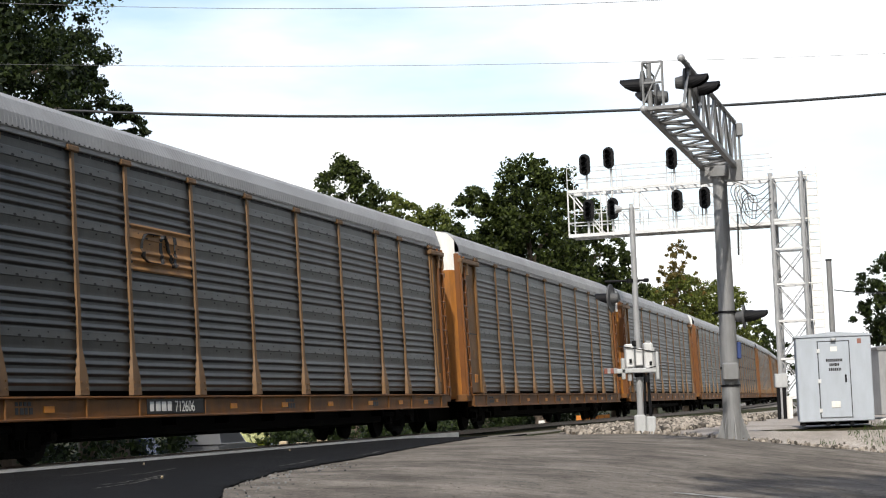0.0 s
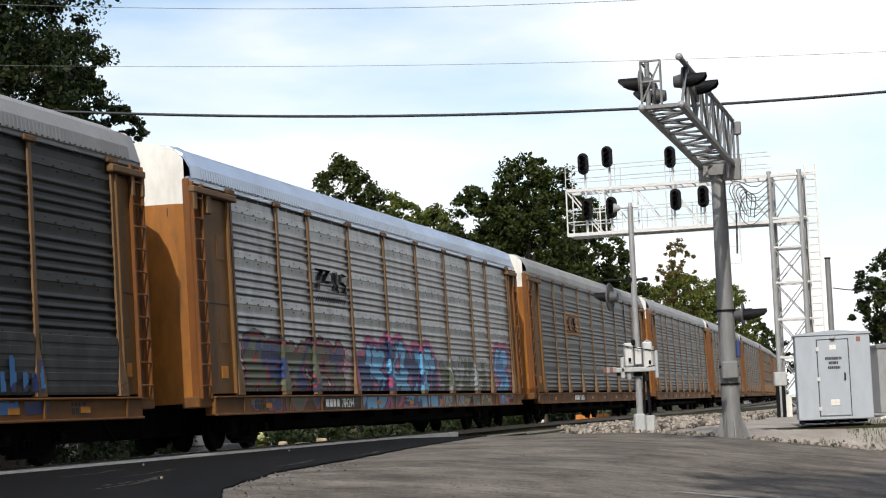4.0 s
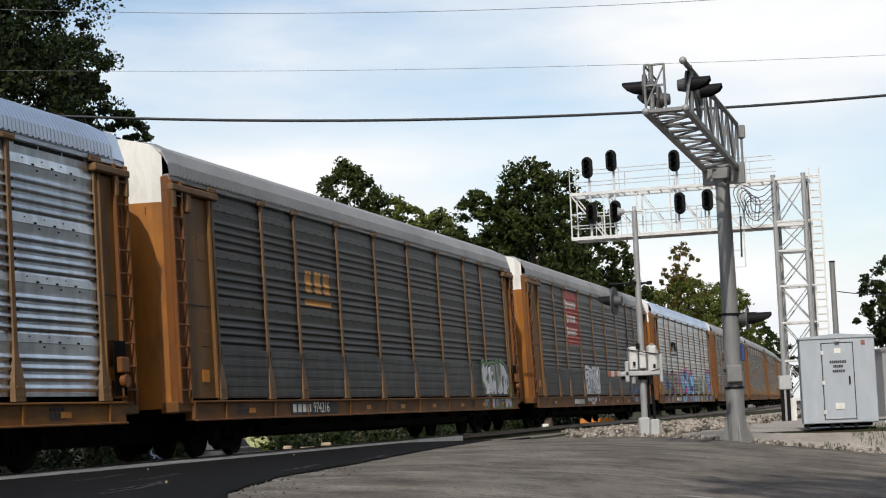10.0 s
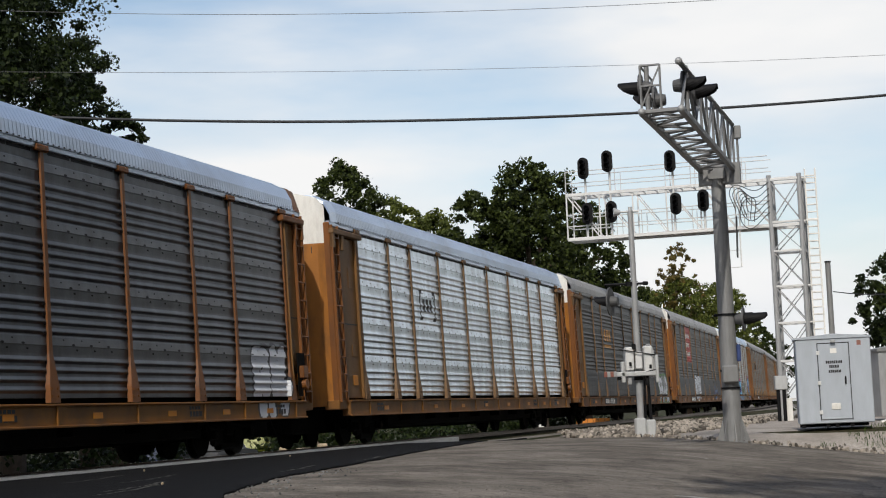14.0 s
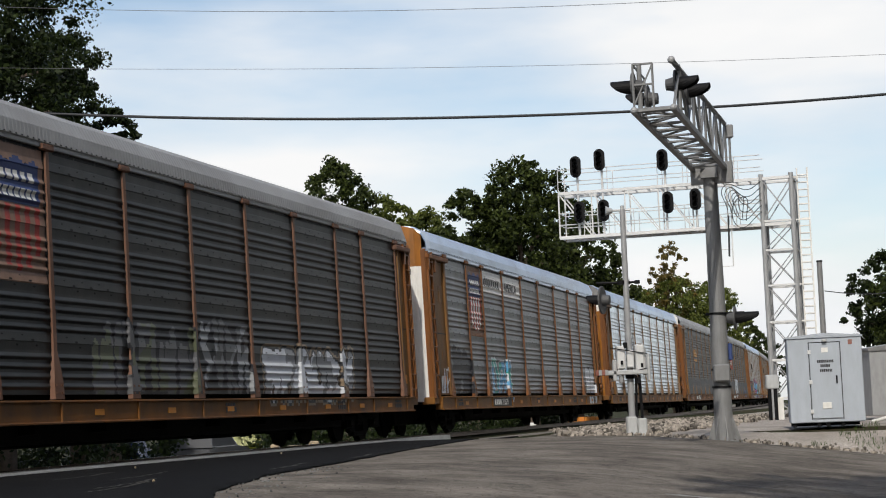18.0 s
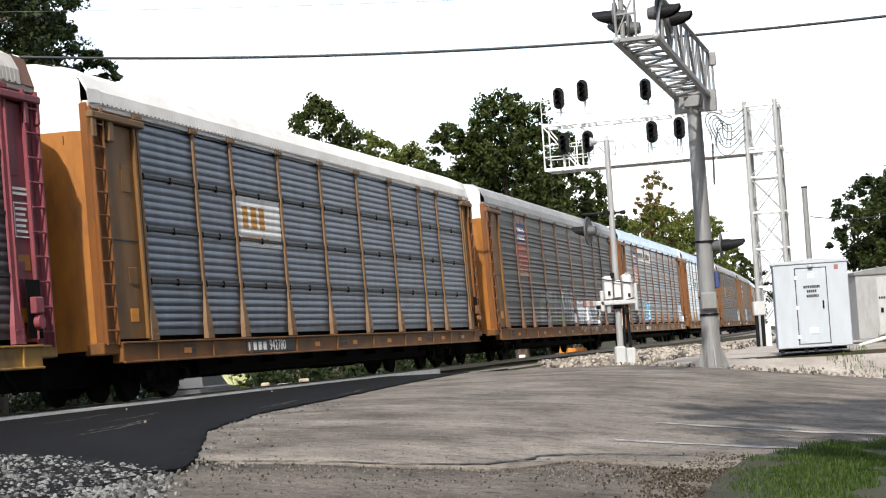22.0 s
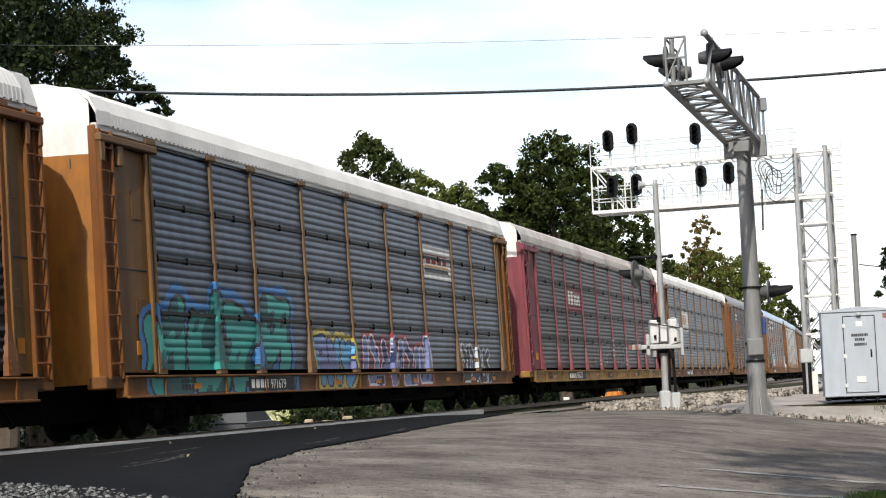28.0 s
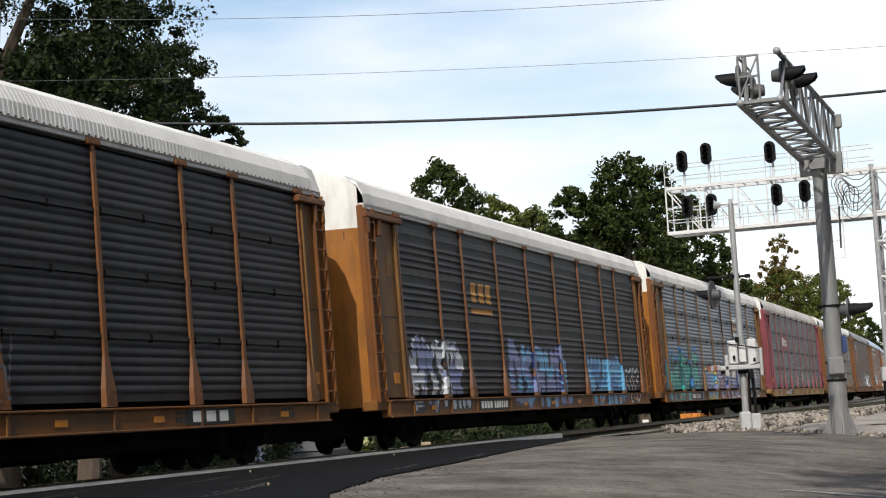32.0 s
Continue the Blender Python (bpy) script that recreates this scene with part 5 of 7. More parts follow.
def cantilever():
    """The overhead crossing signal: a tapered mast and a truss arm over the road."""
    foot = Vector((6.72, 40.95, -0.30))
    thing = empty("cantilever_signal", Matrix.Translation(foot), "grey steel cantilever crossing signal on a tapered mast", "crossing signal")

    def add(name, bm, m, label=""):
        ob = part(name, bm, m, thing, label)
        ob.matrix_world = Matrix()
        return ob

    top = foot + Vector((-0.02, 0, 6.42))
    bm = bmesh.new()
    tube(bm, foot, top, 0.225, 0.17, n=20)
    add("mast", bm, M_GALV)
    bm = bmesh.new()
    tube(bm, foot, foot + UP * 0.06, 0.42, n=20)
    for k in range(8):
        a = k * math.pi / 4
        o = Vector((math.cos(a), math.sin(a), 0))
        bm.faces.new([bm.verts.new(p) for p in (foot + o * 0.2, foot + o * 0.40 + UP * 0.06, foot + o * 0.22 + UP * 0.62)])
        tube(bm, foot + o * 0.33 + UP * 0.06, foot + o * 0.33 + UP * 0.14, 0.03, n=6)
    bm2 = add("base_flange", bm, M_GALV)
    md = bm2.modifiers.new("thick", "SOLIDIFY")
    md.thickness = 0.015
    bm = bmesh.new()
    for z, r in ((1.30, 0.235), (1.72, 0.235), (3.05, 0.225)):
        bm = bmesh.new()
        tube(bm, foot + UP * z, foot + UP * (z + 0.05), r, n=20)
        add("clamp_band", bm, M_SIGNAL_AND_SHADE)
    bm = bmesh.new()
    box(bm, -0.22, 0.16, -0.34, -0.16, 1.45, 1.86, 0.03, Matrix.Translation(foot))
    add("junction_box", bm, M_GALV)
    bm = bmesh.new()
    box(bm, 0.17, 0.26, -0.2, 0.0, 1.95, 2.35, 0.02, Matrix.Translation(foot))
    add("notice_plate", bm, M_BLUESIGN, "small dark blue notice plate")
    # arm
    h0, h1 = 6.28, 7.40
    AD = Vector((0.268, 0.963, 0))
    a, b = top + AD * 0.35, top - AD * 9.0
    left, right = -0.38 * N3, 0.38 * N3

    def lv(p, z, side):
        return Vector((p.x, p.y, z)) + side

    bm = bmesh.new()
    for side in (left, right):
        strip(bm, lv(a, h0, side), lv(b, h0, side), 0.11)
    add("bottom_chord", bm, M_GALV)
    bm = bmesh.new()
    tube(bm, lv(a, h1, right), lv(b, h1 - 0.2, right), 0.055, n=10)
    add("top_chord", bm, M_GALV)
    lattice(add, lv(a, h0, right), lv(b, h0, right), lv(a, h1, right), lv(b, h1 - 0.2, right), 9, 0.032)
    lattice(add, lv(a, h0, left), lv(b, h0, left), lv(a, h0, right), lv(b, h0, right), 11, 0.026)
    for k in range(12):
        p = lv(a, h0 + 0.04, left).lerp(lv(b, h0 + 0.04, left), k / 12)
        q = lv(a, h0 + 0.04, right).lerp(lv(b, h0 + 0.04, right), (k + 0.5) / 12)
        bm = bmesh.new()
        strip(bm, p, q, 0.09, 0.02)
        add("walkway_slat", bm, M_BACKPLATE)
    bm = bmesh.new()
    strip(bm, lv(top, 6.16, -0.45 * N3), lv(top, 6.16, 0.55 * N3), 0.22, 0.5)
    strip(bm, lv(top, 6.24, -0.2 * N3), lv(top, 6.24, 0.2 * N3), 0.4, 0.4)
    add("saddle", bm, M_GALV)
    # cage at the tip
    p0, p1 = lv(b, h0, left), lv(b + AD * 1.5, h0, left)
    q0 = lv(b, h0, right)
    bars_at = [(p, p + UP * 0.90, 0.025) for p in (p0, p1, p0.lerp(q0, 0.5))]
    for z in (0.5, 0.90):
        bars_at += [(p0 + UP * z, p1 + UP * z, 0.022), (p0 + UP * z, p0.lerp(q0, 0.5) + UP * z, 0.022)]
    bars_at += [(p0 + UP * 0.1, p0.lerp(q0, 0.5) + UP * 0.88, 0.018), (p0, q0, 0.05)]
    for p, q, r in bars_at:
        bm = bmesh.new()
        tube(bm, p, q, r, n=6)
        add("tip_railing", bm, M_GALV)
    for p in (p0, q0, q0 + UP * 0.92):
        bm = bmesh.new()
        bmesh.ops.create_uvsphere(bm, u_segments=12, v_segments=8, radius=0.075, matrix=Matrix.Translation(p - AD * 0.04))
        add("end_cap", bm, M_POLE)
    pole1, pole2 = b + AD * 0.5 - 0.33 * N3, b + AD * 0.9 + 0.38 * N3
    for p in (pole1, pole2):
        bm = bmesh.new()
        tube(bm, lv(p, h0 - 0.05, Vector()), lv(p, h0 + 1.0, Vector()), 0.05, n=10)
        add("light_post", bm, M_GALV)
    fa = lv(pole1, h0 + 0.56, Vector())
    fb = lv(pole2, h0 + 0.62, -0.17 * N3)
    for p, way in ((fa, -N3), (fa + AD * 1.2 - UP * 0.05 + N3 * 0.1, -N3), (fb, N3), (fb + AD * 0.9 + N3 * 0.12, N3)):
        flasher(thing, p + way * 0.12, way, 0.44, 0.28)
    bm = bmesh.new()
    box(bm, -0.07, 0.09, -0.09, 0.09, -0.16, 0.16, 0.02, Matrix.Translation(lv(a, h1 - 0.2, right) + N3 * 0.1))
    tube(bm, lv(a, h1 - 0.3, right) + N3 * 0.1, lv(a, h0, right) + N3 * 0.1, 0.03, n=8)
    add("cable_box", bm, M_GALV)
    arm = foot + UP * 3.07
    bm = bmesh.new()
    tube(bm, arm - N3 * 0.3, arm + N3 * 0.62, 0.035, n=8)
    add("light_arm", bm, M_SIGNAL_AND_SHADE)
    flasher(thing, arm + N3 * 0.40 - UP * 0.12, N3, 0.56, 0.28)
    return thing


cantilever()


def flasher_mast():
    """The slim roadside mast with bell, light and gate mechanism."""
    foot = Vector((4.83, 43.5, -0.16))
    thing = empty("crossing_mast", Matrix.Translation(foot), "slim aluminium crossing mast with a white gate mechanism", "crossing signal")

    def add(name, bm, m, label=""):
        ob = part(name, bm, m, thing, label)
        ob.matrix_world = Matrix.Translation(foot)
        return ob

    bm = bmesh.new()
    tube(bm, (0, 0, 0.5), (0, 0, 5.82), 0.085, 0.07, n=16)
    add("mast", bm, M_POLE)
    bm = bmesh.new()
    box(bm, -0.16, 0.12, -0.16, 0.16, 0.0, 0.55, 0.04)
    box(bm, 0.13, 0.36, -0.14, 0.14, 0.0, 0.5, 0.03)
    add("base_box", bm, M_SILVERPAINT)
    bm = bmesh.new()
    tube(bm, (-0.33, 0, 5.80), (0.20, 0, 5.80), 0.03, n=8)
    tube(bm, (-0.42, 0, 5.80), (-0.25, 0, 5.80), 0.12, 0.05, n=12)
    tube(bm, (0, 0, 5.80), (0, 0, 5.92), 0.05, n=8)
    add("bell", bm, M_SILVERPAINT)
    bm = bmesh.new()
    box(bm, -0.34, -0.12, -0.22, 0.2, 1.74, 2.34, 0.03)
    box(bm, 0.13, 0.36, -0.26, 0.2, 1.66, 2.36, 0.04)
    box(bm, -0.08, 0.09, -0.20, -0.1, 1.78, 2.22, 0.02)
    add("mechanism_box", bm, M_ALU)
    bm = bmesh.new()
    tube(bm, (0, 0, 1.5), (0, 0, 1.64), 0.12, n=12)
    add("clamp", bm, M_SIGNAL_AND_SHADE)
    bm = bmesh.new()
    box(bm, -0.62, 0.42, -0.30, -0.22, 1.60, 1.72, 0.02)
    box(bm, -0.46, -0.36, -0.3, -0.1, 1.45, 1.98, 0.02)
    box(bm, 0.40, 0.48, -0.34, -0.2, 1.42, 2.12, 0.02)
    add("gate_bracket", bm, M_SILVERPAINT)
    for k in range(4):
        bm = bmesh.new()
        box(bm, -0.90 + k * 0.08, -0.82 + k * 0.08, -0.32, -0.22, 1.60, 1.74, 0.01)
        add("gate_stub", bm, M_FADEDRED if k % 2 == 0 else M_POLE, "")
    for x0, x1, z0, z1, m in ((-0.56, -0.46, 1.52, 1.60, M_SIGNAL_AND_SHADE), (-0.30, -0.20, 1.40, 1.58, M_POLE), (0.14, 0.24, 1.36, 1.54, M_SIGNAL_AND_SHADE), (-0.16, -0.06, 2.28, 2.42, M_SIGNAL_AND_SHADE), (0.20, 0.30, 2.30, 2.40, M_POLE)):
        bm = bmesh.new()
        box(bm, x0, x1, -0.24, -0.10, z0, z1, 0.015)
        add("fitting", bm, m)
    for z, tilt in ((1.66, 0.10), (2.20, -0.09)):
        bm = bmesh.new()
        tube(bm, (-0.50, -0.24, z - tilt), (0.44, -0.30, z + tilt), 0.013, n=8)
        add("linkage", bm, M_SIGNAL_AND_SHADE)
    for x, z in ((-0.22, 1.86), (0.28, 1.78)):
        bm = bmesh.new()
        box(bm, x - 0.03, x + 0.03, -0.29, -0.2, z, z + 0.10, 0.01)
        add("latch", bm, M_SIGNAL_AND_SHADE)
    bm = bmesh.new()
    box(bm, -0.33, -0.29, -0.2, 0.2, 1.62, 2.2, 0.01)
    add("side_plate", bm, M_POLE)
    bm = bmesh.new()
    box(bm, 0.36, 0.40, -0.22, 0.2, 1.58, 2.24, 0.01)
    add("side_plate", bm, M_POLE)
    bm = bmesh.new()
    tube(bm, (-0.75, 0, 3.95), (0.30, 0, 3.95), 0.03, n=8)
    tube(bm, (-0.12, 0, 3.90), (-0.12, 0, 4.0), 0.1, n=12)
    box(bm, 0.22, 0.36, -0.06, 0.06, 3.9, 4.0, 0.02)
    add("light_arm", bm, M_SIGNAL_AND_SHADE)
    bm = bmesh.new()
    tube(bm, (0.25, -0.05, 0.5), (0.22, -0.05, 1.6), 0.04, n=8)
    tube(bm, (0.12, 0.05, 0.5), (0.15, 0.05, 1.6), 0.03, n=8)
    add("conduit", bm, M_SIGNAL_AND_SHADE)
    flasher(thing, foot + Vector((-0.62, 0, 3.52)), Vector((-0.93, 0.36, 0)), 0.40, 0.36)
    return thing


flasher_mast()


def signal_head(parent, where, w=0.46, h=0.92):
    """An oval black colour-light head with its hoods, seen from behind or in front."""
    bm = bmesh.new()
    n = 12
    ring = []
    for k in range(n + 1):
        a = math.pi * k / n
        ring.append((w / 2 * math.cos(a), h / 2 - w / 2 + w / 2 * math.sin(a)))
    for k in range(n + 1):
        a = math.pi + math.pi * k / n
        ring.append((w / 2 * math.cos(a), -h / 2 + w / 2 + w / 2 * math.sin(a)))
    f = [bm.verts.new((x, -0.04, z)) for x, z in ring]
    g = [bm.verts.new((x, 0.04, z)) for x, z in ring]
    bm.faces.new(f)
    bm.faces.new(list(reversed(g)))
    for k in range(len(ring)):
        bm.faces.new((f[k - 1], g[k - 1], g[k], f[k]))
    box(bm, -w * 0.3, w * 0.3, 0.04, 0.24, -h * 0.4, h * 0.4, 0.03)
    for z in (h * 0.25, 0, -h * 0.25):
        tube(bm, (0, -0.28, z), (0, -0.04, z), 0.105, 0.115, n=12, caps=False)
    ob = part("signal_head", bm, M_SIGNAL_AND_SHADE, parent)
    ob.matrix_world = Matrix.Translation(where) @ Matrix.Rotation(-AZ, 4, "Z")
    return ob


def signal_bridge():
    """The white lattice tower with its signal walkway over the track."""
    foot = Vector((13.54, 70.0, -0.3))
    thing = empty("signal_bridge", Matrix.Translation(foot), "white lattice signal bridge with black signal heads", "railway signal")

    def add(name, bm, m=M_ALU, label=""):
        ob = part(name, bm, m, thing, label)
        ob.matrix_world = Matrix()
        return ob

    X, Y = N3, D3
    w = 1.22
    legs = [foot, foot + X * w, foot + X * w + Y * w, foot + Y * w]
    for p in legs:
        bm = bmesh.new()
        tube(bm, p, p + UP * 10.2, 0.105, n=12)
        add("tower_leg", bm, M_POLE)
    def piece(name, p, q, w, t):
        bm = bmesh.new()
        strip(bm, p, q, w, t)
        add(name, bm, M_POLE if name == "tower_brace" else M_ALU)

    levels = [1.0, 2.55, 4.1, 5.6, 7.05, 8.25, 10.0]
    for p, q in zip(legs, legs[1:] + legs[:1]):
        for z in levels:
            piece("tower_strut", p + UP * z, q + UP * z, 0.17, 0.08)
        for z0, z1 in zip([0.1] + levels, levels):
            piece("tower_brace", p + UP * z0, q + UP * z1, 0.075, 0.04)
            piece("tower_brace", q + UP * z0, p + UP * z1, 0.075, 0.04)
    # walkway truss over the track
    o, e = Vector((13.54, 70.0, 0)), Vector((13.54, 70.0, 0)) - N3 * 8.55
    zb, zt = 7.82, 9.72
    for dy, n1 in ((0.0, "front"), (w, "back")):
        bm = bmesh.new()
        for z in (zb, zt):
            strip(bm, o + D3 * dy + UP * z + N3 * 1.2, e + D3 * dy + UP * z, 0.13)
        add("truss_chord", bm)
        for k in range(6):
            p, q = o.lerp(e, k / 6) + D3 * dy, o.lerp(e, (k + 1) / 6) + D3 * dy
            piece("truss_brace", p + UP * zb, q + UP * zt, 0.07, 0.05)
            piece("truss_brace", q + UP * zb, q + UP * zt, 0.06, 0.05)
    bm = bmesh.new()
    box(bm, -8.6, 0.3, 0, w, -0.03, 0.0, m=Matrix.Translation(o + UP * (zb + 0.08)) @ Matrix.Rotation(-AZ, 4, "Z"))
    for k in range(17):
        p = o.lerp(e, k / 16)
        strip(bm, p + UP * (zb + 0.0), p + D3 * w + UP * (zb + 0.0), 0.06, 0.05)
        strip(bm, p + UP * zt, p + D3 * w + UP * zt, 0.05, 0.05)
    add("walkway_deck", bm)
    bm = bmesh.new()
    for dy in (-0.02, w + 0.02):
        for z in (zb + 0.55, zb + 1.05, zt + 0.5, zt + 1.0):
            tube(bm, o + D3 * dy + UP * z, e + D3 * dy + UP * z, 0.022, n=6)
        for k in range(9):
            p = o.lerp(e, k / 8) + D3 * dy
            tube(bm, p + UP * zb, p + UP * (zb + 1.05), 0.02, n=6)
            if k in (1, 3, 4, 6, 8):
                tube(bm, p + UP * zt, p + UP * (zt + 1.0), 0.02, n=6)
    for z in (zb + 0.55, zb + 1.05):
        tube(bm, e + UP * z, e + D3 * w + UP * z, 0.022, n=6)
    add("railing", bm)
    # ladder and its cage
    bm = bmesh.new()
    lx = foot + X * (w + 0.22) + Y * 0.3
    for dx in (0, 0.42):
        strip(bm, lx + X * dx + UP * 0.3, lx + X * dx + UP * 10.4, 0.06, 0.04)
    for k in range(33):
        tube(bm, lx + UP * (0.5 + k * 0.3), lx + X * 0.42 + UP * (0.5 + k * 0.3), 0.034, n=6)
    for z in (4.1, 5.6, 8.25, 10.0):
        strip(bm, legs[1] + UP * z, lx + X * 0.42 + UP * z, 0.06, 0.05)
    add("ladder", bm, M_WHITE)
    # heads along the walkway
    for k, (px, z) in enumerate(((0.84, 10.80), (1.88, 11.02), (0.93, 8.86), (1.97, 8.86), (4.55, 10.80), (4.70, 9.0), (5.85, 9.05), (4.60, 9.9))):
        if k == 7:
            continue
        p = e + N3 * px - D3 * 0.22 + UP * z
        signal_head(thing, p)
    for px in (0.86, 1.92, 4.6, 5.85):
        p = e + N3 * px
        bm = bmesh.new()
        tube(bm, p + UP * (zb - 0.1), p + UP * (zt + 1.2 if px != 5.85 else zt), 0.05, n=8)
        add("head_post", bm)
    # cables
    for k in range(6):
        cu = bpy.data.curves.new("cable", "CURVE")
        cu.dimensions, cu.bevel_depth = "3D", 0.017
        sp = cu.splines.new("BEZIER")
        sp.bezier_points.add(3)
        y0 = o - N3 * (1.5 - 0.15 * k)
        for i, p in enumerate((o + UP * (9.6 - 0.25 * k) - D3 * 0.15, o - N3 * (0.5 + 0.1 * k) + UP * (9.3 - 0.3 * k) - D3 * 0.2, y0 + UP * (9.5 - 0.1 * k) - D3 * 0.2, y0 + N3 * 0.1 + UP * (8.5 - 0.1 * k) - D3 * 0.15)):
            bp = sp.bezier_points[i]
            bp.co = p
            bp.handle_left_type = bp.handle_right_type = "AUTO"
        cu.materials.append(M_WIRE)
        c = new("cable", cu)
        c.parent = thing
        c.matrix_world = Matrix()
    bm = bmesh.new()
    for a, b in (((-2.3, 6.2), (-1.3, 6.2)), ((-2.3, 6.2), (-2.3, 7.6)), ((-1.3, 6.2), (-1.3, 7.8)), ((-2.3, 6.9), (-1.3, 6.9))):
        strip(bm, o + N3 * a[0] + UP * a[1], o + N3 * b[0] + UP * b[1], 0.05, 0.03)
    add("hanging_step", bm)
    bm = bmesh.new()
    strip(bm, o - N3 * 1.45 + UP * 6.6, o - N3 * 1.4 + UP * 8.3, 0.16, 0.06)
    add("cable_drop", bm, M_WIRE)
    return thing


signal_bridge()


def cabinet():
    """The grey equipment house with its door, on short feet."""
    m = Matrix.Translation((8.73, 43.0, 0.02)) @ Matrix.Rotation(radians(-10), 4, "Z")
    thing = empty("equipment_cabinet", m, "pale grey sheet-metal signal equipment house on short feet", "cabinet")
    bm = bmesh.new()
    box(bm, 0, 1.83, 0, 1.83, 0.04, 2.16, 0.02)
    part("body", bm, M_CABINET, thing)
    bm = bmesh.new()
    vs = [bm.verts.new(p) for p in ((-0.03, -0.03, 2.15), (1.86, -0.03, 2.15), (1.86, 1.86, 2.15), (-0.03, 1.86, 2.15), (-0.03, -0.03, 2.19), (1.86, -0.03, 2.19), (1.86, 1.86, 2.19), (-0.03, 1.86, 2.19), (0.92, -0.03, 2.27), (0.92, 1.86, 2.27))]
    for f in ((3, 2, 1, 0), (0, 1, 5, 8, 4), (2, 3, 7, 9, 6), (1, 2, 6, 5), (3, 0, 4, 7), (4, 8, 9, 7), (8, 5, 6, 9)):
        bm.faces.new([vs[i] for i in f])
    part("roof", bm, M_CABINET, thing)
    bm = bmesh.new()
    box(bm, 0.54, 1.29, -0.035, 0.0, 0.14, 2.02, 0.012)
    door = part("door", bm, M_CABINET, thing)
    bm = bmesh.new()
    box(bm, 0.52, 0.54, -0.012, 0.01, 0.12, 2.04)
    box(bm, 1.29, 1.31, -0.012, 0.01, 0.12, 2.04)
    box(bm, 0.52, 1.31, -0.012, 0.01, 2.02, 2.045)
    part("door_gap", bm, M_PLATE, thing)
    bm = bmesh.new()
    box(bm, 1.16, 1.20, -0.075, -0.035, 1.0, 1.20, 0.01)
    part("handle", bm, M_SIGNAL_AND_SHADE, door)
    for z in (0.32, 1.05, 1.8):
        bm = bmesh.new()
        box(bm, 0.50, 0.58, -0.05, -0.02, z - 0.05, z + 0.05, 0.008)
        part("hinge", bm, M_ALU, door)
    bm = bmesh.new()
    box(bm, 0.80, 1.02, -0.05, -0.03, 0.38, 0.54, 0.005)
    for k in range(4):
        box(bm, 0.815, 1.005, -0.058, -0.045, 0.395 + k * 0.035, 0.41 + k * 0.035)
    part("vent", bm, M_WHITE, door, "small white vent")
    bm = bmesh.new()
    box(bm, 0.84, 1.0, -0.042, -0.033, 1.78, 1.90)
    part("door_label", bm, M_WHITE, door)
    for z, a, b in ((1.56, 0.72, 1.12), (1.45, 0.80, 1.05), (1.33, 0.78, 1.08)):
        bm = bmesh.new()
        x = a
        while x < b - 0.01:
            d = random.uniform(0.035, 0.06)
            box(bm, x, min(b, x + d * 0.8), -0.041, -0.034, z - 0.035, z + 0.035)
            x += d
        part("lettering", bm, M_INK, door, "dark stencilled lettering")
    bm = bmesh.new()
    box(bm, 0.86, 0.98, -0.14, 0.0, 2.04, 2.12, 0.02)
    part("door_lamp", bm, M_SILVERPAINT, thing)
    bm = bmesh.new()
    box(bm, 1.50, 1.60, -0.008, 0.004, 1.96, 2.08)
    part("warning_label", bm, M_FADEDRED, thing, "small red and white warning label")
    for x in (0.1, 0.7, 0.92, 1.28):
        bm = bmesh.new()
        box(bm, x - 0.05, x + 0.05, 0.06, 0.2, -0.06, 0.11, 0.01)
        part("foot", bm, M_SIGNAL_AND_SHADE, thing)
    bm = bmesh.new()
    box(bm, 0.05, 1.78, 1.6, 1.75, -0.06, 0.11)
    part("foot", bm, M_SIGNAL_AND_SHADE, thing)
    return thing


cabinet()


def shed():
    """The second, silver equipment hut behind, with a low gabled roof."""
    m = Matrix.Translation((13.3, 53.0, 0.55)) @ Matrix.Rotation(radians(4), 4, "Z")
    thing = empty("equipment_hut", m, "silver corrugated equipment hut with a low roof", "cabinet")
    bm = bmesh.new()
    box(bm, 0, 2.3, 0, 2.0, -0.5, 1.55, 0.02)
    part("body", bm, M_POLE, thing)
    bm = bmesh.new()
    vs = [bm.verts.new(p) for p in ((-0.05, -0.05, 1.5), (2.35, -0.05, 1.5), (2.35, 2.05, 1.5), (-0.05, 2.05, 1.5), (-0.05, -0.05, 1.58), (2.35, -0.05, 1.58), (2.35, 2.05, 1.58), (-0.05, 2.05, 1.58), (1.15, -0.05, 1.74), (1.15, 2.05, 1.74))]
    for f in ((3, 2, 1, 0), (0, 1, 5, 8, 4), (2, 3, 7, 9, 6), (1, 2, 6, 5), (3, 0, 4, 7), (4, 8, 9, 7), (8, 5, 6, 9)):
        bm.faces.new([vs[i] for i in f])
    part("roof", bm, M_GALV, thing)
    bm = bmesh.new()
    box(bm, 0.65, 1.6, -0.05, 0.0, -0.4, 1.4, 0.015)
    door = part("door", bm, M_SILVERPAINT, thing)
    bm = bmesh.new()
    box(bm, 0.72, 0.80, -0.09, -0.05, 0.3, 0.45, 0.01)
    part("handle", bm, M_SIGNAL_AND_SHADE, door)
    bm = bmesh.new()
    x = 0.68
    while x < 1.55:
        box(bm, x, x + 0.05, -0.056, -0.049, 0.72, 0.80)
        x += 0.075
    part("lettering", bm, M_INK, door)


shed()


def small_post(where, label):
    bm = bmesh.new()
    box(bm, -0.11, 0.11, -0.11, 0.11, 0, 0.86, 0.02)
    ob = part("marker_post", bm, M_WHITE)
    ob.location = where
    return tagged(ob, label, "post")


small_post(Vector((12.72, 64.4, -0.12)), "short white marker post in the gravel")


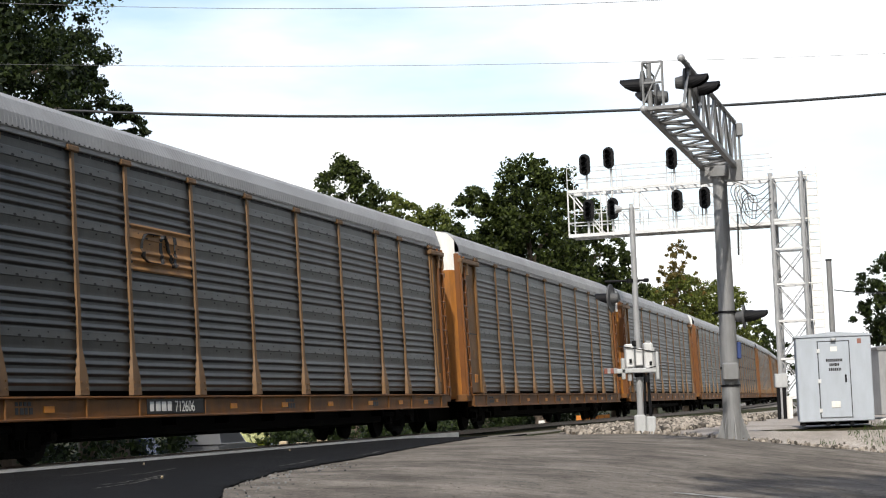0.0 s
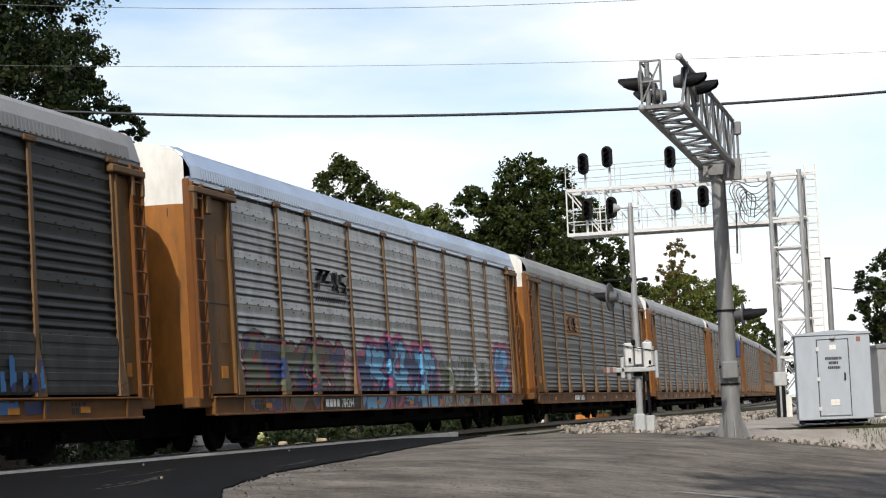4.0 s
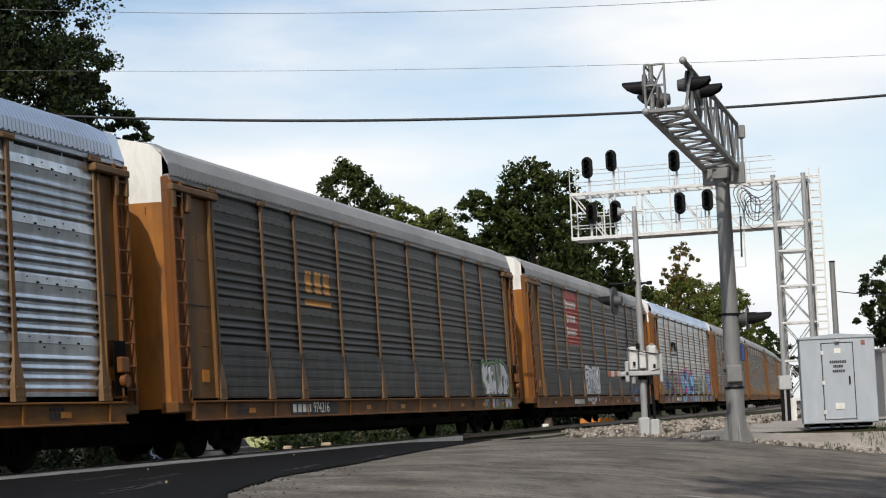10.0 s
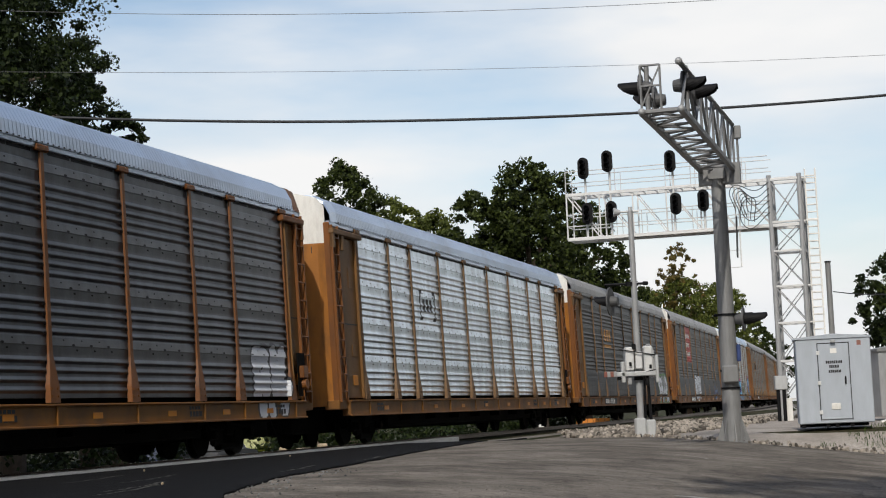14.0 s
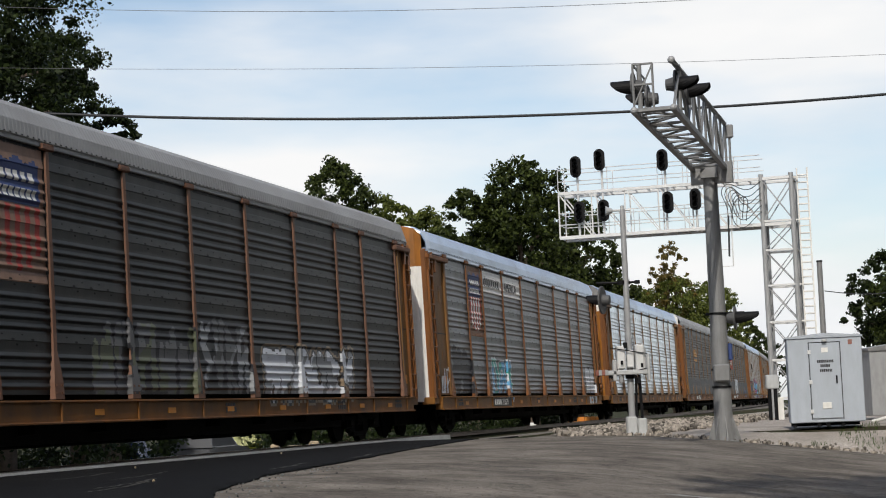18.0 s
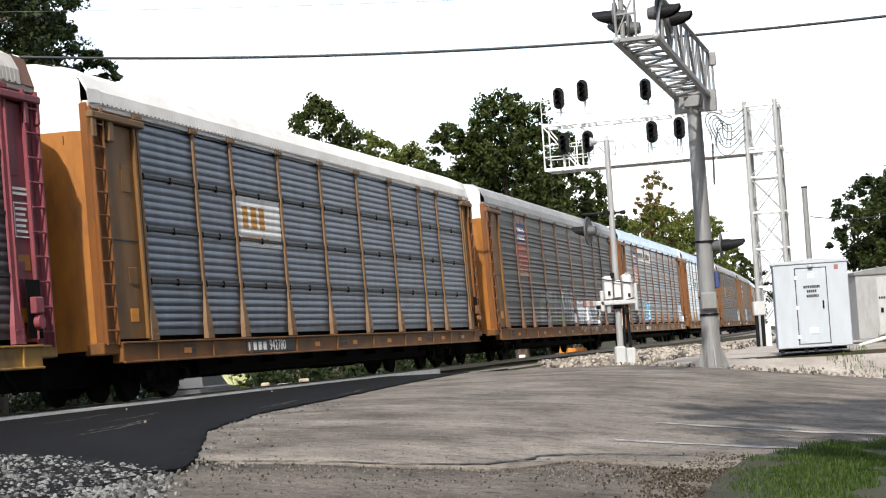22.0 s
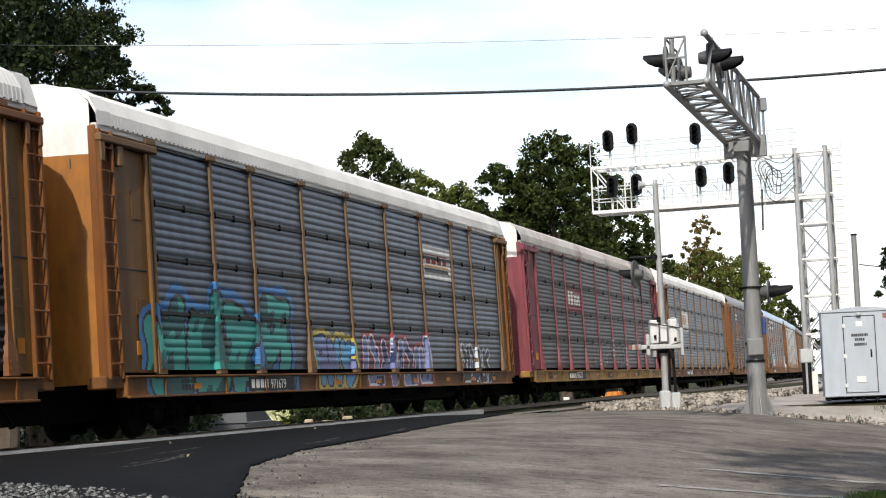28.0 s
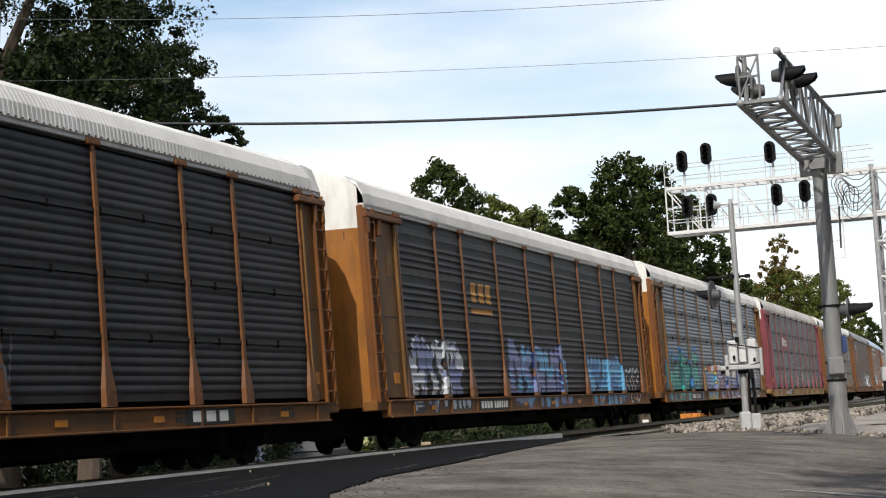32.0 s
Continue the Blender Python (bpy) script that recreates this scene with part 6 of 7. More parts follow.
def meter_box():
    foot = Vector((12.36, 64.0, -0.12))
    thing = empty("meter_box", Matrix.Translation(foot), "grey junction box on two short dark legs", "junction box")
    for x in (-0.1, 0.12):
        bm = bmesh.new()
        tube(bm, (x, 0, 0), (x, 0, 1.25), 0.07, n=8)
        part("leg", bm, M_SIGNAL_AND_SHADE, thing)
    bm = bmesh.new()
    box(bm, -0.22, 0.24, -0.14, 0.14, 1.18, 1.70, 0.03)
    part("box", bm, M_SILVERPAINT, thing)


meter_box()


def steel_pole():
    foot = Vector((15.75, 70.0, -0.3))
    thing = empty("steel_pole", Matrix.Translation(foot), "dark grey steel pole behind the equipment house", "pole")
    bm = bmesh.new()
    tube(bm, (0, 0, 0), (0, 0, 6.5), 0.125, 0.11, n=14)
    part("shaft", bm, M_GALV, thing)
    bm = bmesh.new()
    tube(bm, (0, 0, 6.5), (0, 0, 6.56), 0.13, n=14)
    part("cap", bm, M_SIGNAL_AND_SHADE, thing)
    cu = bpy.data.curves.new("service_wire", "CURVE")
    cu.dimensions, cu.bevel_depth = "3D", 0.02
    sp = cu.splines.new("POLY")
    sp.points.add(8)
    for i in range(9):
        f = i / 8
        sp.points[i].co = (0.15 + 4.2 * f, 0, 5.3 - 0.25 * math.sin(math.pi * f) + 0.1 * f, 1)
    cu.materials.append(M_WIRE)
    c = new("service_wire", cu)
    c.parent = thing


steel_pole()


# ---- overhead wires between two poles out of the way ----
def wire(name, a, b, sag, r, label):
    cu = bpy.data.curves.new(name, "CURVE")
    cu.dimensions, cu.bevel_depth, cu.bevel_resolution = "3D", r, 2
    sp = cu.splines.new("POLY")
    sp.points.add(40)
    for i in range(41):
        f = i / 40
        p = Vector(a).lerp(Vector(b), f)
        sp.points[i].co = (p.x, p.y, p.z - 4 * sag * f * (1 - f), 1)
    cu.materials.append(M_WIRE if r > 0.02 else M_THINWIRE)
    return tagged(new(name, cu), label, "wire", "overhead wires")


LP, RP = Vector((-30, 50, 0)), Vector((38, 50, 0))
for p in (LP, RP):
    thing = empty("utility_pole", Matrix.Translation((p.x, p.y, -1.0)), "tall weathered wooden utility pole with a crossarm", "utility pole", "utility poles")
    bm = bmesh.new()
    tube(bm, (0, 0, 0), (0, 0, 16.4), 0.17, 0.12, n=12)
    part("shaft", bm, M_WOODPOLE, thing)
    bm = bmesh.new()
    box(bm, -1.1, 1.1, -0.06, 0.06, 15.6, 15.75, 0.01)
    part("crossarm", bm, M_WOODPOLE, thing)
wire("cable", LP + UP * 12.29, RP + UP * 12.29, 3.0, 0.042, "thick black overhead cable above the road")
wire("wire", LP + UP * 12.55, RP + UP * 11.52, 1.27, 0.006, "thin dark overhead wire above the road")
wire("wire", LP + UP * 15.1, RP + UP * 15.1, 2.55, 0.008, "thin dark overhead wire above the road")


# ---- trees ----
def leaf_paint(name, a, b):
    m = bpy.data.materials.new(name)
    m.use_nodes = True
    n, l = m.node_tree.nodes, m.node_tree.links
    bs = n["Principled BSDF"]
    geo, ramp = n.new("ShaderNodeNewGeometry"), n.new("ShaderNodeValToRGB")
    ramp.color_ramp.elements[0].color, ramp.color_ramp.elements[1].color = (*a, 1), (*b, 1)
    l.new(geo.outputs["Random Per Island"], ramp.inputs["Fac"])
    l.new(ramp.outputs["Color"], bs.inputs["Base Color"])
    bs.inputs["Roughness"].default_value = 0.55
    bs.inputs["Specular IOR Level"].default_value = 0.2
    tr, mix, out = n.new("ShaderNodeBsdfTranslucent"), n.new("ShaderNodeMixShader"), n["Material Output"]
    l.new(ramp.outputs["Color"], tr.inputs["Color"])
    mix.inputs["Fac"].default_value = 0.3
    l.new(bs.outputs[0], mix.inputs[1])
    l.new(tr.outputs[0], mix.inputs[2])
    l.new(mix.outputs[0], out.inputs["Surface"])
    return m


LEAF = {
    "dark": leaf_paint("dark_leaves", (0.005, 0.010, 0.003), (0.034, 0.050, 0.012)),
    "mid": leaf_paint("green_leaves", (0.006, 0.012, 0.003), (0.072, 0.094, 0.020)),
    "light": leaf_paint("yellow_green_leaves", (0.03, 0.045, 0.008), (0.17, 0.19, 0.040)),
    # leaf colour with the shade beyond the track put into it
    "shade": leaf_paint("shade_darkened_leaves", (0.004, 0.008, 0.003), (0.018, 0.026, 0.008)),
    "autumn": leaf_paint("turning_leaves", (0.07, 0.075, 0.02), (0.20, 0.13, 0.035)),
    "grass": leaf_paint("grass_blades", (0.018, 0.044, 0.006), (0.075, 0.120, 0.020)),
}


def leaf_cloud(rng, blobs, per, size, squash=0.75):
    """Many small four-cornered leaves round clump centres. blobs: (centre, radius)."""
    C = np.concatenate([np.repeat(np.array([c]), per, 0) for c, r in blobs])
    R = np.concatenate([np.full(per, r) for c, r in blobs])
    d = rng.normal(size=C.shape)
    d /= np.linalg.norm(d, axis=1)[:, None]
    rad = R * 0.95 * np.abs(rng.normal(size=len(R))) ** 0.7
    P = C + d * np.minimum(rad, R * 1.15)[:, None] * np.array([1, 1, squash])
    a = rng.normal(size=P.shape)
    a /= np.linalg.norm(a, axis=1)[:, None]
    b = np.cross(a, rng.normal(size=P.shape))
    b /= np.linalg.norm(b, axis=1)[:, None]
    s = (size * (0.6 + 0.8 * rng.random(len(P))))[:, None]
    V = np.stack([P - a * s * 0.5, P + b * s * 0.34 - a * s * 0.05, P + a * s * 0.55, P - b * s * 0.34], 1).reshape(-1, 3)
    F = np.arange(len(V)).reshape(-1, 4)
    return V, F


def tree(where, height, spread, leaf, seed, clumps=120, per=60, size=0.4, low=0.25, label="", shape=1.0, kind_name="tree"):
    """A tapered trunk, forking limbs, and a ragged crown of leaf clumps with gaps."""
    size, per = size * 0.62, int(per * 1.1)
    rng = np.random.default_rng(seed)
    thing = empty(kind_name, Matrix.Translation(where), label or "tall leafy green deciduous tree", "tree", "trees beyond the track")
    bm = bmesh.new()
    top = Vector((rng.normal() * 0.4, rng.normal() * 0.4, height * 0.8))
    prev, r0 = Vector((0, 0, -0.5)), 0.028 * height
    for k in range(1, 6):
        p = top * (k / 5) + Vector((rng.normal(), rng.normal(), 0)) * 0.12
        tube(bm, prev, p, r0 * (1 - (k - 1) / 5.6), r0 * (1 - k / 5.6), n=9)
        prev = p
    blobs = []
    cz, rz = height * (1 + low) / 2, height * (1 - low) / 2
    tips = []
    for k in range(13):
        a, f = k * 2.4 + rng.random(), 0.3 + 0.6 * (k / 13)
        base = top * f
        e = Vector((math.cos(a), math.sin(a), 0)) * spread * (0.75 * (1.1 - 0.6 * abs(f - 0.45))) + Vector((0, 0, cz + rz * (f * 1.6 - 0.85)))
        mid = base.lerp(e, 0.5) + Vector((0, 0, 0.06 * height))
        tube(bm, base, mid, r0 * 0.38, r0 * 0.22, n=6)
        tube(bm, mid, e, r0 * 0.22, r0 * 0.07, n=6)
        tips += [e, mid]
    part("trunk", bm, M_BARK, thing)
    for k in range(int(clumps * 2.3)):
        a, z = rng.random() * 6.283, rng.random() * 2 - 1
        wide = math.sqrt(max(0.0, 1 - abs(z) ** (2.2 * shape)))
        rr = (0.30 + 0.70 * rng.random() ** 0.6) * wide
        wob = 1.0 + 0.09 * noise.noise(Vector((a * 1.5, z * 2.5, seed))) + 0.07 * noise.noise(Vector((a * 4, z * 6, seed)))
        c = np.array([math.cos(a) * spread * rr * wob, math.sin(a) * spread * rr * wob, cz + z * rz * wob])
        blobs.append((c, spread * (0.06 + 0.09 * rng.random())))
    for e in tips:
        blobs.append((np.array(e), spread * 0.15))
    V, F = leaf_cloud(rng, blobs, per, size)
    core = []
    for k in range(max(8, clumps // 5)):
        a, z = rng.random() * 6.283, rng.random() * 1.7 - 0.95
        rr = 0.62 * rng.random() ** 0.5 * math.sqrt(max(0.0, 1 - abs(z) ** 2))
        core.append((np.array([math.cos(a) * spread * rr, math.sin(a) * spread * rr, cz + z * rz * 0.86]), spread * 0.24))
    V2, F2 = leaf_cloud(rng, core, int(per * 1.6), size * 1.2)
    V, F = np.concatenate([V, V2]), np.concatenate([F, F2 + len(V)])
    me = bpy.data.meshes.new("crown")
    me.from_pydata(V.tolist(), [], F.tolist())
    part("crown", me, LEAF[leaf], thing)
    return thing


def ray_place(px, depth):
    """x of a thing at that depth that stands px across the thirteenth second's picture."""
    return (px - 784) / 3031 * depth + 0.0035 * depth


TREES = [
    (-215, 62, 24.0, 8.0, "dark", 150, 190, 0.24, 0.2), (0, 66, 18.8, 4.4, "dark", 150, 190, 0.24, 0.25), (-60, 58, 15.0, 4.5, "dark", 70, 100, 0.32, 0.3),
    (198, 70, 13.7, 1.9, "dark", 45, 130, 0.24, 0.5), (140, 69, 15.2, 2.2, "dark", 55, 130, 0.24, 0.4),
    (603, 135, 20.2, 4.4, "mid", 230, 70, 0.42, 0.2), (545, 150, 16.5, 3.0, "mid", 60, 60, 0.45, 0.2),
    (690, 150, 19.2, 4.6, "light", 110, 60, 0.5, 0.2), (755, 155, 18.6, 4.6, "light", 110, 60, 0.5, 0.2), (640, 175, 19.8, 4.6, "mid", 90, 50, 0.5, 0.2),
    (835, 118, 15.6, 3.4, "mid", 100, 75, 0.42, 0.15), (938, 118, 17.4, 4.7, "mid", 190, 80, 0.42, 0.12), (1015, 124, 16.0, 3.6, "mid", 110, 70, 0.42, 0.12), (1066, 130, 12.6, 3.0, "mid", 100, 60, 0.42, 0.12), (890, 128, 13.0, 4.5, "dark", 70, 60, 0.45, 0.1),
    (1190, 215, 20.2, 3.2, "autumn", 60, 40, 0.5, 0.3), (1195, 215, 15.8, 6.2, "light", 120, 60, 0.55, 0.1), (1255, 230, 16.0, 5.4, "light", 110, 60, 0.55, 0.1), (1135, 225, 15.6, 4.8, "light", 80, 60, 0.55, 0.1),
    (1320, 250, 12.3, 3.6, "mid", 45, 55, 0.55, 0.1), (1345, 280, 10.5, 4.0, "dark", 45, 50, 0.6, 0.1),
    (1583, 88, 8.0, 2.6, "dark", 75, 80, 0.30, 0.15), (1655, 84, 8.6, 3.0, "mid", 80, 80, 0.30, 0.1),
]
for k, (px, depth, h, spread, leaf, clumps, per, size, low) in enumerate(TREES):
    q = Vector((ray_place(px, depth), depth)) - BASE
    z = ground_z(q.dot(DV), q.dot(NV))
    tree((ray_place(px, depth), depth, z), h - z, spread, leaf, 11 + k, clumps, per, size, low, {"dark": "dark green leafy tree", "mid": "tall green leafy tree", "light": "yellow-green leafy tree", "autumn": "thin tree with turning leaves"}[leaf] + " beyond the railway")


# ---- beyond the track: hedge, parked vehicles and odds and ends, seen under the cars ----
def hedge(name, s0, s1, u0, u1, height, leaf, seed, label, per=120):
    rng = np.random.default_rng(seed)
    blobs = []
    n = int((s1 - s0) * 1.1)
    for k in range(n):
        s, u = s0 + (s1 - s0) * (k + rng.random()) / n, rng.uniform(u0, u1)
        h = height * (0.5 + 0.7 * rng.random())
        p = on_ground(s, u)
        for f in (0.25, 0.7):
            blobs.append((np.array((p.x + rng.normal() * 0.3, p.y + rng.normal() * 0.3, p.z + h * f)), h * 0.42))
    V, F = leaf_cloud(rng, blobs, per, 0.22)
    me = bpy.data.meshes.new(name)
    me.from_pydata(V.tolist(), [], F.tolist())
    return tagged(part(name, me, LEAF[leaf]), label, "bushes", kind="stuff")


# the bushes and weeds of "shade" leaf carry their shade in the colour
hedge("hedge", 20, 75, -26, -20, 2.0, "shade", 71, "green bushes along the far side of the tracks")
hedge("hedge", 55, 140, -22, -14, 2.6, "dark", 72, "green bushes farther along the tracks")
hedge("hedge", 10, 40, -13, -10.5, 0.5, "shade", 73, "low weeds beside the far rail", 60)


def parked_car(s, u, turn, colour, label, tall=1.5, long=4.6, pickup=False):
    p = on_ground(s, u)
    thing = empty("parked_car", Matrix.Translation(p) @ Matrix.Rotation(turn, 4, "Z"), label, "car", "vehicles parked beyond the track")
    body_m = paint("car_paint", colour, 0.25, 0.2, 0.04, 2)
    h, w = long / 2, 0.88
    bm = bmesh.new()
    side = [(-h, 0.35), (-h + 0.05, 0.85), (-h * 0.5, 0.95), (h * 0.45, 0.95), (h - 0.15, 0.82), (h, 0.6), (h, 0.33)]
    a, b = [bm.verts.new((x, -w, z)) for x, z in side], [bm.verts.new((x, w, z)) for x, z in side]
    bm.faces.new(a)
    bm.faces.new(list(reversed(b)))
    for k in range(len(side)):
        bm.faces.new((a[k - 1], b[k - 1], b[k], a[k]))
    bmesh.ops.recalc_face_normals(bm, faces=bm.faces)
    bmesh.ops.bevel(bm, geom=list(bm.edges), offset=0.05, segments=2, affect="EDGES")
    part("body", bm, body_m, thing)
    x0, x1 = (-0.3, h * 0.45) if pickup else (-h * 0.82, h * 0.42)
    bm = bmesh.new()
    ring0 = [(x0, -w + 0.04), (x1, -w + 0.04), (x1, w - 0.04), (x0, w - 0.04)]
    ring1 = [(x0 + 0.25, -w + 0.2), (x1 - 0.55, -w + 0.2), (x1 - 0.55, w - 0.2), (x0 + 0.25, w - 0.2)]
    r0, r1 = [bm.verts.new((x, y, 0.93)) for x, y in ring0], [bm.verts.new((x, y, tall)) for x, y in ring1]
    bm.faces.new(r1)
    for k in range(4):
        bm.faces.new((r0[k - 1], r0[k], r1[k], r1[k - 1]))
    part("cabin", bm, body_m, thing)
    for y in (-1, 1):
        bm = bmesh.new()
        bm.faces.new([bm.verts.new((x, y * yy, z)) for x, yy, z in ((x0 + 0.14, w - 0.05 + 0.004, 0.99), (x1 - 0.2, w - 0.05 + 0.004, 0.99), (x1 - 0.6, w - 0.19 + 0.01, tall - 0.07), (x0 + 0.27, w - 0.19 + 0.01, tall - 0.07))])
        part("window", bm, M_PLATE, thing)
    for x in (-h * 0.62, h * 0.62):
        for y in (-w + 0.02, w - 0.02):
            bm = bmesh.new()
            tube(bm, (x, y - 0.1, 0.33), (x, y + 0.1, 0.33), 0.33, n=20)
            wheel = part("wheel", bm, M_RUBBER, thing)
            bm = bmesh.new()
            tube(bm, (x, y - 0.11, 0.33), (x, y + 0.11, 0.33), 0.2, n=14)
            part("rim", bm, M_STEEL, wheel)
    for y in (-0.6, 0.6):
        bm = bmesh.new()
        box(bm, h - 0.06, h + 0.01, y - 0.16, y + 0.16, 0.58, 0.70, 0.01)
        part("headlight", bm, M_WHITE, thing)


def beyond(px, depth):
    """Track coordinates of a place beyond the rails."""
    p = Vector(((px - 784) / 3031 * depth + 0.0035 * depth, depth)) - BASE
    return p.dot(DV), p.dot(NV)


parked_car(*beyond(215, 78), -0.25, (0.02, 0.035, 0.10), "blue pickup parked beyond the track", 1.7, 5.2, True)
parked_car(*beyond(368, 74), 1.3, (0.12, 0.123, 0.13), "silver car parked beyond the track")
parked_car(*beyond(425, 80), 1.7, (0.09, 0.10, 0.008), "yellow-green car parked beyond the track")
for k, (px, w, h) in enumerate(((480, 0.35, 0.75), (520, 0.9, 0.6), (548, 0.3, 0.7))):
    bm = bmesh.new()
    box(bm, -w / 2, w / 2, -0.3, 0.3, -0.1, h, 0.05)
    ob = part("stone_block", bm, M_TANSTONE)
    ob.matrix_world = Matrix.Translation(on_ground(*beyond(px, 74))) @ Matrix.Rotation(0.2 * k, 4, "Z")
    tagged(ob, "pale tan stone block in the grass", "stone block", "stone blocks")
bm = bmesh.new()
for k in range(6):
    box(bm, -0.9 + k * 0.3, -0.62 + k * 0.3, -0.04, 0.04, 0.0, 0.42, 0.01)
ob = part("barricade_board", bm, M_SAFETY)
ob.matrix_world = Matrix.Translation(on_ground(*beyond(1026, 92), 0.05)) @ Matrix.Rotation(-0.1, 4, "Z")
tagged(ob, "low orange safety board beside the far rail", "barricade")
bm = bmesh.new()
box(bm, -0.16, 0.16, -0.1, 0.1, 0, 0.5, 0.02)
ob = part("marker_box", bm, M_WHITE)
ob.location = on_ground(*beyond(935, 92), 0.02)
tagged(ob, "small white box beside the far rail", "box")

# ---- stones and grass ----
PHI = (1 + 5 ** 0.5) / 2
ICO = np.array([(-1, PHI, 0), (1, PHI, 0), (-1, -PHI, 0), (1, -PHI, 0), (0, -1, PHI), (0, 1, PHI), (0, -1, -PHI), (0, 1, -PHI), (PHI, 0, -1), (PHI, 0, 1), (-PHI, 0, -1), (-PHI, 0, 1)]) / 1.9
ICO_F = np.array([(0, 11, 5), (0, 5, 1), (0, 1, 7), (0, 7, 10), (0, 10, 11), (1, 5, 9), (5, 11, 4), (11, 10, 2), (10, 7, 6), (7, 1, 8), (3, 9, 4), (3, 4, 2), (3, 2, 6), (3, 6, 8), (3, 8, 9), (4, 9, 5), (2, 4, 11), (6, 2, 10), (8, 6, 7), (9, 8, 1)])


def stones(name, count, place, size, material, seed, label, bury=0.2):
    """Angular crushed stones, each of its own shape. place(rng) gives (s, u) or None; size: radius range."""
    rng = np.random.default_rng(seed)
    V, F = [], []
    for k in range(count):
        q = place(rng)
        if q is None:
            continue
        r = rng.uniform(*size)
        m = np.array(Euler(rng.random(3) * 6.28).to_matrix())
        shape = ICO * (0.75 + 0.5 * rng.random((12, 1))) * np.array([1.25, 1.0, 0.75]) * r
        p = np.array(on_ground(*q, r * (0.6 - bury) + (rng.random() ** 2) * r * 0.8))
        F.append(ICO_F + 12 * len(V))
        V.append(shape @ m.T + p)
    me = bpy.data.meshes.new(name)
    me.from_pydata(np.concatenate(V).tolist(), [], np.concatenate(F).tolist())
    return tagged(part(name, me, material), label, "gravel", kind="stuff")


def stone_paint(name, dark, light):
    m = leaf_paint(name, dark, light)
    n, l = m.node_tree.nodes, m.node_tree.links
    bs = n["Principled BSDF"]
    l.new(bs.outputs[0], n["Material Output"].inputs["Surface"])
    bs.inputs["Roughness"].default_value = 0.9
    return m


M_STONE = stone_paint("crushed_limestone", (0.012, 0.012, 0.012), (0.24, 0.245, 0.24))
M_GRIT = stone_paint("road_grit", (0.03, 0.027, 0.023), (0.24, 0.21, 0.18))
M_STONE_TAN = stone_paint("tan_ballast_stone", (0.05, 0.044, 0.038), (0.44, 0.39, 0.33))


def near_pile(rng):
    s, u = rng.uniform(8.6, 14.4), rng.uniform(3.2, 10.6)
    limit = float(np.interp(u, [3, 6.9, 8.1, 9.0, 10.2], [14.6, 14.05, 13.35, 12.9, 11.2])) + rng.normal() * 0.12
    return (s, u) if s < limit and u < float(np.interp(s, [9, 11, 13], [10.0, 9.7, 9.0])) + rng.normal() * 0.2 else None


stones("ballast_pile", 34000, near_pile, (0.013, 0.028), M_STONE, 81, "pile of grey-white crushed stone at the asphalt's end")


def far_shoulder(rng):
    s, u = 43.0 + 36 * rng.random() ** 1.3, rng.uniform(1.4, 9.3)
    edge = line_at(FAR_EDGE, u) + 0.4
    return (s, u) if s > edge and u < 7.8 + 1.2 * noise.noise(Vector((s * 0.4, 0, 0))) else None


stones("ballast_shoulder", 11000, far_shoulder, (0.03, 0.085), M_STONE_TAN, 82, "tan and grey ballast stones along the track shoulder", 0.1)


def rubble(rng):
    u = rng.uniform(5.5, 22)
    return (line_at(FAR_EDGE, u) + 0.25 + abs(rng.normal()) * 0.5, u)


stones("roadside_rubble", 900, rubble, (0.015, 0.05), M_STONE_TAN, 83, "loose stones and crumbs of asphalt along the road edge", 0.1)


def crumbs(rng):
    u = rng.uniform(8.8, 14)
    return (line_at(NEAR_EDGE, u) - abs(rng.normal()) * 1.4 + 0.15, u)


stones("asphalt_crumbs", 1500, crumbs, (0.004, 0.011), M_GRIT, 84, "loose crumbs along the broken asphalt edge", 0.0)


def lot_grit(rng):
    s = 14.5 + 24 * rng.random() ** 1.6
    return (s, rng.uniform(max(7.5, line_at(ASPH, min(s, 24)) + 0.2), 17))


stones("lot_grit", 8000, lot_grit, (0.004, 0.011), M_GRIT, 86, "fine grit scattered over the old asphalt", 0.1)


def patch_crumbs(rng):
    s = rng.uniform(13.2, 24)
    return (s, line_at(ASPH, s) + abs(rng.normal()) * 0.35)


stones("patch_crumbs", 260, patch_crumbs, (0.006, 0.018), M_STONE, 85, "crumbs of stone along the fresh asphalt's edge", 0.0)


def grass(name, count, place, height, seed, label, leaf="grass"):
    rng = np.random.default_rng(seed)
    V = []
    for k in range(count):
        q = place(rng)
        if q is None:
            continue
        p = np.array(on_ground(*q, 0.01))
        h, a = rng.uniform(*height), rng.random() * 6.28
        lean = np.array([math.cos(a), math.sin(a), 0]) * h * rng.uniform(0.1, 0.6)
        side = np.array([-math.sin(a), math.cos(a), 0]) * max(0.006, h * 0.07)
        V += [p - side, p + side, p + lean * 0.5 + np.array([0, 0, h * 0.65]) + side * 0.6, p + lean + np.array([0, 0, h])]
    me = bpy.data.meshes.new(name)
    V = np.array(V)
    me.from_pydata(V.tolist(), [], np.arange(len(V)).reshape(-1, 4).tolist())
    return tagged(part(name, me, LEAF[leaf]), label, "grass", kind="stuff")


def near_lawn(rng):
    s, u = rng.uniform(9.5, 22), rng.uniform(12.3, 19)
    edge = float(np.interp(s, [9, 13.5, 15.5, 17.7, 20.4, 22, 23.5], [13.3, 13.4, 13.1, 13.0, 13.4, 14.4, 16.0])) + 0.25 * noise.noise(Vector((s * 1.3, 4, 0))) + abs(rng.normal()) * 0.35 + 0.15
    return (s, u) if u > edge and noise.noise(Vector((s * 0.9, u * 0.9, 9))) > -0.12 else None


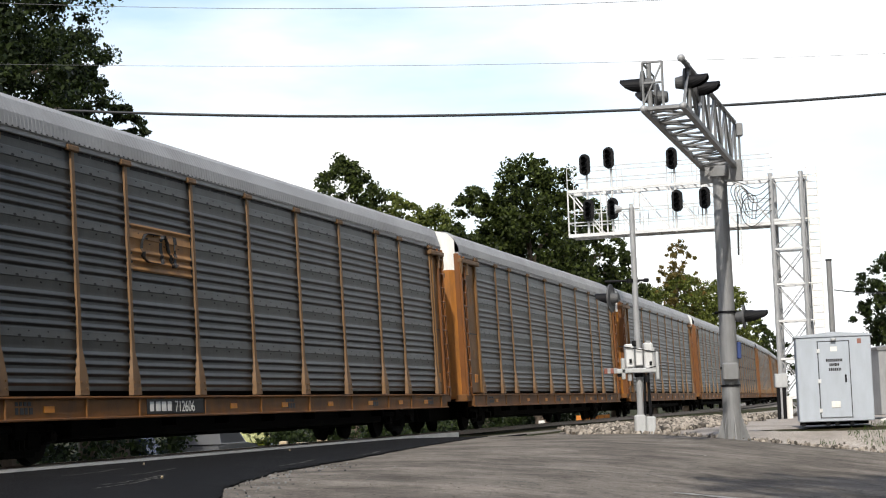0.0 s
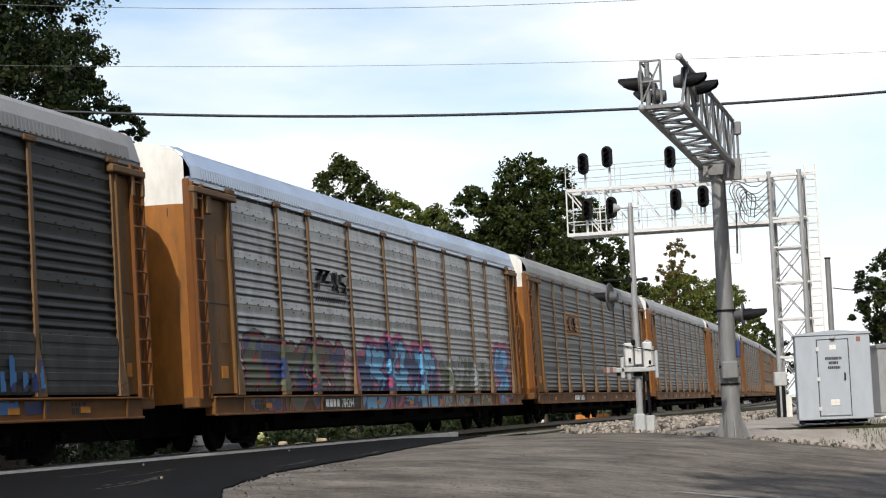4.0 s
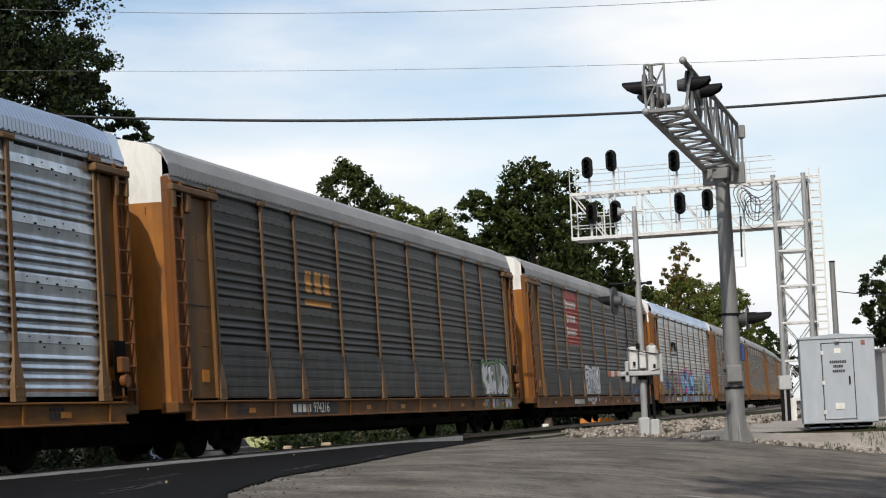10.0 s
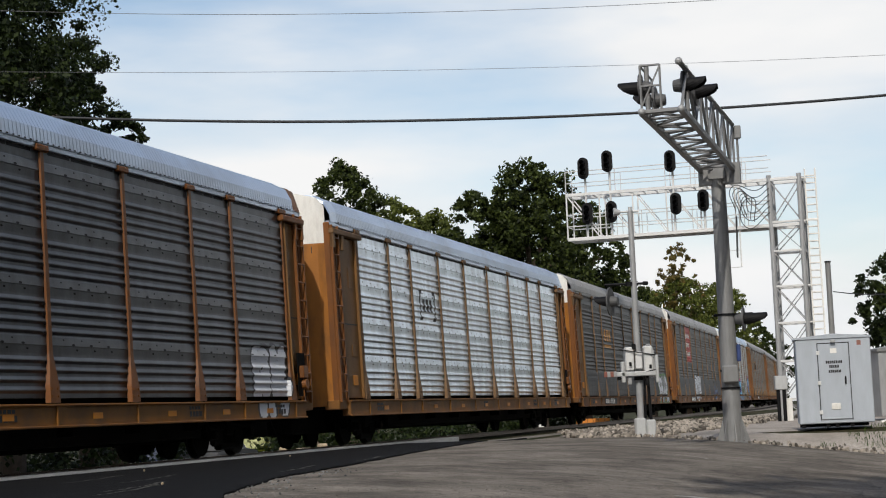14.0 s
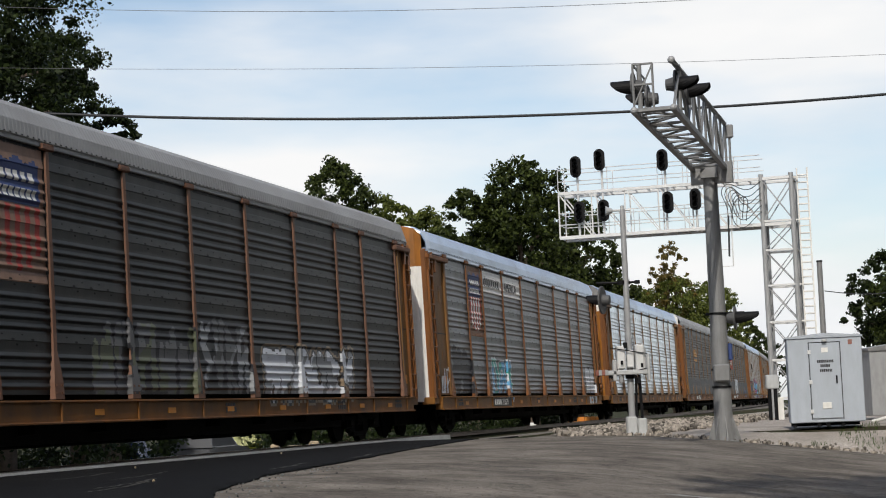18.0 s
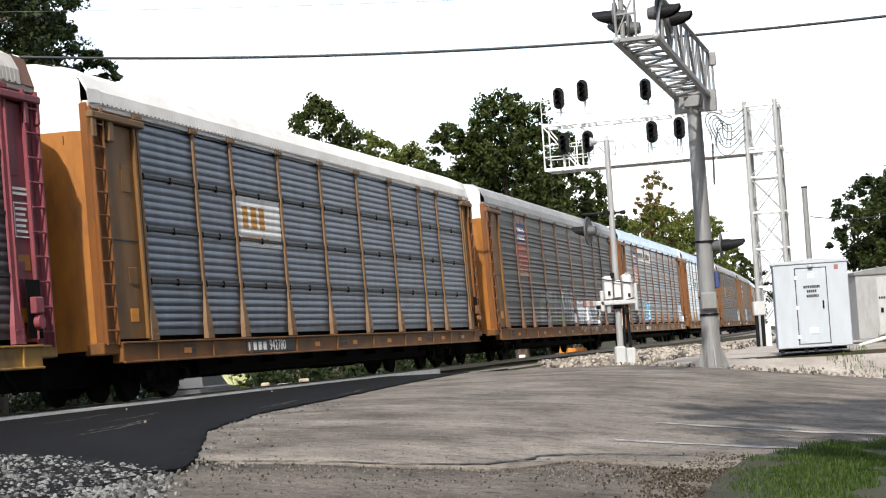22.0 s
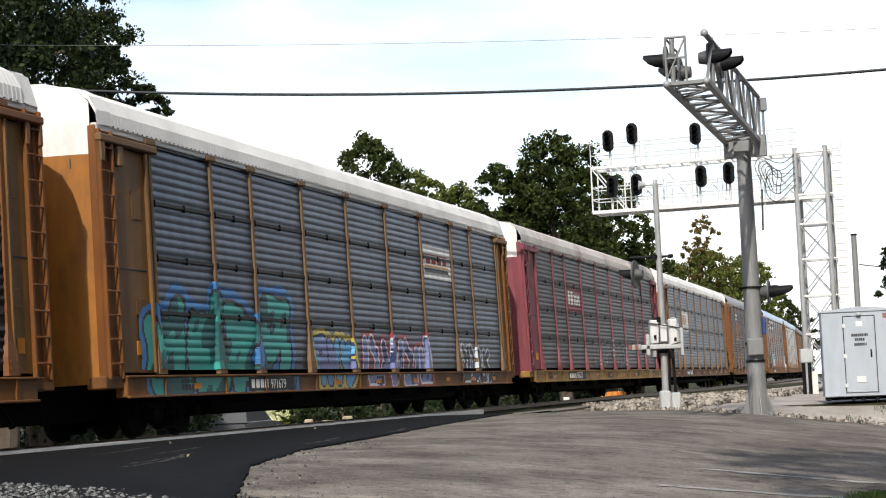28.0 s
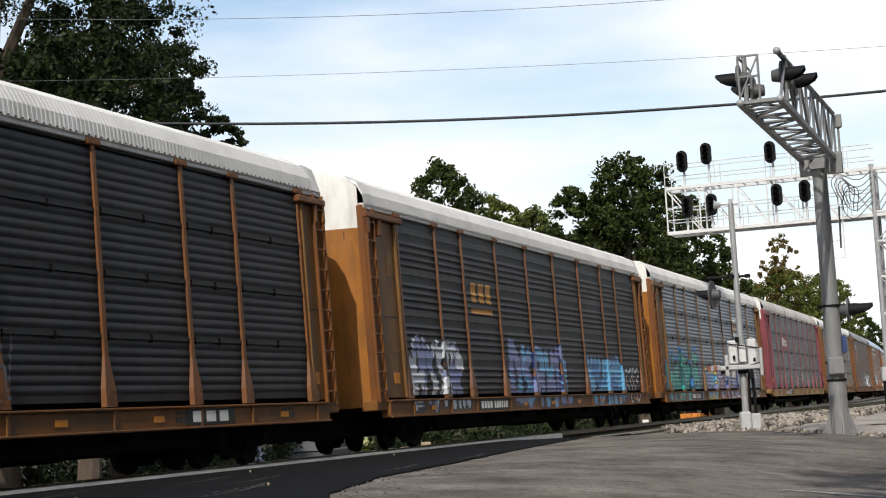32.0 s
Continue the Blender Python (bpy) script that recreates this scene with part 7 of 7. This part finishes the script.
grass("lawn", 150000, near_lawn, (0.02, 0.065), 91, "short rough green grass beside the lot")
lawn_ground = band("lawn_soil", steps(9.5, 22.0, 0.3), lambda s: (s, float(np.interp(s, [9, 13.5, 15.5, 17.7, 20.4, 22, 23.5], [13.2, 13.3, 13.2, 13.2, 13.7, 14.9, 16.6]))), lambda s: (s, 24), 0.016, M_SOIL, 10, 0.03)
tagged(lawn_ground, "dark soil under the grass", "soil")


M_LITTER = stone_paint("dead_leaves_and_crumbs", (0.010, 0.008, 0.005), (0.085, 0.065, 0.042))


def litter(rng):
    s = rng.uniform(11.5, 18.2)
    edge = float(np.interp(s, [11.5, 13.5, 15.5, 17.7, 18.2], [13.4, 13.4, 13.2, 13.2, 13.3]))
    u = edge + 0.3 - abs(rng.normal()) * float(np.interp(s, [11.5, 14, 16, 18.2], [0.35, 0.45, 0.6, 0.35]))
    return (s, u) if noise.noise(Vector((s * 1.7, u * 2.2, 4))) > -0.25 else None


stones("leaf_litter", 5200, litter, (0.005, 0.013), M_LITTER, 87, "dark litter of dead leaves and crumbs before the grass", 0.1)


def far_weeds(rng):
    s, u = rng.uniform(43.5, 66), rng.uniform(11.5, 22)
    edge = float(np.interp(s, [43, 46, 50, 66], [15.2, 13.9, 13.6, 13.0])) + 0.7 * noise.noise(Vector((s * 0.6, 2, 0)))
    return (s, u) if u > edge else None


grass("weeds", 16000, far_weeds, (0.08, 0.35), 92, "dry yellowish grass beside the equipment house", "autumn")


def verge(rng):
    s, u = rng.uniform(41.8, 44.2), rng.uniform(11.5, 24)
    return (s, u) if noise.noise(Vector((u * 0.9, s, 3))) > 0.1 else None


grass("verge", 5000, verge, (0.04, 0.14), 93, "tufts of grass on the road verge")

# ---- road markings and cracks ----
def ribbon(name, pts, width, dz, material, label, category, wobble=0.0, seed=0):
    bm = bmesh.new()
    prev = None
    rng = random.Random(seed)
    dense = []
    for (s0, u0), (s1, u1) in zip(pts, pts[1:]):
        n = max(2, int(math.hypot(s1 - s0, u1 - u0) / 0.12))
        dense += [(s0 + (s1 - s0) * k / n, u0 + (u1 - u0) * k / n) for k in range(n)]
    dense.append(pts[-1])
    for k, (s, u) in enumerate(dense):
        a, b = dense[max(0, k - 1)], dense[min(len(dense) - 1, k + 1)]
        ds, du = b[0] - a[0], b[1] - a[1]
        n = math.hypot(ds, du) or 1
        w = width * (1 + wobble * rng.uniform(-0.8, 0.8)) / 2
        s2, u2 = s + wobble * 0.05 * rng.uniform(-1, 1), u + wobble * 0.05 * rng.uniform(-1, 1)
        row = [bm.verts.new(on_ground(s2 - du / n * w, u2 + ds / n * w, dz)), bm.verts.new(on_ground(s2 + du / n * w, u2 - ds / n * w, dz))]
        if prev:
            bm.faces.new((prev[0], prev[1], row[1], row[0]))
        prev = row
    bmesh.ops.recalc_face_normals(bm, faces=bm.faces)
    return tagged(part(name, bm, material), label, category, kind="structure")


ribbon("road_marking", [(21.75, 11.6), (22.1, 13.4), (22.6, 15), (23.4, 20)], 0.22, 0.020, M_LINE, "worn white painted road line", "road marking", 0.5, 1)
ribbon("road_marking", [(18.7, 11.7), (19.2, 13.0), (19.6, 13.8)], 0.20, 0.020, M_LINE, "worn white painted road line", "road marking", 0.6, 2)
rng = random.Random(5)
M_CRACK = paint("tar_crack", (0.018, 0.017, 0.016), 0.7, 0, 0.2, 4)
M_SCUFF = paint("pale_scuff", (0.34, 0.31, 0.27), 0.9, 0, 0.2, 4, dirt=(0.2, 0.18, 0.15), dirt_amount=0.9)
ribbon("road_crack", [(13.8, 8.9), (14.15, 9.9), (14.5, 10.6), (15.2, 11.25), (16.4, 11.45), (16.9, 11.8), (17.3, 12.3), (17.8, 12.9)], 0.05, 0.022, M_CRACK, "dark broken edge of the asphalt", "crack", 0.9, 3)
for k in range(26):
    s, u = rng.uniform(17, 39), rng.uniform(7.2, 17)
    pts = [(s, u)]
    for j in range(rng.randrange(3, 7)):
        pts.append((pts[-1][0] + rng.uniform(-0.35, 0.35), pts[-1][1] + rng.uniform(0.2, 0.6)))
    ribbon("road_crack", pts, rng.uniform(0.015, 0.05), 0.019, M_CRACK if k % 3 else M_SCUFF, "dark crack in the old asphalt" if k % 3 else "pale scuff mark on the old asphalt", "crack" if k % 3 else "scuff", 0.9, k)
ribbon("road_seam", [(25.0, 10.6), (25.1, 12.4), (24.0, 12.75)], 0.035, 0.019, M_CRACK, "dark tar seam round a road patch", "seam", 0.4, 9)
M_TYREMARK = paint("dusty_tyre_mark", (0.06, 0.056, 0.05), 0.9, 0, 0.3, 4, dirt=(0.02, 0.02, 0.02), dirt_amount=0.9)
for k in range(7):
    s, u = rng.uniform(15.5, 27), rng.uniform(3.0, 6.5)
    ribbon("tyre_scuff", [(s, u), (s + 1.2, u - 0.15), (s + 2.6, u - 0.5)], 0.05, 0.041, M_TYREMARK, "faint pale tyre mark on the fresh asphalt", "scuff", 0.8, 40 + k)
for k, (s, u) in enumerate(((18.9, 5.9), (24.5, 2.8), (31, 2.6), (17.0, 4.4))):
    bm = bmesh.new()
    bmesh.ops.create_icosphere(bm, subdivisions=1, radius=0.02)
    for v in bm.verts:
        v.co *= random.uniform(0.7, 1.2)
    ob = part("pebble", bm, M_TANSTONE)
    ob.location = on_ground(s, u, 0.06)
    tagged(ob, "small pale pebble on the fresh asphalt", "pebble", "pebbles on the asphalt")


# a pipe on a stone in the grass
def pipe():
    p = Vector((10.9, 43.6, 0.02))
    bm = bmesh.new()
    tube(bm, p, p + Vector((2.1, 1.0, 0.42)), 0.045, n=10)
    tagged(part("fallen_pole", bm, M_WHITE), "white pole lying against the grass bank", "pole")
    bm = bmesh.new()
    bmesh.ops.create_icosphere(bm, subdivisions=2, radius=0.42)
    for v in bm.verts:
        v.co = Vector((v.co.x * 1.3, v.co.y, v.co.z * 0.75)) * (1 + 0.2 * noise.noise(v.co * 4))
    ob = part("boulder", bm, M_BALLAST)
    ob.location = p + Vector((2.1, 1.0, 0.1))
    tagged(ob, "dark rough boulder in the grass bank", "boulder")


pipe()
# unseen trees added behind the camera close the place and cut skylight on the train
for k, (s, u, h) in enumerate(((-34, 27, 17), (-24, 33, 19), (-14, 29, 16), (-3, 33, 18), (7, 29, 17), (17, 32, 18), (27, 28, 16), (37, 32, 18), (47, 29, 17), (58, 32, 18), (70, 30, 17), (84, 32, 18))):
    tree(on_ground(s, u), h + 6, 6.6, "mid", 320 + k, 52, 30, 1.9, 0.05, "unseen leafy tree added behind the camera to block skylight")
# trees added out of view on the far side of the track, to shade the bushes there
for k, (s, u, h) in enumerate(((46, -30, 19), (41, -24, 18), (34, -26, 18), (54, -40, 20), (28, -20, 17), (20, -26, 18))):
    tree(on_ground(s, u), h, 6.0, "dark", 360 + k, 46, 30, 1.2, 0.10, "dark green leafy tree added out of view to shade the bushes")
# the tall tree behind the camera, whose shadow falls on the road
tree(on_ground(3.5, 18.8), 24.0, 4.2, "dark", 301, 55, 60, 0.4, 0.58, "tall leafy tree beside the road that shades it")



# ---- what moves ----
NEAR_CARS = [car for index, car in CARS if -5 <= index <= 7]

def motions():
    times = [k * 1.0 for k in range(33)]
    for index, car in CARS:
        walk(car, [(t, track_pose(tail_s(t, index) + HALF)) for t in times])
    # wheels roll without slipping, a sixth of a turn or so from row to row
    rolls = [k / 15 for k in range(481)]
    for w in WHEELSETS:
        if w.parent.parent in NEAR_CARS:
            walk(w, [(t, Matrix.Translation(w.location) @ Matrix.Rotation((tail_s(t, 0) - tail_s(0, 0)) / 0.455, 4, "Y")) for t in rolls])


motions()
